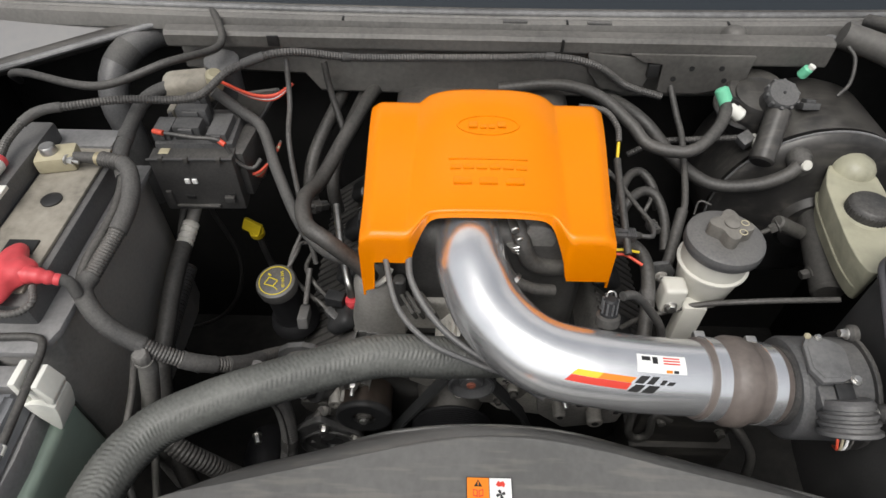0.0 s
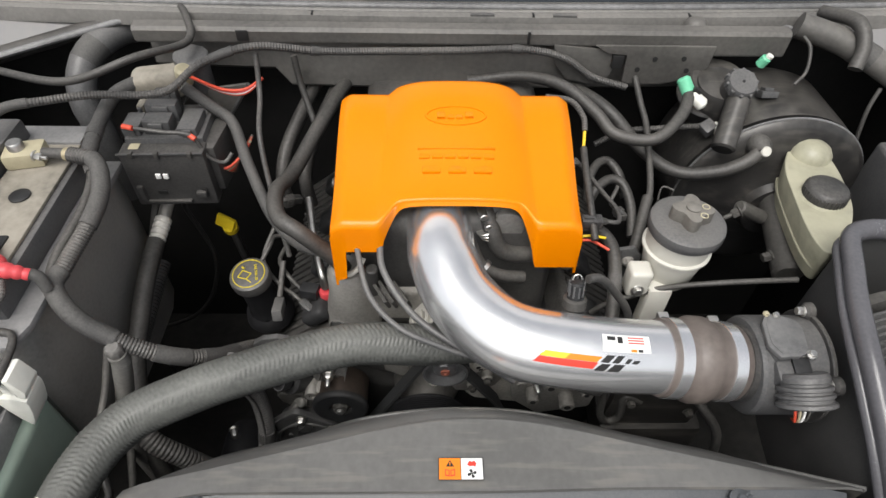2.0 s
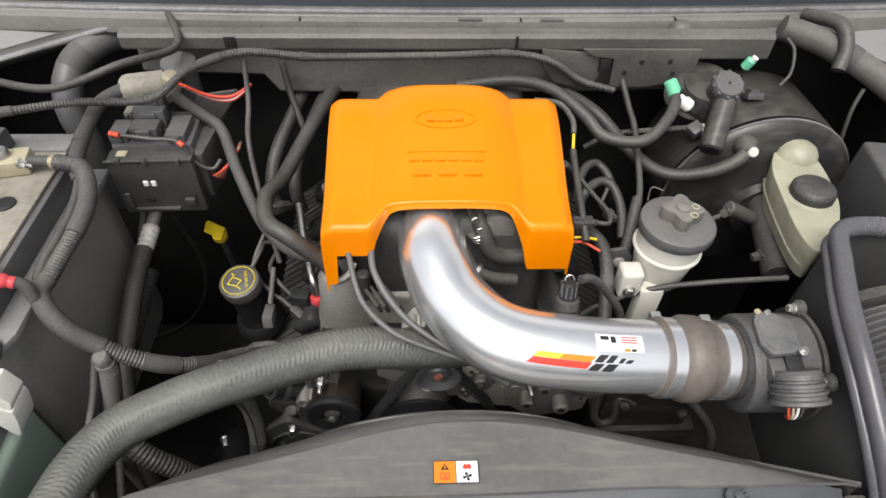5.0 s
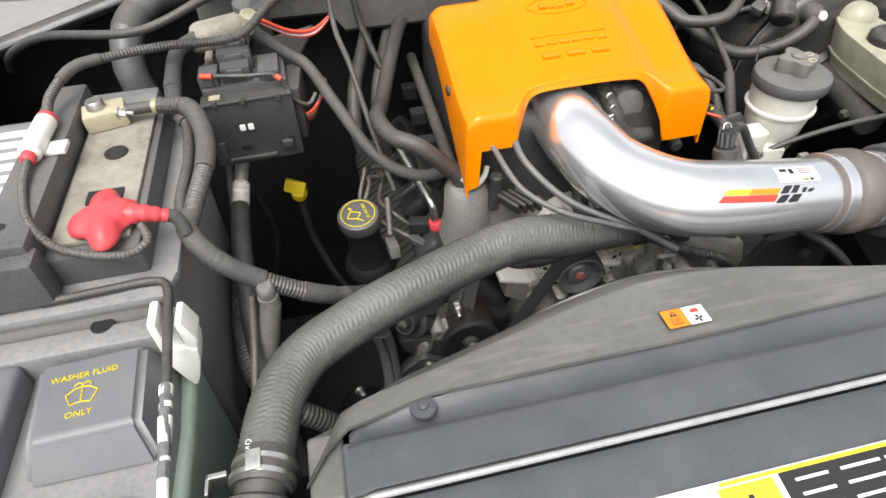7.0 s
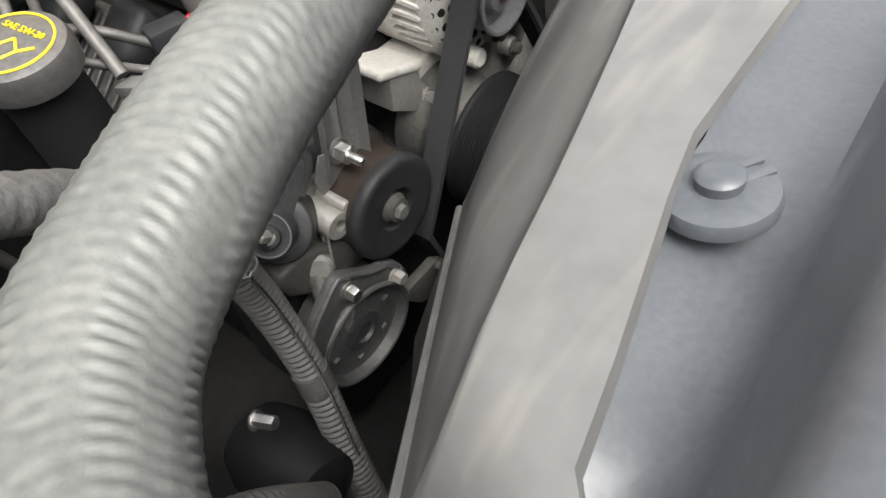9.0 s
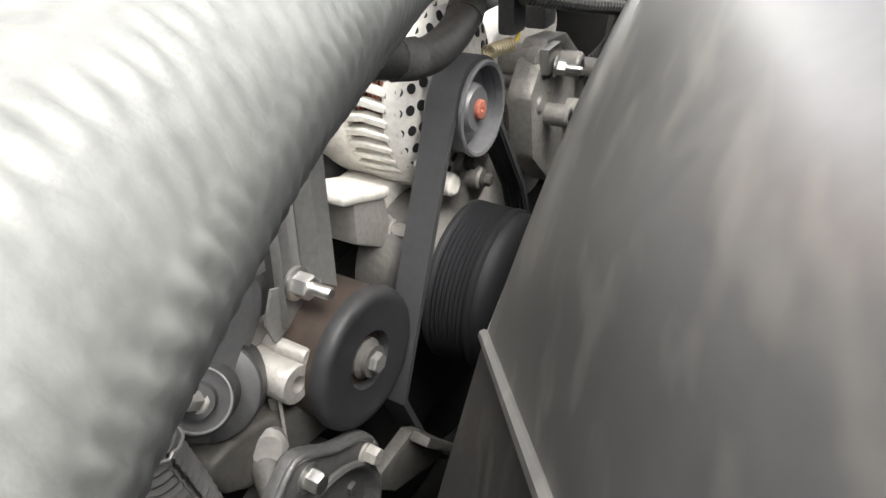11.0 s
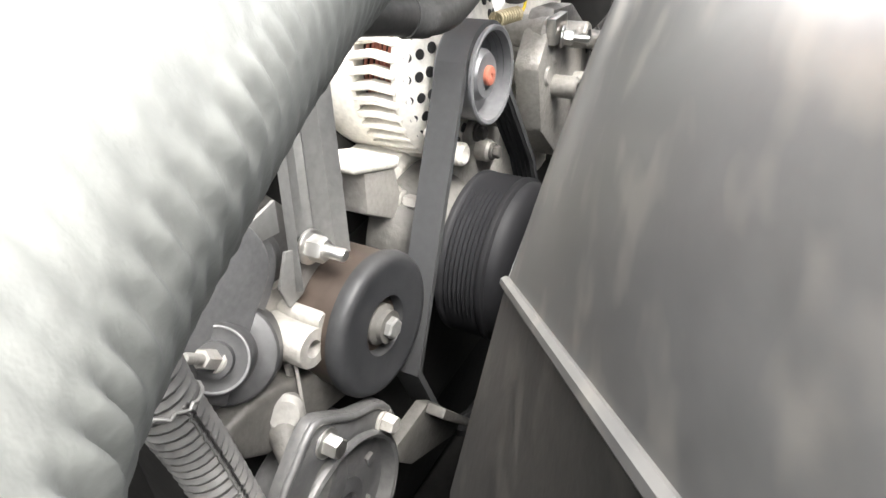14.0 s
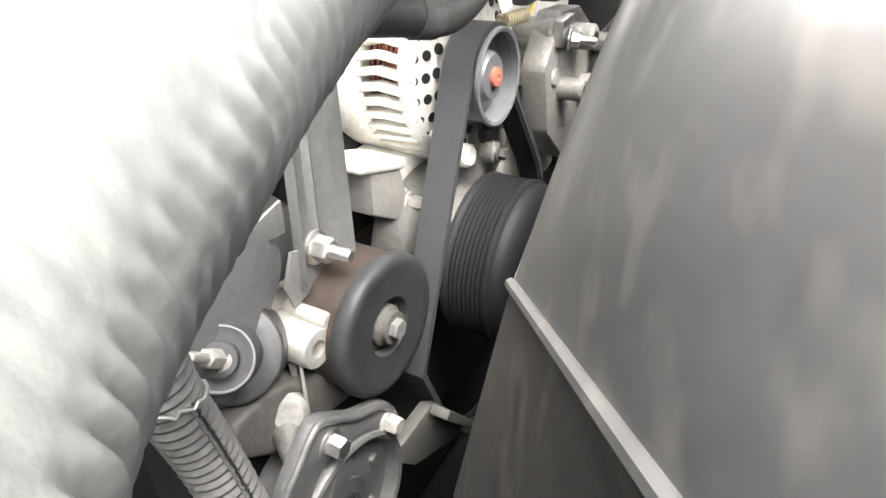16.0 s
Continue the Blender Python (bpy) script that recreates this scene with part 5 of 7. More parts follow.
cable("kickdown_cable", [(0.326, 0.845, 1.200), (0.332, 0.80, 1.176), (0.336, 0.76, 1.159), (0.327, 0.67, 1.130), (0.316, 0.64, 1.116), (0.286, 0.565, 1.073)], 0.0046, RUBBER, "straight black control cable beside the cover")
cable("cable_sleeve", [(0.322, 0.655, 1.123), (0.316, 0.64, 1.116), (0.301, 0.60, 1.094), (0.286, 0.565, 1.073)], 0.0075, RUBBER, "black sleeve on the control cable", "sleeve")
cable("throttle_cable", [(0.235, 0.52, 1.040), (0.255, 0.520, 1.060), (0.311, 0.521, 1.088), (0.377, 0.509, 1.115), (0.470, 0.508, 1.123)], 0.0036, RUBBER, "thin black throttle cable across the gap")
cable("sensor_lead", [(0.196, 0.462, 1.178), (0.212, 0.470, 1.170), (0.236, 0.478, 1.138), (0.262, 0.478, 1.096), (0.27, 0.47, 1.05)], 0.005, LOOM, "short lead from the intake sensor", "cable")
sensor = thing("intake_sensor", (0.185, 0.45, 1.15), "black sensor plug on the intake tube", "sensor")
part("base", lathe((0.183, 0.447, 1.150), (0, 0.35, 1), [(0.013, 0), (0.013, 0.010), (0.010, 0.012)], 20), CASTING_DARK, sensor)
part("plug", lathe((0.183, 0.451, 1.161), (0, 0.3, 1), [(0.0098, 0), (0.0098, 0.003), (0.0080, 0.0036), (0.0080, 0.018), (0.0060, 0.020)], 20), PULLEY, sensor)
for k in range(9):
    a = 2 * math.pi * k / 9
    part("plug_rib", rod((0.183 + 0.0082 * math.cos(a), 0.452 + 0.0082 * math.sin(a), 1.1645), (0.183 + 0.0082 * math.cos(a), 0.457 + 0.0082 * math.sin(a), 1.1795), 0.0013, 6), PLASTIC_GREY, sensor)
part("clip_wire", sweep(curve_points([(0.178, 0.4585, 1.181), (0.180, 0.461, 1.186), (0.186, 0.461, 1.186), (0.188, 0.4585, 1.181)], 0.002), 0.0008, 6), STEEL, sensor)

# ---- oil filler, dipstick, coolant lines ----
oil = thing("oil_filler", (-0.222, 0.573, 0.94), "black oil filler neck and cap with yellow markings", "oil filler")
oax = Vector((-0.06, -0.16, 1)).normalized()
oc = Vector((-0.221, 0.575, 1.044))
part("neck", lathe(oc - oax * 0.10, oax, [(0.036, 0), (0.033, 0.012), (0.026, 0.018), (0.0272, 0.022), (0.0252, 0.026), (0.0235, 0.034), (0.0215, 0.09)], 36), FAN_BLACK, oil)
ocap = part("cap", lathe(oc - oax * 0.008, oax, [(0.0235, 0), (0.0272, 0.001), (0.0278, 0.012), (0.0262, 0.0165), (0.0235, 0.018)], 40), PLASTIC, oil, "round cap with yellow ring and oil can mark")
_, uu, vv = frame_along(oax)
om = Matrix.Translation(oc + oax * 0.0105) @ Matrix((Vector((1, 0, 0.06)).normalized(), oax.cross(Vector((1, 0, 0.06))).normalized(), oax)).transposed().to_4x4() @ Matrix.Diagonal((0.88, 0.88, 1, 1))
ringp = [om @ Vector((0.0245 * math.cos(2 * math.pi * k / 48), 0.0245 * math.sin(2 * math.pi * k / 48), 0)) for k in range(49)]
part("ring_mark", sweep(ringp, 0.0007, 6), YELLOW_INK, ocap)
can = [(-0.016, -0.006), (-0.002, -0.010), (0.004, 0.000), (-0.010, 0.006), (-0.016, -0.006)]
for (a0, a1), (b0_, b1_) in zip(can, can[1:]):
    part("oil_can_line", rod(om @ Vector((a0, a1, 0)), om @ Vector((b0_, b1_, 0)), 0.0008, 6), YELLOW_INK, ocap)
part("oil_can_line", rod(om @ Vector((-0.002, -0.010, 0)), om @ Vector((0.006, -0.016, 0)), 0.0008, 6), YELLOW_INK, ocap)
part("oil_can_line", rod(om @ Vector((-0.008, 0.009, 0)), om @ Vector((-0.012, 0.012, 0)), 0.0014, 6), YELLOW_INK, ocap)
letters("SAE 5W-20", 0.0062, om @ Matrix.Translation((0.011, 0.002, 0.0002)) @ Matrix.Rotation(radians(-78), 4, "Z"), YELLOW_INK, ocap)
dip = thing("dipstick", (-0.303, 0.739, 0.95), "yellow plastic pull handle of the dipstick", "dipstick")
part("handle", box(-0.322, -0.290, 0.733, 0.741, 0.978, 0.999, 0.003, turn=(-20, 15, -20)), YELLOW, dip)
part("hub", lathe((-0.303, 0.742, 0.968), (0.1, -0.3, 0.9), [(0.012, 0), (0.012, 0.012), (0.009, 0.015)], 18), YELLOW, dip)
part("tube", sweep(curve_points([(-0.303, 0.744, 0.97), (-0.295, 0.755, 0.85), (-0.25, 0.76, 0.70), (-0.15, 0.76, 0.62)], 0.01), 0.006, 12), PLASTIC, dip)
ac = thing("coolant_line", (-0.37, 0.66, 0.9), "grey metal line with crimped fitting and black hose", "line")
part("metal_pipe", sweep(curve_points([(-0.350, 0.745, 1.105), (-0.359, 0.722, 1.080), (-0.366, 0.700, 1.060), (-0.371, 0.682, 1.046)], 0.005), 0.0092, 16), CASTING, ac)
part("crimp", lathe((-0.370, 0.684, 1.048), (-0.06, -0.62, -0.20), [(0.0110, 0), (0.0118, 0.001), (0.0118, 0.007), (0.0098, 0.009), (0.0118, 0.011), (0.0118, 0.017), (0.0098, 0.019), (0.0118, 0.021), (0.0118, 0.027), (0.0098, 0.029), (0.0118, 0.031), (0.0118, 0.040)], 24), ALLOY, ac)
part("hose", sweep(curve_points([(-0.374, 0.650, 1.037), (-0.375, 0.600, 1.024), (-0.374, 0.54, 1.000), (-0.372, 0.48, 0.965), (-0.362, 0.42, 0.90), (-0.345, 0.38, 0.80)], 0.008), 0.0125, 18), RUBBER, ac)
cable("hard_line", [(-0.378, 0.73, 1.09), (-0.384, 0.68, 1.045), (-0.383, 0.60, 1.00), (-0.378, 0.52, 0.96), (-0.372, 0.42, 0.93), (-0.36, 0.34, 0.88)], 0.005, CASTING_DARK, "thin dusty metal line along the battery box", "pipe")
valve = thing("service_valve", (-0.327, 0.42, 1.0), "dusty grey service valve with a hexagonal cap", "valve")
part("cap", lathe((-0.327, 0.418, 1.098), (0, -0.05, 1), [(0.0085, 0), (0.0093, 0.002), (0.0093, 0.013), (0.0072, 0.0155)], 8), CASTING_MID, valve)
part("collar", lathe((-0.327, 0.418, 1.082), (0, 0, 1), [(0.0105, 0), (0.0105, 0.016)], 18), CASTING_MID, valve)
part("stem", sweep(curve_points([(-0.327, 0.418, 1.085), (-0.338, 0.413, 1.04), (-0.352, 0.407, 0.99), (-0.368, 0.40, 0.92), (-0.37, 0.40, 0.80)], 0.006), 0.0108, 16), CASTING_MID, valve)
cable("corrugated_conduit", [(-0.39, 0.66, 0.975), (-0.391, 0.57, 0.957), (-0.389, 0.50, 0.947), (-0.377, 0.44, 0.94), (-0.345, 0.40, 0.925), (-0.30, 0.39, 0.88), (-0.27, 0.40, 0.80)], 0.014, LOOM, "fat corrugated conduit low in the bay", "loom", loom=0.0056, bands=((0.30, 0.015),))
cable("thin_harness", [(-0.345, 0.43, 1.09), (-0.352, 0.40, 1.05), (-0.358, 0.36, 1.02), (-0.362, 0.32, 0.99), (-0.35, 0.29, 0.98), (-0.335, 0.30, 0.99), (-0.345, 0.32, 1.0)], 0.0042, LOOM, "thin black harness looped by the hose", "cable")

# ---- power steering reservoir ----
ps = thing("steering_reservoir", (0.329, 0.555, 1.0), "white steering fluid reservoir with a wide black cap", "reservoir")
part("body", lathe((0.333, 0.558, 1.070), (0, 0, 1), [(0.026, 0), (0.031, 0.006), (0.038, 0.05), (0.0405, 0.088), (0.0405, 0.096)], 40), IVORY, ps)
part("flange", lathe((0.333, 0.558, 1.128), (0, 0, 1), [(0.0395, 0), (0.0425, 0.001), (0.0425, 0.004), (0.0395, 0.005)], 40), IVORY, ps)
part("bracket", box(0.300, 0.330, 0.515, 0.535, 1.01, 1.09, 0.004), IVORY, ps)
part("side_lug", box(0.272, 0.300, 0.518, 0.545, 1.075, 1.118, 0.006, 3), IVORY, ps)
part("lug_bolt", hexbolt((0.284, 0.518, 1.090), (0, -1, 0.2), 0.006, 0.005), STEEL, ps)
part("lid", lathe((0.334, 0.557, 1.158), (0, 0, 1), [(0.043, 0), (0.0452, 0.003), (0.0455, 0.012), (0.0445, 0.016), (0.040, 0.0185), (0.022, 0.019)], 48), PLASTIC_GREY, ps)
lobes = []
for k in range(48):
    a = 2 * math.pi * k / 48
    r = 0.0205 + 0.0045 * math.cos(4 * a + 0.6)
    lobes.append((0.335 + r * math.cos(a), 0.559 + r * math.sin(a)))
knob = part("knob", prism(lobes, "z", 1.176, 1.194, 0.003, 2), KNOB, ps, "dusty four-lobed knob with faint yellow marks")
part("knob_top", lathe((0.335, 0.559, 1.193), (0, 0, 1), [(0.009, 0), (0.009, 0.003), (0.007, 0.0045)], 20), KNOB, knob)
for k in (0, 1):
    a = radians(-55 + 60 * k)
    c = Vector((0.335 + 0.0150 * math.cos(a), 0.559 + 0.0165 * math.sin(a), 1.1943))
    ringk = [c + Vector((0.0042 * math.cos(2 * math.pi * q / 16), 0.0042 * math.sin(2 * math.pi * q / 16), 0)) for q in range(17)]
    part("yellow_mark", sweep(ringk, 0.0006, 6), TAN, knob)
part("wire_loop", sweep(curve_points([(0.305, 0.592, 1.176), (0.308, 0.598, 1.192), (0.322, 0.594, 1.190)], 0.004), 0.0012, 8), RUBBER, ps)

# ---- brake booster, master cylinder and reservoir ----
booster = thing("brake_booster", (0.535, 0.84, 1.0), "large black round brake booster with a pale scuffed rim", "brake booster")
bax = Vector((0, -1, 0.0))
bc = Vector((0.540, 0.742, 1.054))
part("rear_shell", lathe((0.540, 0.900, 1.054), bax, [(0.10, 0), (0.130, 0.010), (0.138, 0.028), (0.1405, 0.12), (0.1400, 0.151)], 80), BOOSTER, booster)
part("front_shell", lathe(bc + Vector((0, -0.004, 0)), bax, [(0.1398, 0), (0.1385, 0.003), (0.130, 0.008), (0.110, 0.013), (0.085, 0.018), (0.065, 0.022), (0.05, 0.028), (0.045, 0.04), (0.02, 0.042)], 80), BOOSTER, booster)
part("rim", lathe(bc + Vector((0, 0.006, 0)), bax, [(0.1400, 0.006), (0.1414, 0.0068), (0.1417, 0.0078), (0.1412, 0.0088), (0.1398, 0.0092)], 96), EDGE, booster, "pale scuffed rolled rim")
bf = Vector((0.487, 0.716, 1.160))
part("vacuum_valve", lathe(bf + Vector((0, 0.022, -0.002)), bax, [(0.0165, 0), (0.0165, 0.020), (0.0135, 0.024), (0.0125, 0.034)], 24), RUBBER, booster)
part("valve_bolt", lathe(bf - Vector((0, 0.010, -0.003)), bax + Vector((0, 0, 0.5)), [(0.0075, 0), (0.0075, 0.004), (0.006, 0.006)], 16), IVORY, booster)
master = thing("brake_master_cylinder", (0.52, 0.66, 1.05), "dirty cast master cylinder in front of the booster", "brake cylinder")
part("cylinder", rod((0.545, 0.76, 1.080), (0.512, 0.57, 1.058), 0.021, 28, 0.004), CASTING_DARK, master)
part("flange", box(0.485, 0.585, 0.742, 0.756, 1.05, 1.11, 0.008), CASTING_DARK, master)
part("port", rod((0.500, 0.66, 1.08), (0.455, 0.655, 1.105), 0.010, 16, 0.002), CASTING_DARK, master)
part("fitting", hexbolt((0.458, 0.652, 1.10), (-1, -0.1, -0.6), 0.007, 0.010, 0.014), CASTING_DARK, master)
part("fitting", hexbolt((0.496, 0.60, 1.064), (-1, -0.2, -0.2), 0.007, 0.010), CASTING_DARK, master)
tankb = thing("brake_fluid_tank", (0.53, 0.63, 1.08), "yellowed brake fluid reservoir with a black screw cap", "reservoir")
OVAL = soft([(0.481, 0.530), (0.497, 0.525), (0.532, 0.553), (0.560, 0.584), (0.580, 0.620), (0.592, 0.680), (0.592, 0.720), (0.578, 0.748), (0.554, 0.750), (0.524, 0.726), (0.499, 0.688), (0.489, 0.640), (0.477, 0.568)], 2)
OVAL = [(0.549 + (x - 0.545) * 0.80, y) for x, y in OVAL]
body = prism(OVAL, "z", 1.086, 1.150, 0.010, 3)
for v in body.verts:
    low = smoothstep(1.15, 1.09, v.co.z)
    v.co.x += (0.556 - v.co.x) * 0.22 * low
    v.co.y += (0.650 - v.co.y) * 0.10 * low
part("tank", body, OLD_PLASTIC, tankb)
part("seam", prism([(0.552 + (x - 0.549) * 0.93, 0.646 + (y - 0.64) * 0.965) for x, y in OVAL], "z", 1.106, 1.110, 0.0012), OLD_PLASTIC, tankb)
part("lobe", lathe((0.561, 0.716, 1.125), (0.05, 0.05, 1), [(0.0285, 0), (0.0285, 0.020), (0.0265, 0.031), (0.021, 0.039), (0.013, 0.0435), (0.005, 0.045)], 36), OLD_PLASTIC, tankb)
part("neck", lathe((0.539, 0.627, 1.135), (0, 0, 1), [(0.034, 0), (0.033, 0.012), (0.027, 0.017)], 32), OLD_PLASTIC, tankb)
part("cap", lathe((0.541, 0.628, 1.142), (0, 0, 1), [(0.026, 0), (0.0275, 0.003)] + [(0.0275 if k % 2 else 0.0268, 0.004 + 0.002 * k) for k in range(8)] + [(0.025, 0.024), (0.022, 0.026)], 36), PLASTIC, tankb)
for k in range(36):
    a = 2 * math.pi * k / 36
    part("cap_rib", rod((0.541 + 0.0276 * math.cos(a), 0.628 + 0.0276 * math.sin(a), 1.145), (0.541 + 0.0272 * math.cos(a), 0.628 + 0.0272 * math.sin(a), 1.163), 0.0009, 6), PLASTIC, tankb)
clutch = thing("clutch_reservoir", (0.46, 0.80, 1.15), "black ribbed fluid reservoir with a notched cap", "reservoir")
cax = Vector((0.05, -0.45, 0.88)).normalized()
cc = Vector((0.456, 0.782, 1.218))
part("body", rod(cc - cax * 0.075, cc, 0.019, 24, 0.003), PLASTIC, clutch)
ccap = part("cap", lathe(cc - cax * 0.002, cax, [(0.0205, 0), (0.0215, 0.002), (0.0215, 0.012), (0.0195, 0.015)], 28), PLASTIC_GREY, clutch)
_, cu, cv = frame_along(cax)
for k in range(10):
    a = 2 * math.pi * k / 10
    p = cc + cax * 0.005 + (cu * math.cos(a) + cv * math.sin(a)) * 0.0212
    part("grip", rod(p - cax * 0.005, p + cax * 0.006, 0.0028, 10, 0.001), PLASTIC_GREY, ccap)
part("cap_dot", lathe(cc + cax * 0.0128, cax, [(0.0025, 0), (0.002, 0.001)], 10), INK, ccap)
for k in range(3):
    part("shoulder_ring", lathe((0.446 - 0.006 * k, 0.822, 1.196 - 0.012 * k), (0, -0.3, 1), [(0.040, 0), (0.043, 0.003), (0.043, 0.006), (0.040, 0.009)], 32), BOOSTER, clutch)
part("shoulder", lathe((0.446, 0.822, 1.15), (0, -0.2, 1), [(0.040, 0), (0.041, 0.04), (0.034, 0.056), (0.02, 0.060)], 28), BOOSTER, clutch)
part("side_plug", box(0.496, 0.522, 0.786, 0.804, 1.192, 1.202, 0.002, turn=(-25, 4, 5)), PULLEY_GREY, clutch)
part("plug_lid", box(0.500, 0.514, 0.790, 0.802, 1.202, 1.207, 0.001, turn=(-25, 4, 5)), PULLEY_GREY, clutch)
part("cylinder", rod((0.458, 0.772, 1.204), (0.430, 0.712, 1.160), 0.0165, 24, 0.003), BOOSTER, clutch)
grn = thing("green_connector", (0.388, 0.778, 1.21), "green and white plug under the cowl", "connector")
part("green_half", rod((0.376, 0.790, 1.226), (0.388, 0.775, 1.206), 0.0095, 18, 0.003), GREEN, grn)
part("white_half", rod((0.386, 0.774, 1.210), (0.408, 0.766, 1.196), 0.0095, 18, 0.003), WHITE, grn)
part("latch", box(0.388, 0.400, 0.768, 0.776, 1.212, 1.220, 0.001, turn=(0, 25, -15)), INK, grn)
plug = thing("grey_connector", (0.43, 0.77, 1.16), "grey plug hanging by the booster", "connector")
part("shell", box(0.416, 0.436, 0.754, 0.774, 1.152, 1.167, 0.003, turn=(10, -20, 25)), PLASTIC_GREY, plug)
part("pale_end", box(0.432, 0.442, 0.752, 0.768, 1.153, 1.168, 0.002, turn=(10, -20, 25)), IVORY, plug)
cable("plug_lead", [(0.416, 0.768, 1.160), (0.36, 0.775, 1.150), (0.31, 0.78, 1.14), (0.27, 0.775, 1.12)], 0.0045, LOOM, "ribbed lead to the grey plug", "loom", loom=True)
cap = thing("green_plug", (0.505, 0.80, 1.24), "small bright green plug behind the booster", "plug")
part("cap_body", rod((0.500, 0.830, 1.222), (0.505, 0.826, 1.238), 0.0072, 16, 0.002), GREEN, cap)
part("collar", lathe((0.5065, 0.8255, 1.2375), (0.3, -0.2, 1), [(0.0050, 0), (0.0050, 0.004)], 14), WHITE, cap)
cable("thin_lead", [(0.555, 0.845, 1.26), (0.563, 0.83, 1.25), (0.56, 0.81, 1.225), (0.545, 0.80, 1.21)], 0.0026, RUBBER, "thin black lead over the booster")
cable("corner_hose", [(0.555, 0.87, 1.265), (0.62, 0.845, 1.25), (0.70, 0.80, 1.215), (0.78, 0.75, 1.16)], 0.018, BODY, "grey-black tube along the fender", "hose", bands=((0.3, 0.015),))
cable("corner_hose", [(0.60, 0.90, 1.27), (0.625, 0.85, 1.28), (0.63, 0.82, 1.26), (0.62, 0.80, 1.235)], 0.010, RUBBER, "short bent tube in the fender corner", "hose")
cable("fender_lead", [(0.674, 0.80, 1.205), (0.666, 0.79, 1.176), (0.667, 0.78, 1.135), (0.674, 0.77, 1.081), (0.688, 0.76, 1.056), (0.721, 0.76, 1.03), (0.729, 0.76, 1.006), (0.735, 0.77, 0.973)], 0.003, RUBBER, "thin black lead beside the fender")
rbox = thing("relay_box", (0.72, 0.70, 1.0), "black relay box beside the fender", "relay box")
part("body", box(0.655, 0.775, 0.60, 0.73, 1.02, 1.160, 0.008, 3, turn=(0, 0, -8)), PLASTIC_GREY, rbox)
part("lid_rib", box(0.665, 0.77, 0.62, 0.628, 1.158, 1.166, 0.002, turn=(0, 0, -8)), PLASTIC_GREY, rbox)

# ---- the engine itself ----
engine = thing("engine", (0.05, 0.72, 0.6), "engine with near-black block, black valve covers and cast front", "engine")
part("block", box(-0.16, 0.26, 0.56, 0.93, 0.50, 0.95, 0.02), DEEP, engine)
part("manifold", box(-0.075, 0.185, 0.555, 0.90, 0.95, 1.175, 0.03, 3), PLASTIC, engine)
for s in (-1, 1):
    c = 0.055 + s * 0.195
    m = Matrix.Translation((c, 0.70, 0.915)) @ Matrix.Rotation(radians(s * 38), 4, "Y")
    b = box(-0.062, 0.062, -0.165, 0.22, -0.11, 0.035, 0.014, 3)
    bmesh.ops.transform(b, matrix=m, verts=b.verts)
    vc = part("valve_cover", b, PLASTIC, engine)
    for k in range(24):
        b = box(-0.054, 0.054, -0.145 + 0.0145 * k, -0.138 + 0.0145 * k, 0.034, 0.0385, 0.001, 1)
        bmesh.ops.transform(b, matrix=m, verts=b.verts)
        part("rib", b, PLASTIC, vc)
    for k in range(4):
        b = box(-0.062 if s > 0 else 0.020, -0.020 if s > 0 else 0.062, -0.16 + 0.09 * k, -0.12 + 0.09 * k, 0.035, 0.060, 0.011, 3)
        bmesh.ops.transform(b, matrix=Matrix.Translation((0, 0, 0.012)) @ m, verts=b.verts)
        part("ignition_coil", b, PULLEY, engine)
for s in (-1, 1):
    x = 0.055 + s * 0.148
    part("fuel_rail", rod((x, 0.56, 1.085), (x, 0.88, 1.10), 0.008, 16, 0.002), CASTING_DARK, engine)
    for k in range(4):
        y = 0.60 + 0.075 * k
        inj = part("injector", rod((x, y, 1.085), (x - s * 0.035, y, 1.02), 0.0085, 14, 0.002), PLASTIC, engine)
        part("plug", box(x + s * 0.004, x + s * 0.026, y - 0.010, y + 0.010, 1.062, 1.080, 0.004), PULLEY, inj)
# alloy water outlet at the front with its rusty stud
part("water_outlet", lathe((-0.083, 0.562, 0.98), (0, -0.05, 1), [(0.040, 0), (0.036, 0.03), (0.030, 0.06), (0.028, 0.10), (0.022, 0.11)], 28), CASTING, engine)
part("crossover", box(-0.11, 0.02, 0.545, 0.58, 0.985, 1.05, 0.014, 3), CASTING, engine)
part("rusty_stud", rod((-0.066, 0.555, 1.035), (-0.066, 0.552, 1.093), 0.0065, 14, 0.002), IRON, engine)
part("stud_collar", lathe((-0.066, 0.555, 1.028), (0, 0, 1), [(0.012, 0), (0.012, 0.012), (0.008, 0.016)], 18), IRON, engine)
part("black_sensor", rod((-0.052, 0.545, 1.05), (-0.050, 0.54, 1.105), 0.008, 14, 0.002), PLASTIC, engine)
part("wire_clip", sweep(curve_points([(-0.092, 0.545, 1.105), (-0.080, 0.535, 1.098), (-0.066, 0.540, 1.106), (-0.060, 0.548, 1.115)], 0.004), 0.0035, 8), IVORY, engine, "crumpled pale clip")
fuelp = thing("fuel_line", (-0.12, 0.58, 1.0), "bright fuel line with a red quick connector", "fuel line")
part("pipe", sweep(curve_points([(-0.155, 0.70, 1.075), (-0.142, 0.64, 1.062), (-0.128, 0.590, 1.048), (-0.124, 0.578, 1.040), (-0.123, 0.575, 1.022)], 0.004), 0.0052, 14), STEEL, fuelp)
part("red_ring", lathe((-0.123, 0.574, 1.004), (0, 0, 1), [(0.008, 0), (0.0092, 0.002), (0.0092, 0.012), (0.008, 0.014)], 20), RED, fuelp, "red plastic collar")
part("socket", lathe((-0.123, 0.574, 0.962), (0, 0, 1), [(0.011, 0), (0.013, 0.008), (0.013, 0.034), (0.010, 0.042)], 20), PLASTIC, fuelp)
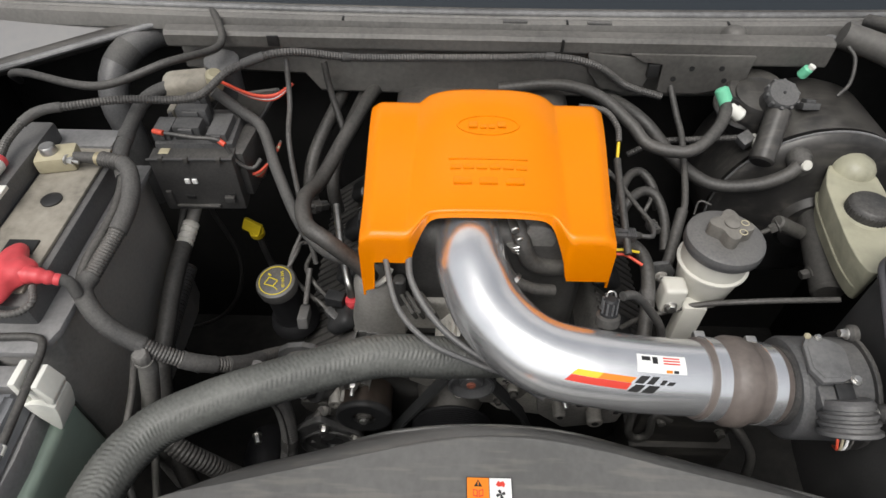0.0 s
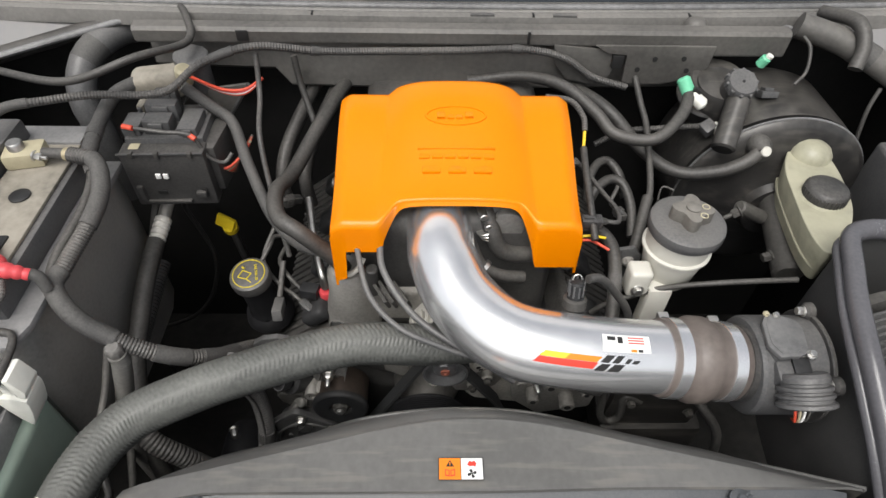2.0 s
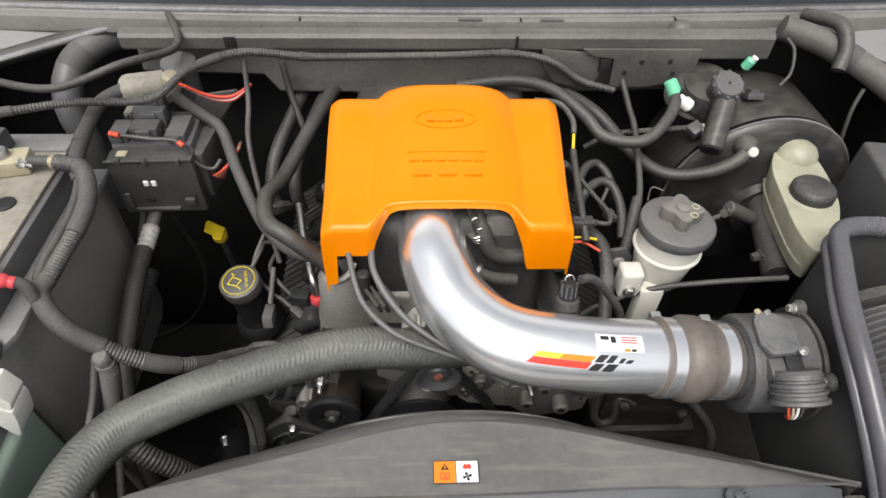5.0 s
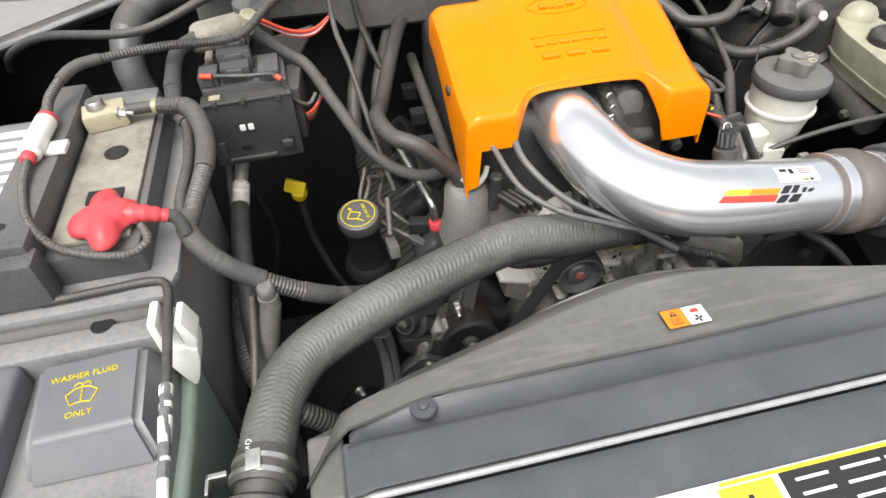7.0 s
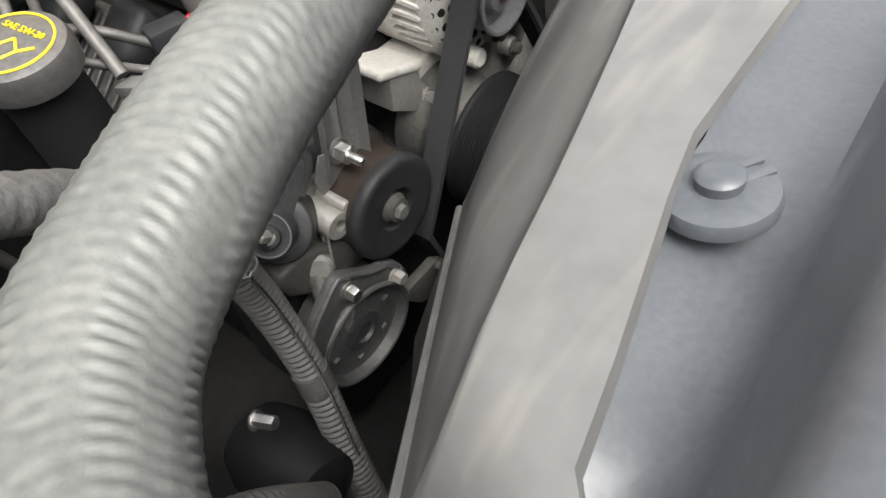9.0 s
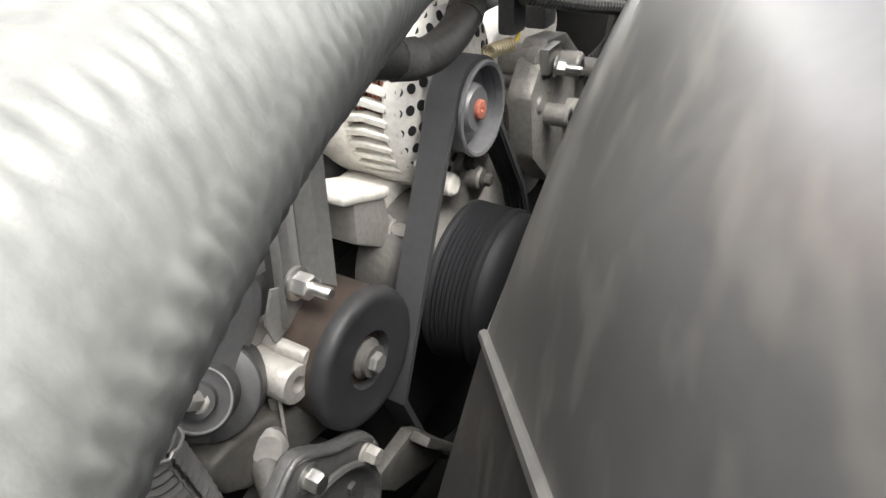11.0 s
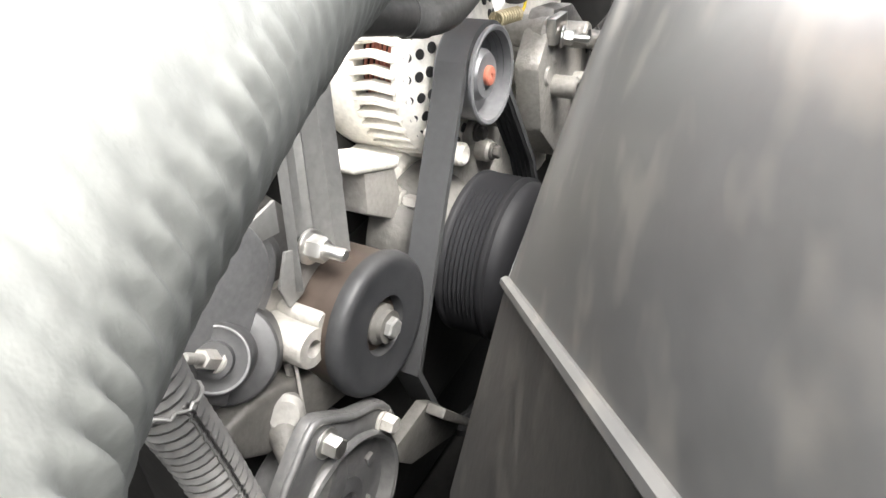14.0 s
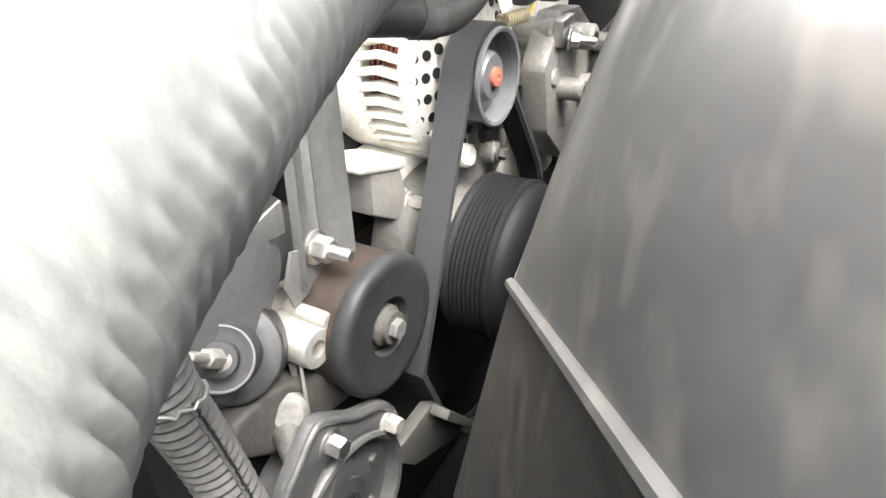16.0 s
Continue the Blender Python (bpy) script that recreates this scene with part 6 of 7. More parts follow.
part("side_plug", box(-0.158, -0.132, 0.566, 0.584, 1.006, 1.024, 0.003, turn=(0, 0, -12)), PULLEY, fuelp, "dark electrical plug")
cable("coil_lead", [(-0.156, 0.576, 1.016), (-0.175, 0.59, 1.03), (-0.19, 0.615, 1.035), (-0.18, 0.65, 1.04)], 0.0032, RUBBER, "thin black lead to the plug")
conn = thing("inline_connector", (-0.185, 0.515, 0.985), "grey inline connector beside the oil filler", "connector")
part("shell", box(-0.192, -0.178, 0.530, 0.566, 1.000, 1.018, 0.003, turn=(-18, 0, 4)), PLASTIC_GREY, conn)
part("tail", rod((-0.185, 0.564, 1.016), (-0.180, 0.60, 1.05), 0.004, 10), LOOM, conn)
throttle = thing("throttle_unit", (0.08, 0.57, 1.12), "grey throttle and idle valve under the cover", "throttle")
part("bore", lathe((0.034, 0.66, 1.155), (0, -1, -0.05), [(0.048, 0), (0.048, 0.03), (0.044, 0.034)], 36), CASTING, throttle)
part("idle_valve", prism(soft([(0.098, 1.182), (0.124, 1.186), (0.138, 1.172), (0.139, 1.140), (0.116, 1.130), (0.104, 1.140)], 1), "y", 0.556, 0.590, 0.004, 2), CASTING_MID, throttle, "grey idle valve")
part("elbow_hose", sweep(curve_points([(0.086, 0.60, 1.185), (0.090, 0.575, 1.180), (0.098, 0.555, 1.160), (0.108, 0.548, 1.136), (0.126, 0.548, 1.124), (0.150, 0.552, 1.120)], 0.004), 0.0105, 18), RUBBER, throttle, "short black elbow hose")
for k in range(3):
    part("spring_clamp", lathe((0.0905 + 0.0030 * k, 0.5565 - 0.0005 * k, 1.1585 - 0.0040 * k), (0.3, -0.2, -0.9), [(0.0112, 0), (0.0120, 0.0008), (0.0112, 0.0016)], 22), STEEL, throttle)
part("hose_stub", sweep(curve_points([(0.075, 0.60, 1.175), (0.095, 0.575, 1.178), (0.14, 0.57, 1.175)], 0.005), 0.009, 16), RUBBER, throttle)
for x, z in ((0.083, 1.185), (0.090, 1.168)):
    part("screw", rod((x, 0.57, z), (x + 0.004, 0.548, z), 0.005, 14, 0.001), STEEL, throttle)
part("small_hose", sweep(curve_points([(0.070, 0.555, 1.145), (0.085, 0.530, 1.125), (0.11, 0.525, 1.11), (0.14, 0.53, 1.10)], 0.005), 0.008, 14), RUBBER, throttle)
part("hose_clamp", lathe((0.088, 0.530, 1.122), (0.5, -0.3, -0.4), [(0.0105, 0), (0.0105, 0.005)], 20), STEEL, throttle)

# front of the engine: cast cover, pulleys, belt, alternator
# Near-black cover: shade of the gaps behind the pulleys is in its colour.
part("front_cover", prism([(-0.21, 0.74), (-0.16, 0.68), (0.26, 0.68), (0.30, 0.76), (0.28, 0.86), (0.10, 0.875), (-0.04, 0.865), (-0.12, 0.90), (-0.20, 0.90)], "y", 0.515, 0.565, 0.012, 3), DEEP, engine)
LOBE = soft([(-0.158, 0.987), (-0.149, 0.977), (-0.143, 0.962), (-0.145, 0.950), (-0.153, 0.941), (-0.163, 0.933), (-0.164, 0.922), (-0.161, 0.911), (-0.165, 0.902), (-0.174, 0.898), (-0.186, 0.903), (-0.200, 0.920), (-0.210, 0.944), (-0.212, 0.970), (-0.200, 0.994), (-0.178, 1.000)], 1)
FLANGE = soft([(-0.150, 0.985), (-0.136, 0.968), (-0.125, 0.955), (-0.121, 0.943), (-0.124, 0.932), (-0.131, 0.922), (-0.139, 0.916), (-0.142, 0.908), (-0.143, 0.896), (-0.147, 0.883), (-0.154, 0.875), (-0.163, 0.874), (-0.176, 0.882), (-0.195, 0.898), (-0.216, 0.925), (-0.223, 0.965), (-0.21, 1.003), (-0.17, 1.010)], 1)
part("cam_cover_lobe", prism(LOBE, "y", 0.482, 0.51, 0.0045, 3), PLASTIC_GREY, engine, "dusty dark grey cover lobe")
part("lobe_step", prism([(0.5 * (a + c), 0.5 * (b + d)) for (a, b), (c, d) in zip(soft([(-0.158, 0.987), (-0.149, 0.977), (-0.143, 0.962), (-0.145, 0.950), (-0.153, 0.941), (-0.163, 0.933), (-0.164, 0.922), (-0.161, 0.911), (-0.165, 0.902), (-0.174, 0.898), (-0.186, 0.903), (-0.200, 0.920)], 1), soft([(-0.146, 0.980), (-0.136, 0.968), (-0.125, 0.955), (-0.121, 0.943), (-0.128, 0.926), (-0.139, 0.916), (-0.142, 0.908), (-0.143, 0.896), (-0.147, 0.883), (-0.158, 0.874), (-0.176, 0.882), (-0.195, 0.898)], 1))], "y", 0.490, 0.502, 0.003, 2), PLASTIC_GREY, engine)
part("lobe_flange", prism(FLANGE, "y", 0.500, 0.508, 0.0012), PULLEY_GREY, engine)
part("lobe_barrel", lathe((-0.171, 0.494, 0.919), (-0.55, -0.55, 0.55), [(0.0235, -0.02), (0.0230, 0.0075), (0.0220, 0.0095), (0.0195, 0.0105), (0.015, 0.0105)], 36), IDLER, engine, smooth=25)
part("lobe_bung", lathe((-0.184, 0.482, 0.932), (-0.55, -0.55, 0.55), [(0.0150, -0.008), (0.0150, 0.005), (0.0142, 0.0068), (0.0118, 0.0060), (0.008, 0.0060), (0.0075, 0.010)], 32), IDLER, engine)
part("lobe_ring", sweep([Vector((-0.184, 0.482, 0.932)) + Vector((-0.577, -0.577, 0.577)) * 0.0062 + (Vector((0.707, -0.707, 0)) * math.cos(2 * math.pi * k / 40) + Vector((0.408, 0.408, 0.816)) * math.sin(2 * math.pi * k / 40)) * 0.0136 for k in range(41)], 0.0007, 8), EDGE, engine, "pale worn ring edge")
part("lobe_bolt", hexbolt((-0.188, 0.478, 0.936), (-0.62, -0.31, 0.72), 0.0045, 0.010, 0.014), CASTING, engine)
boss = part("threaded_boss", lathe((-0.1437, 0.520, 0.9068), (0, -1, 0), [(0.021, 0), (0.0165, 0.012), (0.0118, 0.026), (0.0106, 0.034), (0.0104, 0.049), (0.0098, 0.050), (0.0046, 0.0501), (0.0042, 0.038)], 30), CASTING, engine, "pale cast boss with a bolt hole")
part("dowel", lathe((-0.1335, 0.515, 0.9160), (0, -1, 0.0), [(0.0060, 0), (0.0046, 0.012), (0.0044, 0.043), (0.0036, 0.045)], 18), CASTING, engine)
part("boss_web", prism([(-0.146, 0.896), (-0.128, 0.912), (-0.124, 0.928), (-0.142, 0.930), (-0.156, 0.910)], "y", 0.496, 0.52, 0.004, 2), CASTING, engine)
part("drip_rib", rod((-0.150, 0.484, 0.898), (-0.153, 0.482, 0.862), 0.0020, 8), CASTING, engine)


def pulley(name, c, r, y0, y1, label, material=None, hub=None):
    """A belt pulley with its face towards -y."""
    ob = thing(name, (c[0], y0, c[1]), label, "pulley", "belt pulleys")
    h = y1 - y0
    at = (c[0], y1, c[1])
    part("drum", lathe(at, (0, -1, 0), [(r * 0.5, 0), (r, 0), (r, h - 0.003), (r * 0.9, h - 0.002)], 64), PULLEY_STEEL, ob, "worn brown steel running surface")
    part("face", lathe((c[0], y0 + 0.006, c[1]), (0, -1, 0), [(r * 0.98, 0), (r * 1.04, 0.001), (r * 1.06, 0.004), (r * 1.05, 0.007), (r * 1.01, 0.0095), (r * 0.94, 0.0105), (r * 0.85, 0.0098), (r * 0.44, 0.0094), (r * 0.42, 0.0085), (r * 0.40, 0.004), (r * 0.2, 0.0035)], 64), material or PULLEY, ob)
    if hub:
        part("washer", lathe((c[0], y0 + 0.003, c[1]), (0, -1, 0), [(hub * 1.9, 0), (hub * 1.9, 0.004), (hub * 1.5, 0.006), (hub * 1.5, 0.009)], 28), CASTING_DARK, ob)
        part("bolt", hexbolt((c[0], y0 - 0.002, c[1]), (0, -1, 0), hub, 0.006), BRACKET, ob)
    return ob


pulley("idler_pulley", (-0.1035, 0.8935), 0.0378, 0.461, 0.505, "dark idler pulley with a steel bolt", hub=0.006)
fanp = thing("fan_pulley", (0.020, 0.44, 0.860), "large black grooved fan pulley with a domed face", "pulley", "belt pulleys")
FC = (0.020, 0.860)
prof = [(0.030, 0), (0.0545, 0), (0.0572, 0.001), (0.0572, 0.0035)]
for k in range(8):
    prof += [(0.0568, 0.0045 + 0.0031 * k), (0.0546, 0.0060 + 0.0031 * k)]
prof += [(0.0568, 0.0293), (0.0572, 0.0305), (0.0572, 0.0330), (0.0555, 0.0345)]
part("rim", lathe((FC[0], 0.4705, FC[1]), (0, -1, 0), prof, 72), FAN_BLACK, fanp)
part("dome", lathe((FC[0], 0.4362, FC[1]), (0, -1, 0), [(0.0552, 0), (0.0548, 0.003), (0.0520, 0.0075), (0.044, 0.012), (0.030, 0.0150), (0.012, 0.016)], 56), FAN_BLACK, fanp, "smooth black domed face")
tpul = thing("tension_pulley", (-0.160, 0.46, 0.806), "dusty grey belt tensioner pulley with a recessed face", "pulley", "belt pulleys")
part("drum", lathe((-0.160, 0.492, 0.806), (0, -1, 0), [(0.025, 0), (0.0445, 0), (0.0465, 0.002), (0.0465, 0.033), (0.0455, 0.0365), (0.0435, 0.0375), (0.0415, 0.0365), (0.0400, 0.028), (0.030, 0.0265), (0.026, 0.0285), (0.018, 0.0285)], 64), PULLEY_GREY, tpul)
part("hub", lathe((-0.160, 0.4655, 0.806), (0, -1, 0), [(0.018, 0), (0.0175, 0.004), (0.010, 0.006), (0.009, 0.003), (0.004, 0.003)], 32), IDLER, tpul)
for k in range(6):
    a = radians(60 * k + 12)
    part("web", box(-0.160 + 0.030 * math.cos(a) - 0.003, -0.160 + 0.030 * math.cos(a) + 0.003, 0.462, 0.466, 0.806 + 0.030 * math.sin(a) - 0.003, 0.806 + 0.030 * math.sin(a) + 0.003, 0.001), PULLEY_GREY, tpul)
idl = thing("belt_pulley", (0.044, 0.465, 0.978), "flanged grey belt pulley with an orange-red hub", "pulley", "belt pulleys")
part("drum", lathe((0.044, 0.4885, 0.978), (0, -1, 0), [(0.0310, 0), (0.0310, 0.001), (0.0285, 0.0025), (0.0285, 0.0225), (0.0303, 0.0235), (0.0303, 0.0255), (0.0292, 0.0262), (0.0272, 0.0255), (0.0266, 0.0120), (0.0165, 0.0110), (0.0158, 0.0180), (0.0135, 0.0212), (0.006, 0.0215)], 56), BELT_PULLEY, idl)
part("hub_plug", lathe((0.044, 0.4675, 0.978), (0, -1, 0), [(0.0062, 0), (0.0062, 0.0026), (0.0054, 0.0034), (0.0018, 0.0035), (0.0014, 0.0018)], 24), HUB_ORANGE, idl, "rusty orange hub")


# serpentine belt: outer band over the small pulley, down both sides of the fan pulley
def belt_path():
    """Closed run of the belt's middle line in the plane of the pulleys (x, z)."""
    pts = []
    for a in range(150, -30, -8):
        pts.append((0.044 + 0.0305 * math.cos(radians(a)), 0.978 + 0.0305 * math.sin(radians(a))))
    pts += [(0.084, 0.945), (0.120, 0.885)]
    for a in range(10, -170, -10):
        pts.append((0.050 + 0.100 * math.cos(radians(a)), 0.780 + 0.100 * math.sin(radians(a))))
    pts += [(-0.068, 0.82)]
    for k in range(1, 10):
        f = k / 10
        pts.append((-0.068 + 0.0835 * f, 0.82 + 0.169 * f))
    return pts


bp = belt_path()
rows = []
n = len(bp)
for i, (x, z) in enumerate(bp):
    (xa, za), (xb, zb) = bp[i - 1], bp[(i + 1) % n]
    tx, tz = xb - xa, zb - za
    ln = math.hypot(tx, tz)
    nx, nz = -tz / ln * 0.0022, tx / ln * 0.0022
    rows.append([(x + nx, 0.4665, z + nz), (x + nx, 0.4865, z + nz), (x - nx, 0.4865, z - nz), (x - nx, 0.4665, z - nz)])
belt = thing("drive_belt", (0.0, 0.476, 0.7), "dull black serpentine drive belt", "belt")
part("band", grid_bm(rows + [rows[0]], close_u=True), BELT, belt, smooth=30)
for k in range(5):
    y = 0.4685 + 0.004 * k
    ribs = []
    for i, (x, z) in enumerate(bp):
        (xa, za), (xb, zb) = bp[i - 1], bp[(i + 1) % n]
        ln = math.hypot(xb - xa, zb - za)
        nx, nz = -(zb - za) / ln, (xb - xa) / ln
        ribs.append([(x - nx * 0.0020, y - 0.0014, z - nz * 0.0020), (x - nx * 0.0038, y, z - nz * 0.0038), (x - nx * 0.0020, y + 0.0014, z - nz * 0.0020)])
    part("drive_rib", grid_bm(ribs + [ribs[0]], close_u=True), BELT, belt, smooth=20)

# alternator: finned shell over copper windings, a face with round vents, a mounting ear
alt = thing("alternator", (0.052, 0.56, 0.92), "pale cast alternator with slots and copper windings", "alternator")
AC = (0.060, 0.980)
part("stator", lathe((AC[0], 0.545, AC[1]), (0, -1, 0), [(0.03, 0), (0.0555, 0.002), (0.0555, 0.040), (0.03, 0.042)], 56), SLOT_DARK, alt, "dark inner core")
for k in range(7):
    ringw = [Vector((AC[0] + 0.0572 * math.cos(2 * math.pi * q / 72), 0.5085 + 0.0034 * k + 0.0009 * math.sin(9 * math.pi * q / 36 + k), AC[1] + 0.0572 * math.sin(2 * math.pi * q / 72))) for q in range(73)]
    part("winding", sweep(ringw, 0.0011, 6), COPPER, alt, "red copper winding")
part("rear_shell", lathe((AC[0], 0.640, AC[1]), (0, -1, 0), [(0.03, 0), (0.056, 0.004), (0.064, 0.012), (0.066, 0.030), (0.066, 0.102), (0.064, 0.106), (0.055, 0.107)], 56), ALLOY, alt)
face = part("front_shell", lathe((AC[0], 0.507, AC[1]), (0, -1, 0), [(0.054, 0), (0.0645, 0.0005), (0.0655, 0.003), (0.0625, 0.009), (0.055, 0.013), (0.040, 0.016), (0.026, 0.018), (0.020, 0.018)], 56), ALLOY, alt)
for k in range(44):
    a = 2 * math.pi * k / 44
    b = box(-0.0025, 0.0025, 0.503, 0.537, 0.0580, 0.0660, 0.0009, 1)
    bmesh.ops.bisect_plane(b, geom=b.verts[:] + b.edges[:] + b.faces[:], plane_co=(0, 0.520, 0), plane_no=(0, 1, 0))
    for v in b.verts:
        v.co.x += 0.0030 * (1 - abs(v.co.y - 0.520) / 0.017)
        v.co.z += 0.0016 * (1 - abs(v.co.y - 0.520) / 0.017)
    bmesh.ops.transform(b, matrix=Matrix.Translation((AC[0], 0, AC[1])) @ Matrix.Rotation(a, 4, "Y"), verts=b.verts)
    part("rib", b, ALLOY, alt)
for rr, cnt, y, hole in ((0.0605, 30, 0.4975, 0.0026), (0.0535, 26, 0.4937, 0.0032), (0.0445, 20, 0.4913, 0.0034)):
    for k in range(cnt):
        a = 2 * math.pi * (k + 0.5) / cnt
        c = Vector((AC[0] + rr * math.cos(a), y, AC[1] + rr * math.sin(a)))
        out = Vector((math.cos(a), -1.6 if rr > 0.055 else -2.6 if rr > 0.05 else -4.5, math.sin(a))).normalized()
        part("vent_hole", lathe(c - out * 0.001, out, [(hole, 0), (hole, 0.0014)], 14), INK, face)
for k in range(3):
    a = radians(95 + 120 * k)
    part("face_web", rod((AC[0] + 0.022 * math.cos(a), 0.490, AC[1] + 0.022 * math.sin(a)), (AC[0] + 0.060 * math.cos(a), 0.496, AC[1] + 0.060 * math.sin(a)), 0.006, 14, 0.002), ALLOY, face)
part("ear", box(-0.052, -0.004, 0.506, 0.545, 0.9385, 0.9465, 0.004, 3, turn=(0, 20, 0)), ALLOY, alt)
part("ear_tie", box(-0.010, 0.040, 0.516, 0.560, 0.912, 0.930, 0.006), ALLOY, alt)
part("ear_block", prism([(-0.040, 0.944), (-0.008, 0.932), (-0.004, 0.898), (-0.014, 0.895), (-0.043, 0.915)], "y", 0.508, 0.540, 0.004, 2), CASTING, alt)
part("ear_bolt", hexbolt((-0.004, 0.509, 0.905), (0, -1, 0), 0.0052, 0.010), CASTING, alt)
part("ear_collar", lathe((-0.006, 0.520, 0.905), (0, -1, 0), [(0.011, 0), (0.010, 0.008), (0.008, 0.011)], 20), CASTING, alt)
part("boss", rod((0.030, 0.50, 0.928), (0.030, 0.478, 0.928), 0.008, 18, 0.002), ALLOY, alt)
cable("torn_hose", [(-0.11, 0.47, 1.052), (-0.064, 0.462, 1.041), (-0.026, 0.458, 1.032), (0.006, 0.458, 1.038), (0.026, 0.462, 1.052), (0.036, 0.476, 1.075), (0.04, 0.50, 1.10)], 0.0095, RUBBER, "worn black hose with a pale torn patch", "hose", bands=((0.30, 0.012), (0.62, 0.008)))
wp = thing("water_pump", (0.03, 0.50, 0.86), "pale cast water pump body behind the fan pulley", "water pump")
part("body", lathe((0.020, 0.525, 0.868), (0, -1, 0), [(0.052, 0), (0.050, 0.014), (0.046, 0.022), (0.038, 0.036), (0.030, 0.052)], 48), CASTING_DARK, wp)
part("arm", prism(soft([(0.035, 0.88), (0.110, 0.87), (0.138, 0.93), (0.122, 0.960), (0.085, 0.950), (0.050, 0.925)], 2), "y", 0.497, 0.52, 0.004, 3), CASTING, wp)
for x, z in ((0.062, 0.930), (0.105, 0.925), (0.085, 0.905)):
    part("lug", rod((x, 0.52, z), (x, 0.486, z), 0.0085, 18, 0.002), CASTING, wp)
    part("lug_bolt", hexbolt((x, 0.486, z), (0, -1, 0), 0.005, 0.005), CASTING_DARK, wp)


brk = thing("hose_bracket", (-0.11, 0.49, 0.95), "pressed steel bracket with a nut and stud", "bracket")
rows = []
for k in range(9):
    f = k / 8
    z = 0.926 + 0.121 * f
    xl, xr = -0.132 + 0.029 * f, -0.098 + 0.025 * f
    y = 0.487 + 0.012 * f
    rows.append([(xl, y - 0.007, z + 0.004), (xl + 0.0015, y, z), (xl + 0.4 * (xr - xl), y + 0.0012, z - 0.002), (xl + 0.5 * (xr - xl), y - 0.0012, z - 0.003), (xl + 0.6 * (xr - xl), y + 0.0012, z - 0.004), (xr - 0.0015, y, z - 0.006), (xr, y - 0.009, z - 0.006)])
part("plate", thick_sheet(rows, 0.0018, (0, 1, 0)), BRACKET, brk)
part("toe", prism([(-0.140, 0.934), (-0.131, 0.950), (-0.100, 0.938), (-0.110, 0.925), (-0.137, 0.921)], "y", 0.4865, 0.4885, 0.0006), BRACKET, brk)
part("ear", prism([(-0.150, 0.972), (-0.128, 0.976), (-0.130, 0.960), (-0.143, 0.962)], "y", 0.488, 0.490, 0.0005), BRACKET, brk)
part("nut", hexbolt((-0.1165, 0.486, 0.9445), (0, -1, 0.03), 0.0066, 0.0090, 0.0135), STEEL, brk)
tens = thing("belt_tensioner", (-0.15, 0.46, 0.86), "dusty cast belt tensioner arm with bolts", "tensioner")
ARM = [(-0.218, 0.838), (-0.197, 0.866), (-0.185, 0.876), (-0.173, 0.885), (-0.165, 0.887), (-0.155, 0.879), (-0.143, 0.867), (-0.131, 0.860), (-0.121, 0.855), (-0.113, 0.844), (-0.108, 0.828), (-0.113, 0.819), (-0.120, 0.822), (-0.131, 0.838), (-0.139, 0.847), (-0.148, 0.851), (-0.158, 0.853), (-0.166, 0.857), (-0.174, 0.854), (-0.184, 0.845), (-0.203, 0.820)]
part("arm", prism(soft(ARM, 1), "y", 0.4570, 0.4640, 0.0018), PULLEY_GREY, tens)
rim_pts = [(-0.216, 0.838), (-0.195, 0.865), (-0.184, 0.874), (-0.172, 0.883), (-0.165, 0.884), (-0.155, 0.876), (-0.143, 0.865), (-0.131, 0.858), (-0.122, 0.852), (-0.116, 0.843)]
part("raised_edge", sweep(curve_points([(x, 0.4565, z) for x, z in rim_pts], 0.004), 0.0021, 10), PULLEY_GREY, tens)
part("spur", prism(soft([(-0.158, 0.850), (-0.150, 0.846), (-0.153, 0.824), (-0.168, 0.816), (-0.176, 0.826), (-0.166, 0.834)], 1), "y", 0.4585, 0.4655, 0.0015), PULLEY_GREY, tens)
# Tensioner body takes the dark casting: gap shade put into its colour.
part("pivot", prism(soft([(-0.200, 0.900), (-0.172, 0.900), (-0.140, 0.885), (-0.118, 0.862), (-0.110, 0.845), (-0.150, 0.855), (-0.190, 0.868)], 1), "y", 0.478, 0.51, 0.006, 3), CASTING_DARK, tens, "cast tensioner body, darkened for shade in the gap")
part("lug", rod((-0.166, 0.484, 0.876), (-0.178, 0.462, 0.868), 0.0075, 18, 0.002), CASTING_DARK, tens)
part("lug", rod((-0.156, 0.49, 0.873), (-0.168, 0.474, 0.883), 0.010, 18, 0.003), CASTING_MID, tens)
part("pin", rod((-0.1515, 0.476, 0.9035), (-0.1568, 0.474, 0.8728), 0.0009, 8), CASTING, tens, "thin pale rod")
part("bolt", hexbolt((-0.1625, 0.4575, 0.8665), (0, -1, 0), 0.0058, 0.0075), STEEL, tens)
part("bolt", hexbolt((-0.1205, 0.4575, 0.8375), (0, -1, 0), 0.0055, 0.0075), CASTING, tens)
part("leg", prism([(-0.072, 0.800), (-0.062, 0.790), (-0.030, 0.741), (-0.045, 0.738), (-0.098, 0.768), (-0.114, 0.790), (-0.108, 0.800)], "y", 0.4600, 0.4700, 0.003), CASTING_DARK, tens)
part("leg_flange", prism([(-0.072, 0.802), (-0.030, 0.743), (-0.034, 0.739), (-0.078, 0.798)], "y", 0.446, 0.4600, 0.002), CASTING_DARK, tens)
conduit = cable("lower_conduit", [(-0.226, 0.452, 1.03), (-0.224, 0.455, 0.995), (-0.221, 0.460, 0.955), (-0.215, 0.462, 0.908), (-0.216, 0.450, 0.841), (-0.229, 0.426, 0.768), (-0.24, 0.40, 0.70)], 0.0120, CONDUIT, "torn corrugated conduit running down the engine", "loom", loom=0.0052, bands=((0.55, 0.02),))
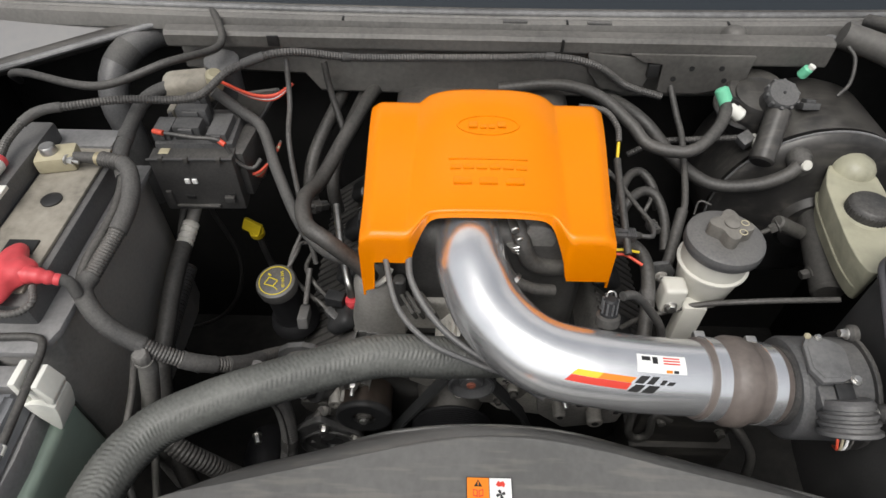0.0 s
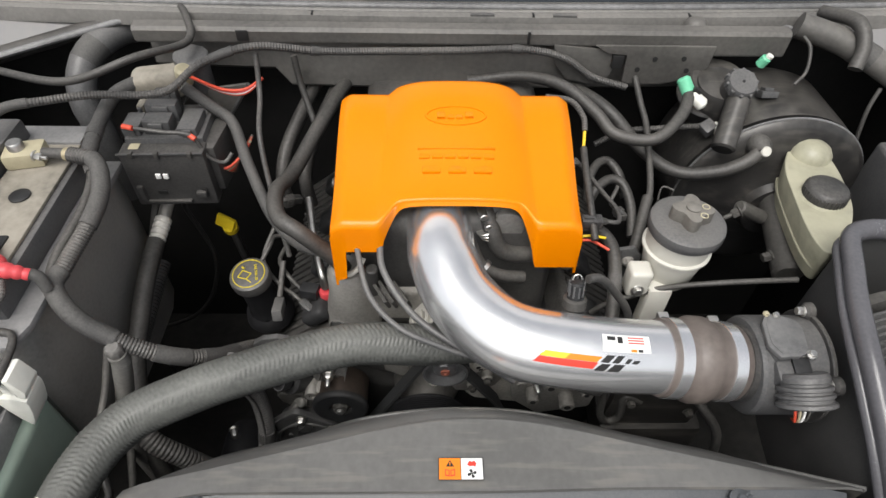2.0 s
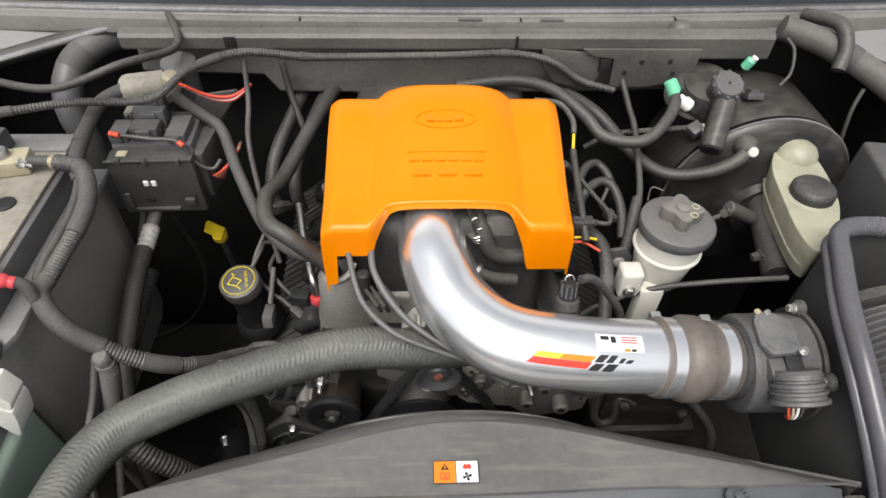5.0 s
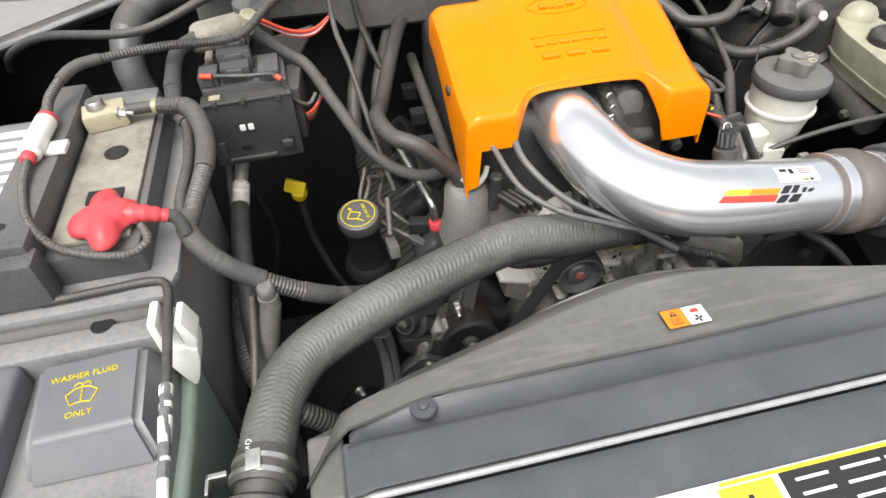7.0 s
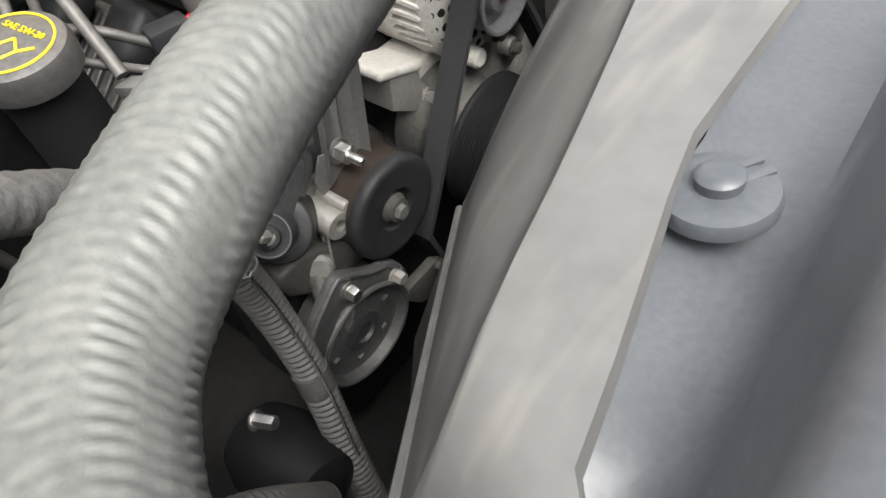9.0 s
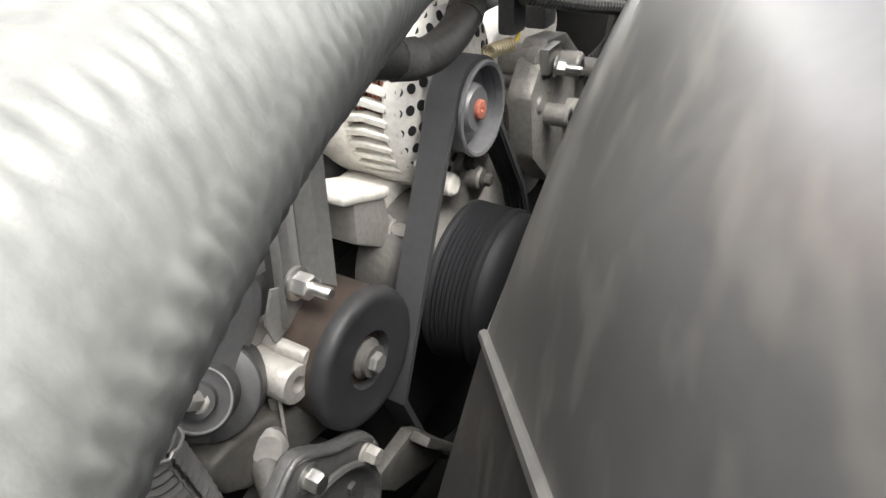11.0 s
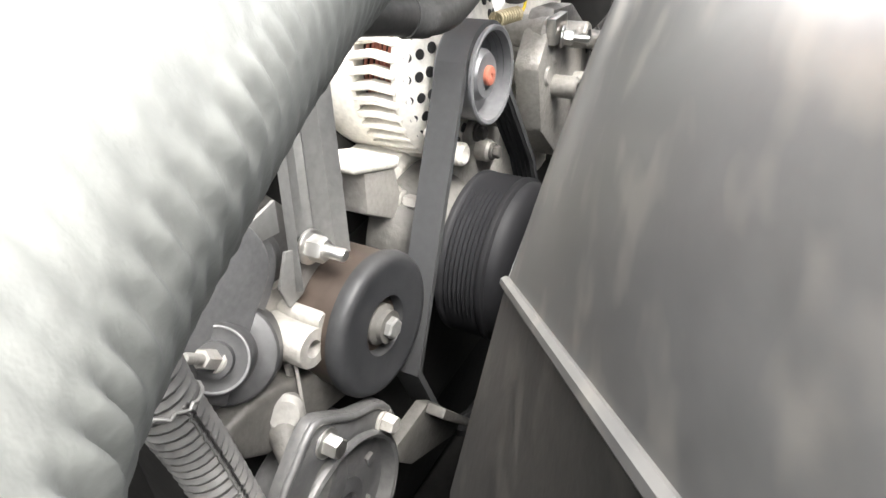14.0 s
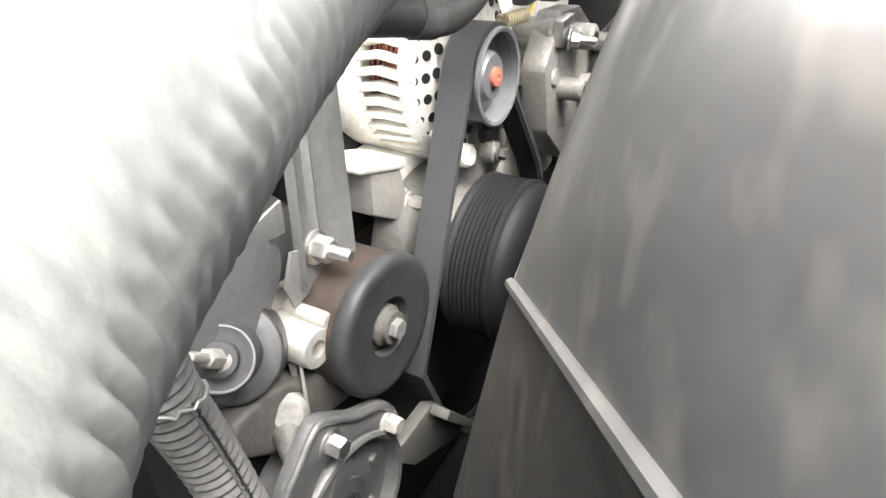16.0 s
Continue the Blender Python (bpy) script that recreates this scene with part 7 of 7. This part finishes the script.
seam = curve_points([(-0.221, 0.460, 0.955), (-0.215, 0.462, 0.908), (-0.216, 0.450, 0.841), (-0.229, 0.426, 0.768)], 0.0013)
for side, mat, off in ((-0.0006, BRACKET, 0.02), (0.0004, INK, 0.08)):
    line = [p + Vector((off, -1.0, 0.22)).normalized() * 0.0123 + Vector((side + 0.0011 * noise.noise(Vector((k * 0.9, 3, 0))), 0, 0)) for k, p in enumerate(seam)]
    part("split_edge", sweep(line, 0.00055, 6), mat, conduit, "ragged split along the conduit")
tear = []
for k in range(22):
    a = radians(-190 + 200 * k / 21)
    tear.append(Vector((-0.2215, 0.4595, 0.962)) + Vector((math.cos(a) * 0.0129, math.sin(a) * 0.0129, 0.0024 * noise.noise(Vector((k * 0.7, 1, 2))) - 0.0005 * k)))
part("torn_edge", sweep(tear, 0.0007, 8), BRACKET, conduit, "pale torn edge of the conduit")
pump = thing("steering_pump", (-0.26, 0.44, 0.75), "round dark pump low on the engine", "pump")
part("housing", lathe((-0.262, 0.49, 0.765), (0, -1, 0.1), [(0.03, 0), (0.036, 0.02), (0.036, 0.05), (0.028, 0.075), (0.012, 0.085)], 32), FAN_BLACK, pump)
part("bolt", hexbolt((-0.262, 0.45, 0.85), (0.4, -1, 0.2), 0.005, 0.014), STEEL, pump)
# coil and brackets past the fan, on the right front of the engine
coilt = thing("camshaft_sensor", (0.165, 0.50, 0.95), "cast sensor housing with brass spring and bolt", "sensor")
part("housing", rod((0.172, 0.520, 0.969), (0.161, 0.468, 0.973), 0.0125, 24, 0.003), CASTING, coilt)
part("clip", box(0.150, 0.176, 0.462, 0.470, 0.966, 0.986, 0.002), STEEL, coilt)
part("bolt", hexbolt((0.163, 0.462, 0.970), (0.2, -1, -0.1), 0.006, 0.007, 0.014), STEEL, coilt)
coil = [Vector((0.084 + 0.0385 * k / 96, 0.480 + 0.0042 * math.sin(2 * math.pi * k / 10), 1.001 - 0.005 * k / 96 + 0.0042 * math.cos(2 * math.pi * k / 10))) for k in range(97)]
part("spring", sweep(coil, 0.0011, 8), BRASS, coilt, "small brass coil spring")
part("wire", sweep(curve_points([(0.121, 0.478, 0.996), (0.129, 0.478, 1.000), (0.132, 0.479, 1.012)], 0.004), 0.0012, 8), YELLOW, coilt)
part("plug", box(0.118, 0.140, 0.476, 0.490, 1.002, 1.030, 0.004), PULLEY_GREY, coilt)
part("plug", box(0.176, 0.200, 0.476, 0.495, 0.992, 1.010, 0.004), PLASTIC_GREY, coilt)
part("lug", rod((0.166, 0.510, 0.955), (0.166, 0.466, 0.955), 0.0075, 18, 0.002), CASTING, coilt)
part("lug", rod((0.152, 0.510, 0.941), (0.150, 0.466, 0.943), 0.0080, 18, 0.002), CASTING, coilt)
for k in range(4):
    part("outlet_rib", box(-0.042 + 0.009 * k, -0.037 + 0.009 * k, 0.505, 0.545, 1.062, 1.080, 0.002, turn=(0, -20, 30)), CASTING_DARK, engine)
part("timing_case", prism(soft([(0.072, 0.955), (0.070, 0.850), (0.10, 0.815), (0.31, 0.80), (0.345, 0.86), (0.32, 0.945), (0.22, 0.975), (0.12, 0.975)], 1), "y", 0.514, 0.532, 0.004, 2), ALLOY, engine, "pale cast timing case")
part("right_bracket", prism(soft([(0.10, 0.94), (0.26, 0.92), (0.30, 0.98), (0.24, 1.00), (0.14, 0.995)], 2), "y", 0.508, 0.54, 0.004, 3), ALLOY, engine)
cable("eyelet_loop", [(0.245, 0.44, 1.04), (0.23, 0.425, 1.06), (0.215, 0.43, 1.05), (0.222, 0.445, 1.03), (0.24, 0.45, 1.02)], 0.006, COUPLER, "small curled rubber hose beside the fan", "hose")

# low looms and brackets in the gap below the intake tube
cable("low_loom", [(0.12, 0.47, 1.03), (0.17, 0.445, 1.015), (0.22, 0.43, 1.00), (0.25, 0.45, 0.96), (0.24, 0.49, 0.92)], 0.0065, LOOM, "dusty loom low beside the fan", "loom", loom=True)
cable("low_loom", [(0.30, 0.47, 1.02), (0.335, 0.44, 1.01), (0.36, 0.41, 1.0), (0.39, 0.39, 0.96), (0.40, 0.38, 0.90)], 0.006, RUBBER, "black loom low beside the shield", "loom")
lowb = thing("low_bracket", (0.32, 0.44, 0.85), "dark stamped bracket low in the gap", "bracket")
part("plate", prism([(0.27, 0.86), (0.40, 0.86), (0.41, 0.96), (0.38, 1.00), (0.30, 0.99), (0.275, 0.94)], "y", 0.45, 0.462, 0.003), SHADED_BLACK, lowb)
part("foot", box(0.27, 0.42, 0.44, 0.60, 0.80, 0.865, 0.01), SHADED_BLACK, lowb)
for x, z in ((0.30, 0.93), (0.365, 0.955), (0.39, 0.90)):
    part("bolt", hexbolt((x, 0.45, z), (0, -1, 0.1), 0.006, 0.007), CASTING_DARK, lowb)

# ---- plugs, wires and short hoses crowded beside the cover ----
def wired_plug(at, toward, size, material, label, lead=None):
    """An electrical plug with collar, latch and grip ribs, pointing along a direction, with a lead out of its back."""
    at, d = Vector(at), Vector(toward).normalized()
    ob = thing("wired_plug", at, label, "connector", "engine plugs")
    turn = d.to_track_quat("X", "Z").to_matrix().to_4x4()
    place = Matrix.Translation(at) @ turn
    s = size
    for nm, b, mt in (("shell", box(-s, s, -0.55 * s, 0.55 * s, -0.42 * s, 0.42 * s, 0.12 * s), material),
                      ("collar", box(-0.30 * s, -0.05 * s, -0.64 * s, 0.64 * s, -0.50 * s, 0.50 * s, 0.06 * s), material),
                      ("latch", box(-0.2 * s, 0.8 * s, -0.18 * s, 0.18 * s, 0.42 * s, 0.60 * s, 0.05 * s), PULLEY_GREY),
                      ("boot", rod((-1.5 * s, 0, 0), (-0.9 * s, 0, 0), 0.30 * s, 14, 0.06 * s, r2=0.40 * s), RUBBER)):
        bmesh.ops.transform(b, matrix=place, verts=b.verts)
        part(nm, b, mt, ob)
    for k in range(3):
        b = box(-0.85 * s + 0.18 * s * k, -0.77 * s + 0.18 * s * k, -0.60 * s, 0.60 * s, -0.46 * s, 0.46 * s, 0.02 * s, 1)
        bmesh.ops.transform(b, matrix=place, verts=b.verts)
        part("grip_rib", b, material, ob)
    if lead:
        pts = curve_points([place @ Vector((-1.4 * s, 0, 0)), place @ Vector((-2.6 * s, 0, 0))] + [Vector(p) for p in lead], 0.005)
        part("lead", sweep(pts, 0.0030, 10), LOOM, ob)
    return ob


wired_plug((0.226, 0.580, 1.150), (-1, 0.03, 0), 0.013, PULLEY_GREY, "grey ribbed plug beside the orange cover", [(0.262, 0.602, 1.150), (0.250, 0.630, 1.152), (0.238, 0.664, 1.152), (0.224, 0.702, 1.15)])
wired_plug((0.214, 0.692, 1.150), (-0.9, 0.2, -0.2), 0.009, PLASTIC_GREY, "small dark plug beside the orange cover")
wired_plug((0.284, 0.640, 1.105), (0.2, -0.9, 0.1), 0.011, PLASTIC, "black plug low beside the cover", [(0.290, 0.69, 1.112), (0.296, 0.73, 1.10)])
wired_plug((-0.112, 0.612, 1.052), (0.8, -0.5, -0.3), 0.011, PULLEY, "dusty dark plug by the fuel line", [(-0.16, 0.65, 1.06), (-0.19, 0.67, 1.05)])
wired_plug((-0.150, 0.560, 1.000), (0.75, -0.6, -0.25), 0.010, PULLEY_GREY, "dusty grey plug by the oil filler", [(-0.19, 0.585, 1.02), (-0.215, 0.62, 1.03), (-0.20, 0.66, 1.06)])
wired_plug((-0.175, 0.655, 1.045), (0.6, 0.4, -0.3), 0.012, PLASTIC, "black coil plug on the valve cover", [(-0.20, 0.62, 1.06), (-0.21, 0.60, 1.05)])
wired_plug((-0.185, 0.725, 1.050), (0.6, 0.4, -0.3), 0.012, PLASTIC, "black coil plug on the valve cover")
cable("side_loom", [(0.228, 0.688, 1.180), (0.226, 0.645, 1.172), (0.226, 0.600, 1.160), (0.228, 0.556, 1.140)], 0.0048, RUBBER, "black loom along the cover's side", "loom")
cable("vacuum_pipe", [(0.244, 0.672, 1.10), (0.250, 0.699, 1.118), (0.266, 0.727, 1.122), (0.284, 0.735, 1.120), (0.298, 0.716, 1.110), (0.305, 0.69, 1.09)], 0.0065, RUBBER, "small bent rubber pipe beside the cover", "pipe", group="side pipes")
cable("vacuum_pipe", [(0.245, 0.665, 1.10), (0.258, 0.680, 1.117), (0.278, 0.695, 1.120), (0.296, 0.690, 1.116), (0.305, 0.66, 1.10), (0.302, 0.62, 1.08)], 0.0068, RUBBER, "small bent rubber pipe beside the cover", "pipe", group="side pipes")
cable("breather_hose", [(0.205, 0.600, 1.112), (0.226, 0.596, 1.120), (0.246, 0.590, 1.120), (0.257, 0.566, 1.116), (0.256, 0.532, 1.104), (0.250, 0.495, 1.085), (0.245, 0.46, 1.05)], 0.0085, RUBBER, "grey-black hose turning down beside the cover", "hose", bands=((0.55, 0.006),))
cable("yellow_wire", [(0.214, 0.573, 1.130), (0.228, 0.572, 1.132), (0.246, 0.570, 1.130)], 0.0018, YELLOW, "thin yellow-green wire beside the cover", "wire", group="side wires")
cable("red_wire", [(0.214, 0.568, 1.128), (0.228, 0.564, 1.131), (0.247, 0.551, 1.128)], 0.0019, RED_WIRE, "thin red wire beside the cover", "wire", group="side wires")
cable("ribbed_lead", [(0.178, 0.745, 1.222), (0.212, 0.742, 1.218), (0.229, 0.725, 1.205), (0.230, 0.706, 1.195)], 0.0042, LOOM, "thin ribbed lead at the cover's corner", "loom", loom=True)
cable("yellow_wire", [(0.230, 0.708, 1.195), (0.229, 0.697, 1.187), (0.228, 0.688, 1.180)], 0.0022, YELLOW, "thin yellow-green wire behind the cover", "wire", group="side wires")
heat = thing("lug_plate", (0.275, 0.54, 1.05), "grey pressed plate behind the steering reservoir", "bracket")
part("plate", prism([(0.262, 1.062), (0.290, 1.066), (0.296, 1.105), (0.284, 1.122), (0.264, 1.118)], "y", 0.560, 0.566, 0.002), PULLEY_GREY, heat)
part("bolt", hexbolt((0.279, 0.560, 1.098), (0, -1, 0.2), 0.006, 0.006), CASTING, heat)
part("foot", box(0.262, 0.292, 0.540, 0.566, 1.058, 1.064, 0.002), PULLEY_GREY, heat)

# low castings under the intake tube
lowc = thing("front_casting", (0.20, 0.47, 0.88), "pale grimy casting with lugs under the intake tube", "casting")
part("web", prism([(0.132, 0.955), (0.165, 0.990), (0.205, 0.985), (0.262, 0.945), (0.255, 0.88), (0.18, 0.86), (0.14, 0.90)], "y", 0.468, 0.49, 0.005), CASTING, lowc)
for x, z, r in ((0.185, 0.966, 0.010), (0.236, 0.948, 0.008), (0.215, 0.915, 0.011), (0.165, 0.93, 0.009)):
    lug = part("lug", rod((x, 0.47, z), (x, 0.448, z), r, 20, 0.002), CASTING, lowc)
    part("hole", lathe((x, 0.4482, z), (0, -1, 0), [(r * 0.45, 0), (r * 0.45, 0.0006)], 14), INK, lug)
cable("low_loop", [(0.262, 0.455, 0.95), (0.262, 0.445, 0.905), (0.275, 0.442, 0.888), (0.290, 0.444, 0.900), (0.290, 0.452, 0.94), (0.315, 0.452, 0.925)], 0.0055, RUBBER, "small looped hose under the intake tube", "hose")
cable("low_lead", [(-0.374, 0.76, 1.023), (-0.373, 0.76, 0.991), (-0.364, 0.76, 0.95), (-0.356, 0.76, 0.892), (-0.366, 0.76, 0.831), (-0.395, 0.76, 0.761), (-0.439, 0.76, 0.706), (-0.484, 0.76, 0.678), (-0.522, 0.76, 0.66), (-0.55, 0.77, 0.60), (-0.56, 0.78, 0.455)], 0.0038, RUBBER, "thin black lead looping below the fuse box", "cable")
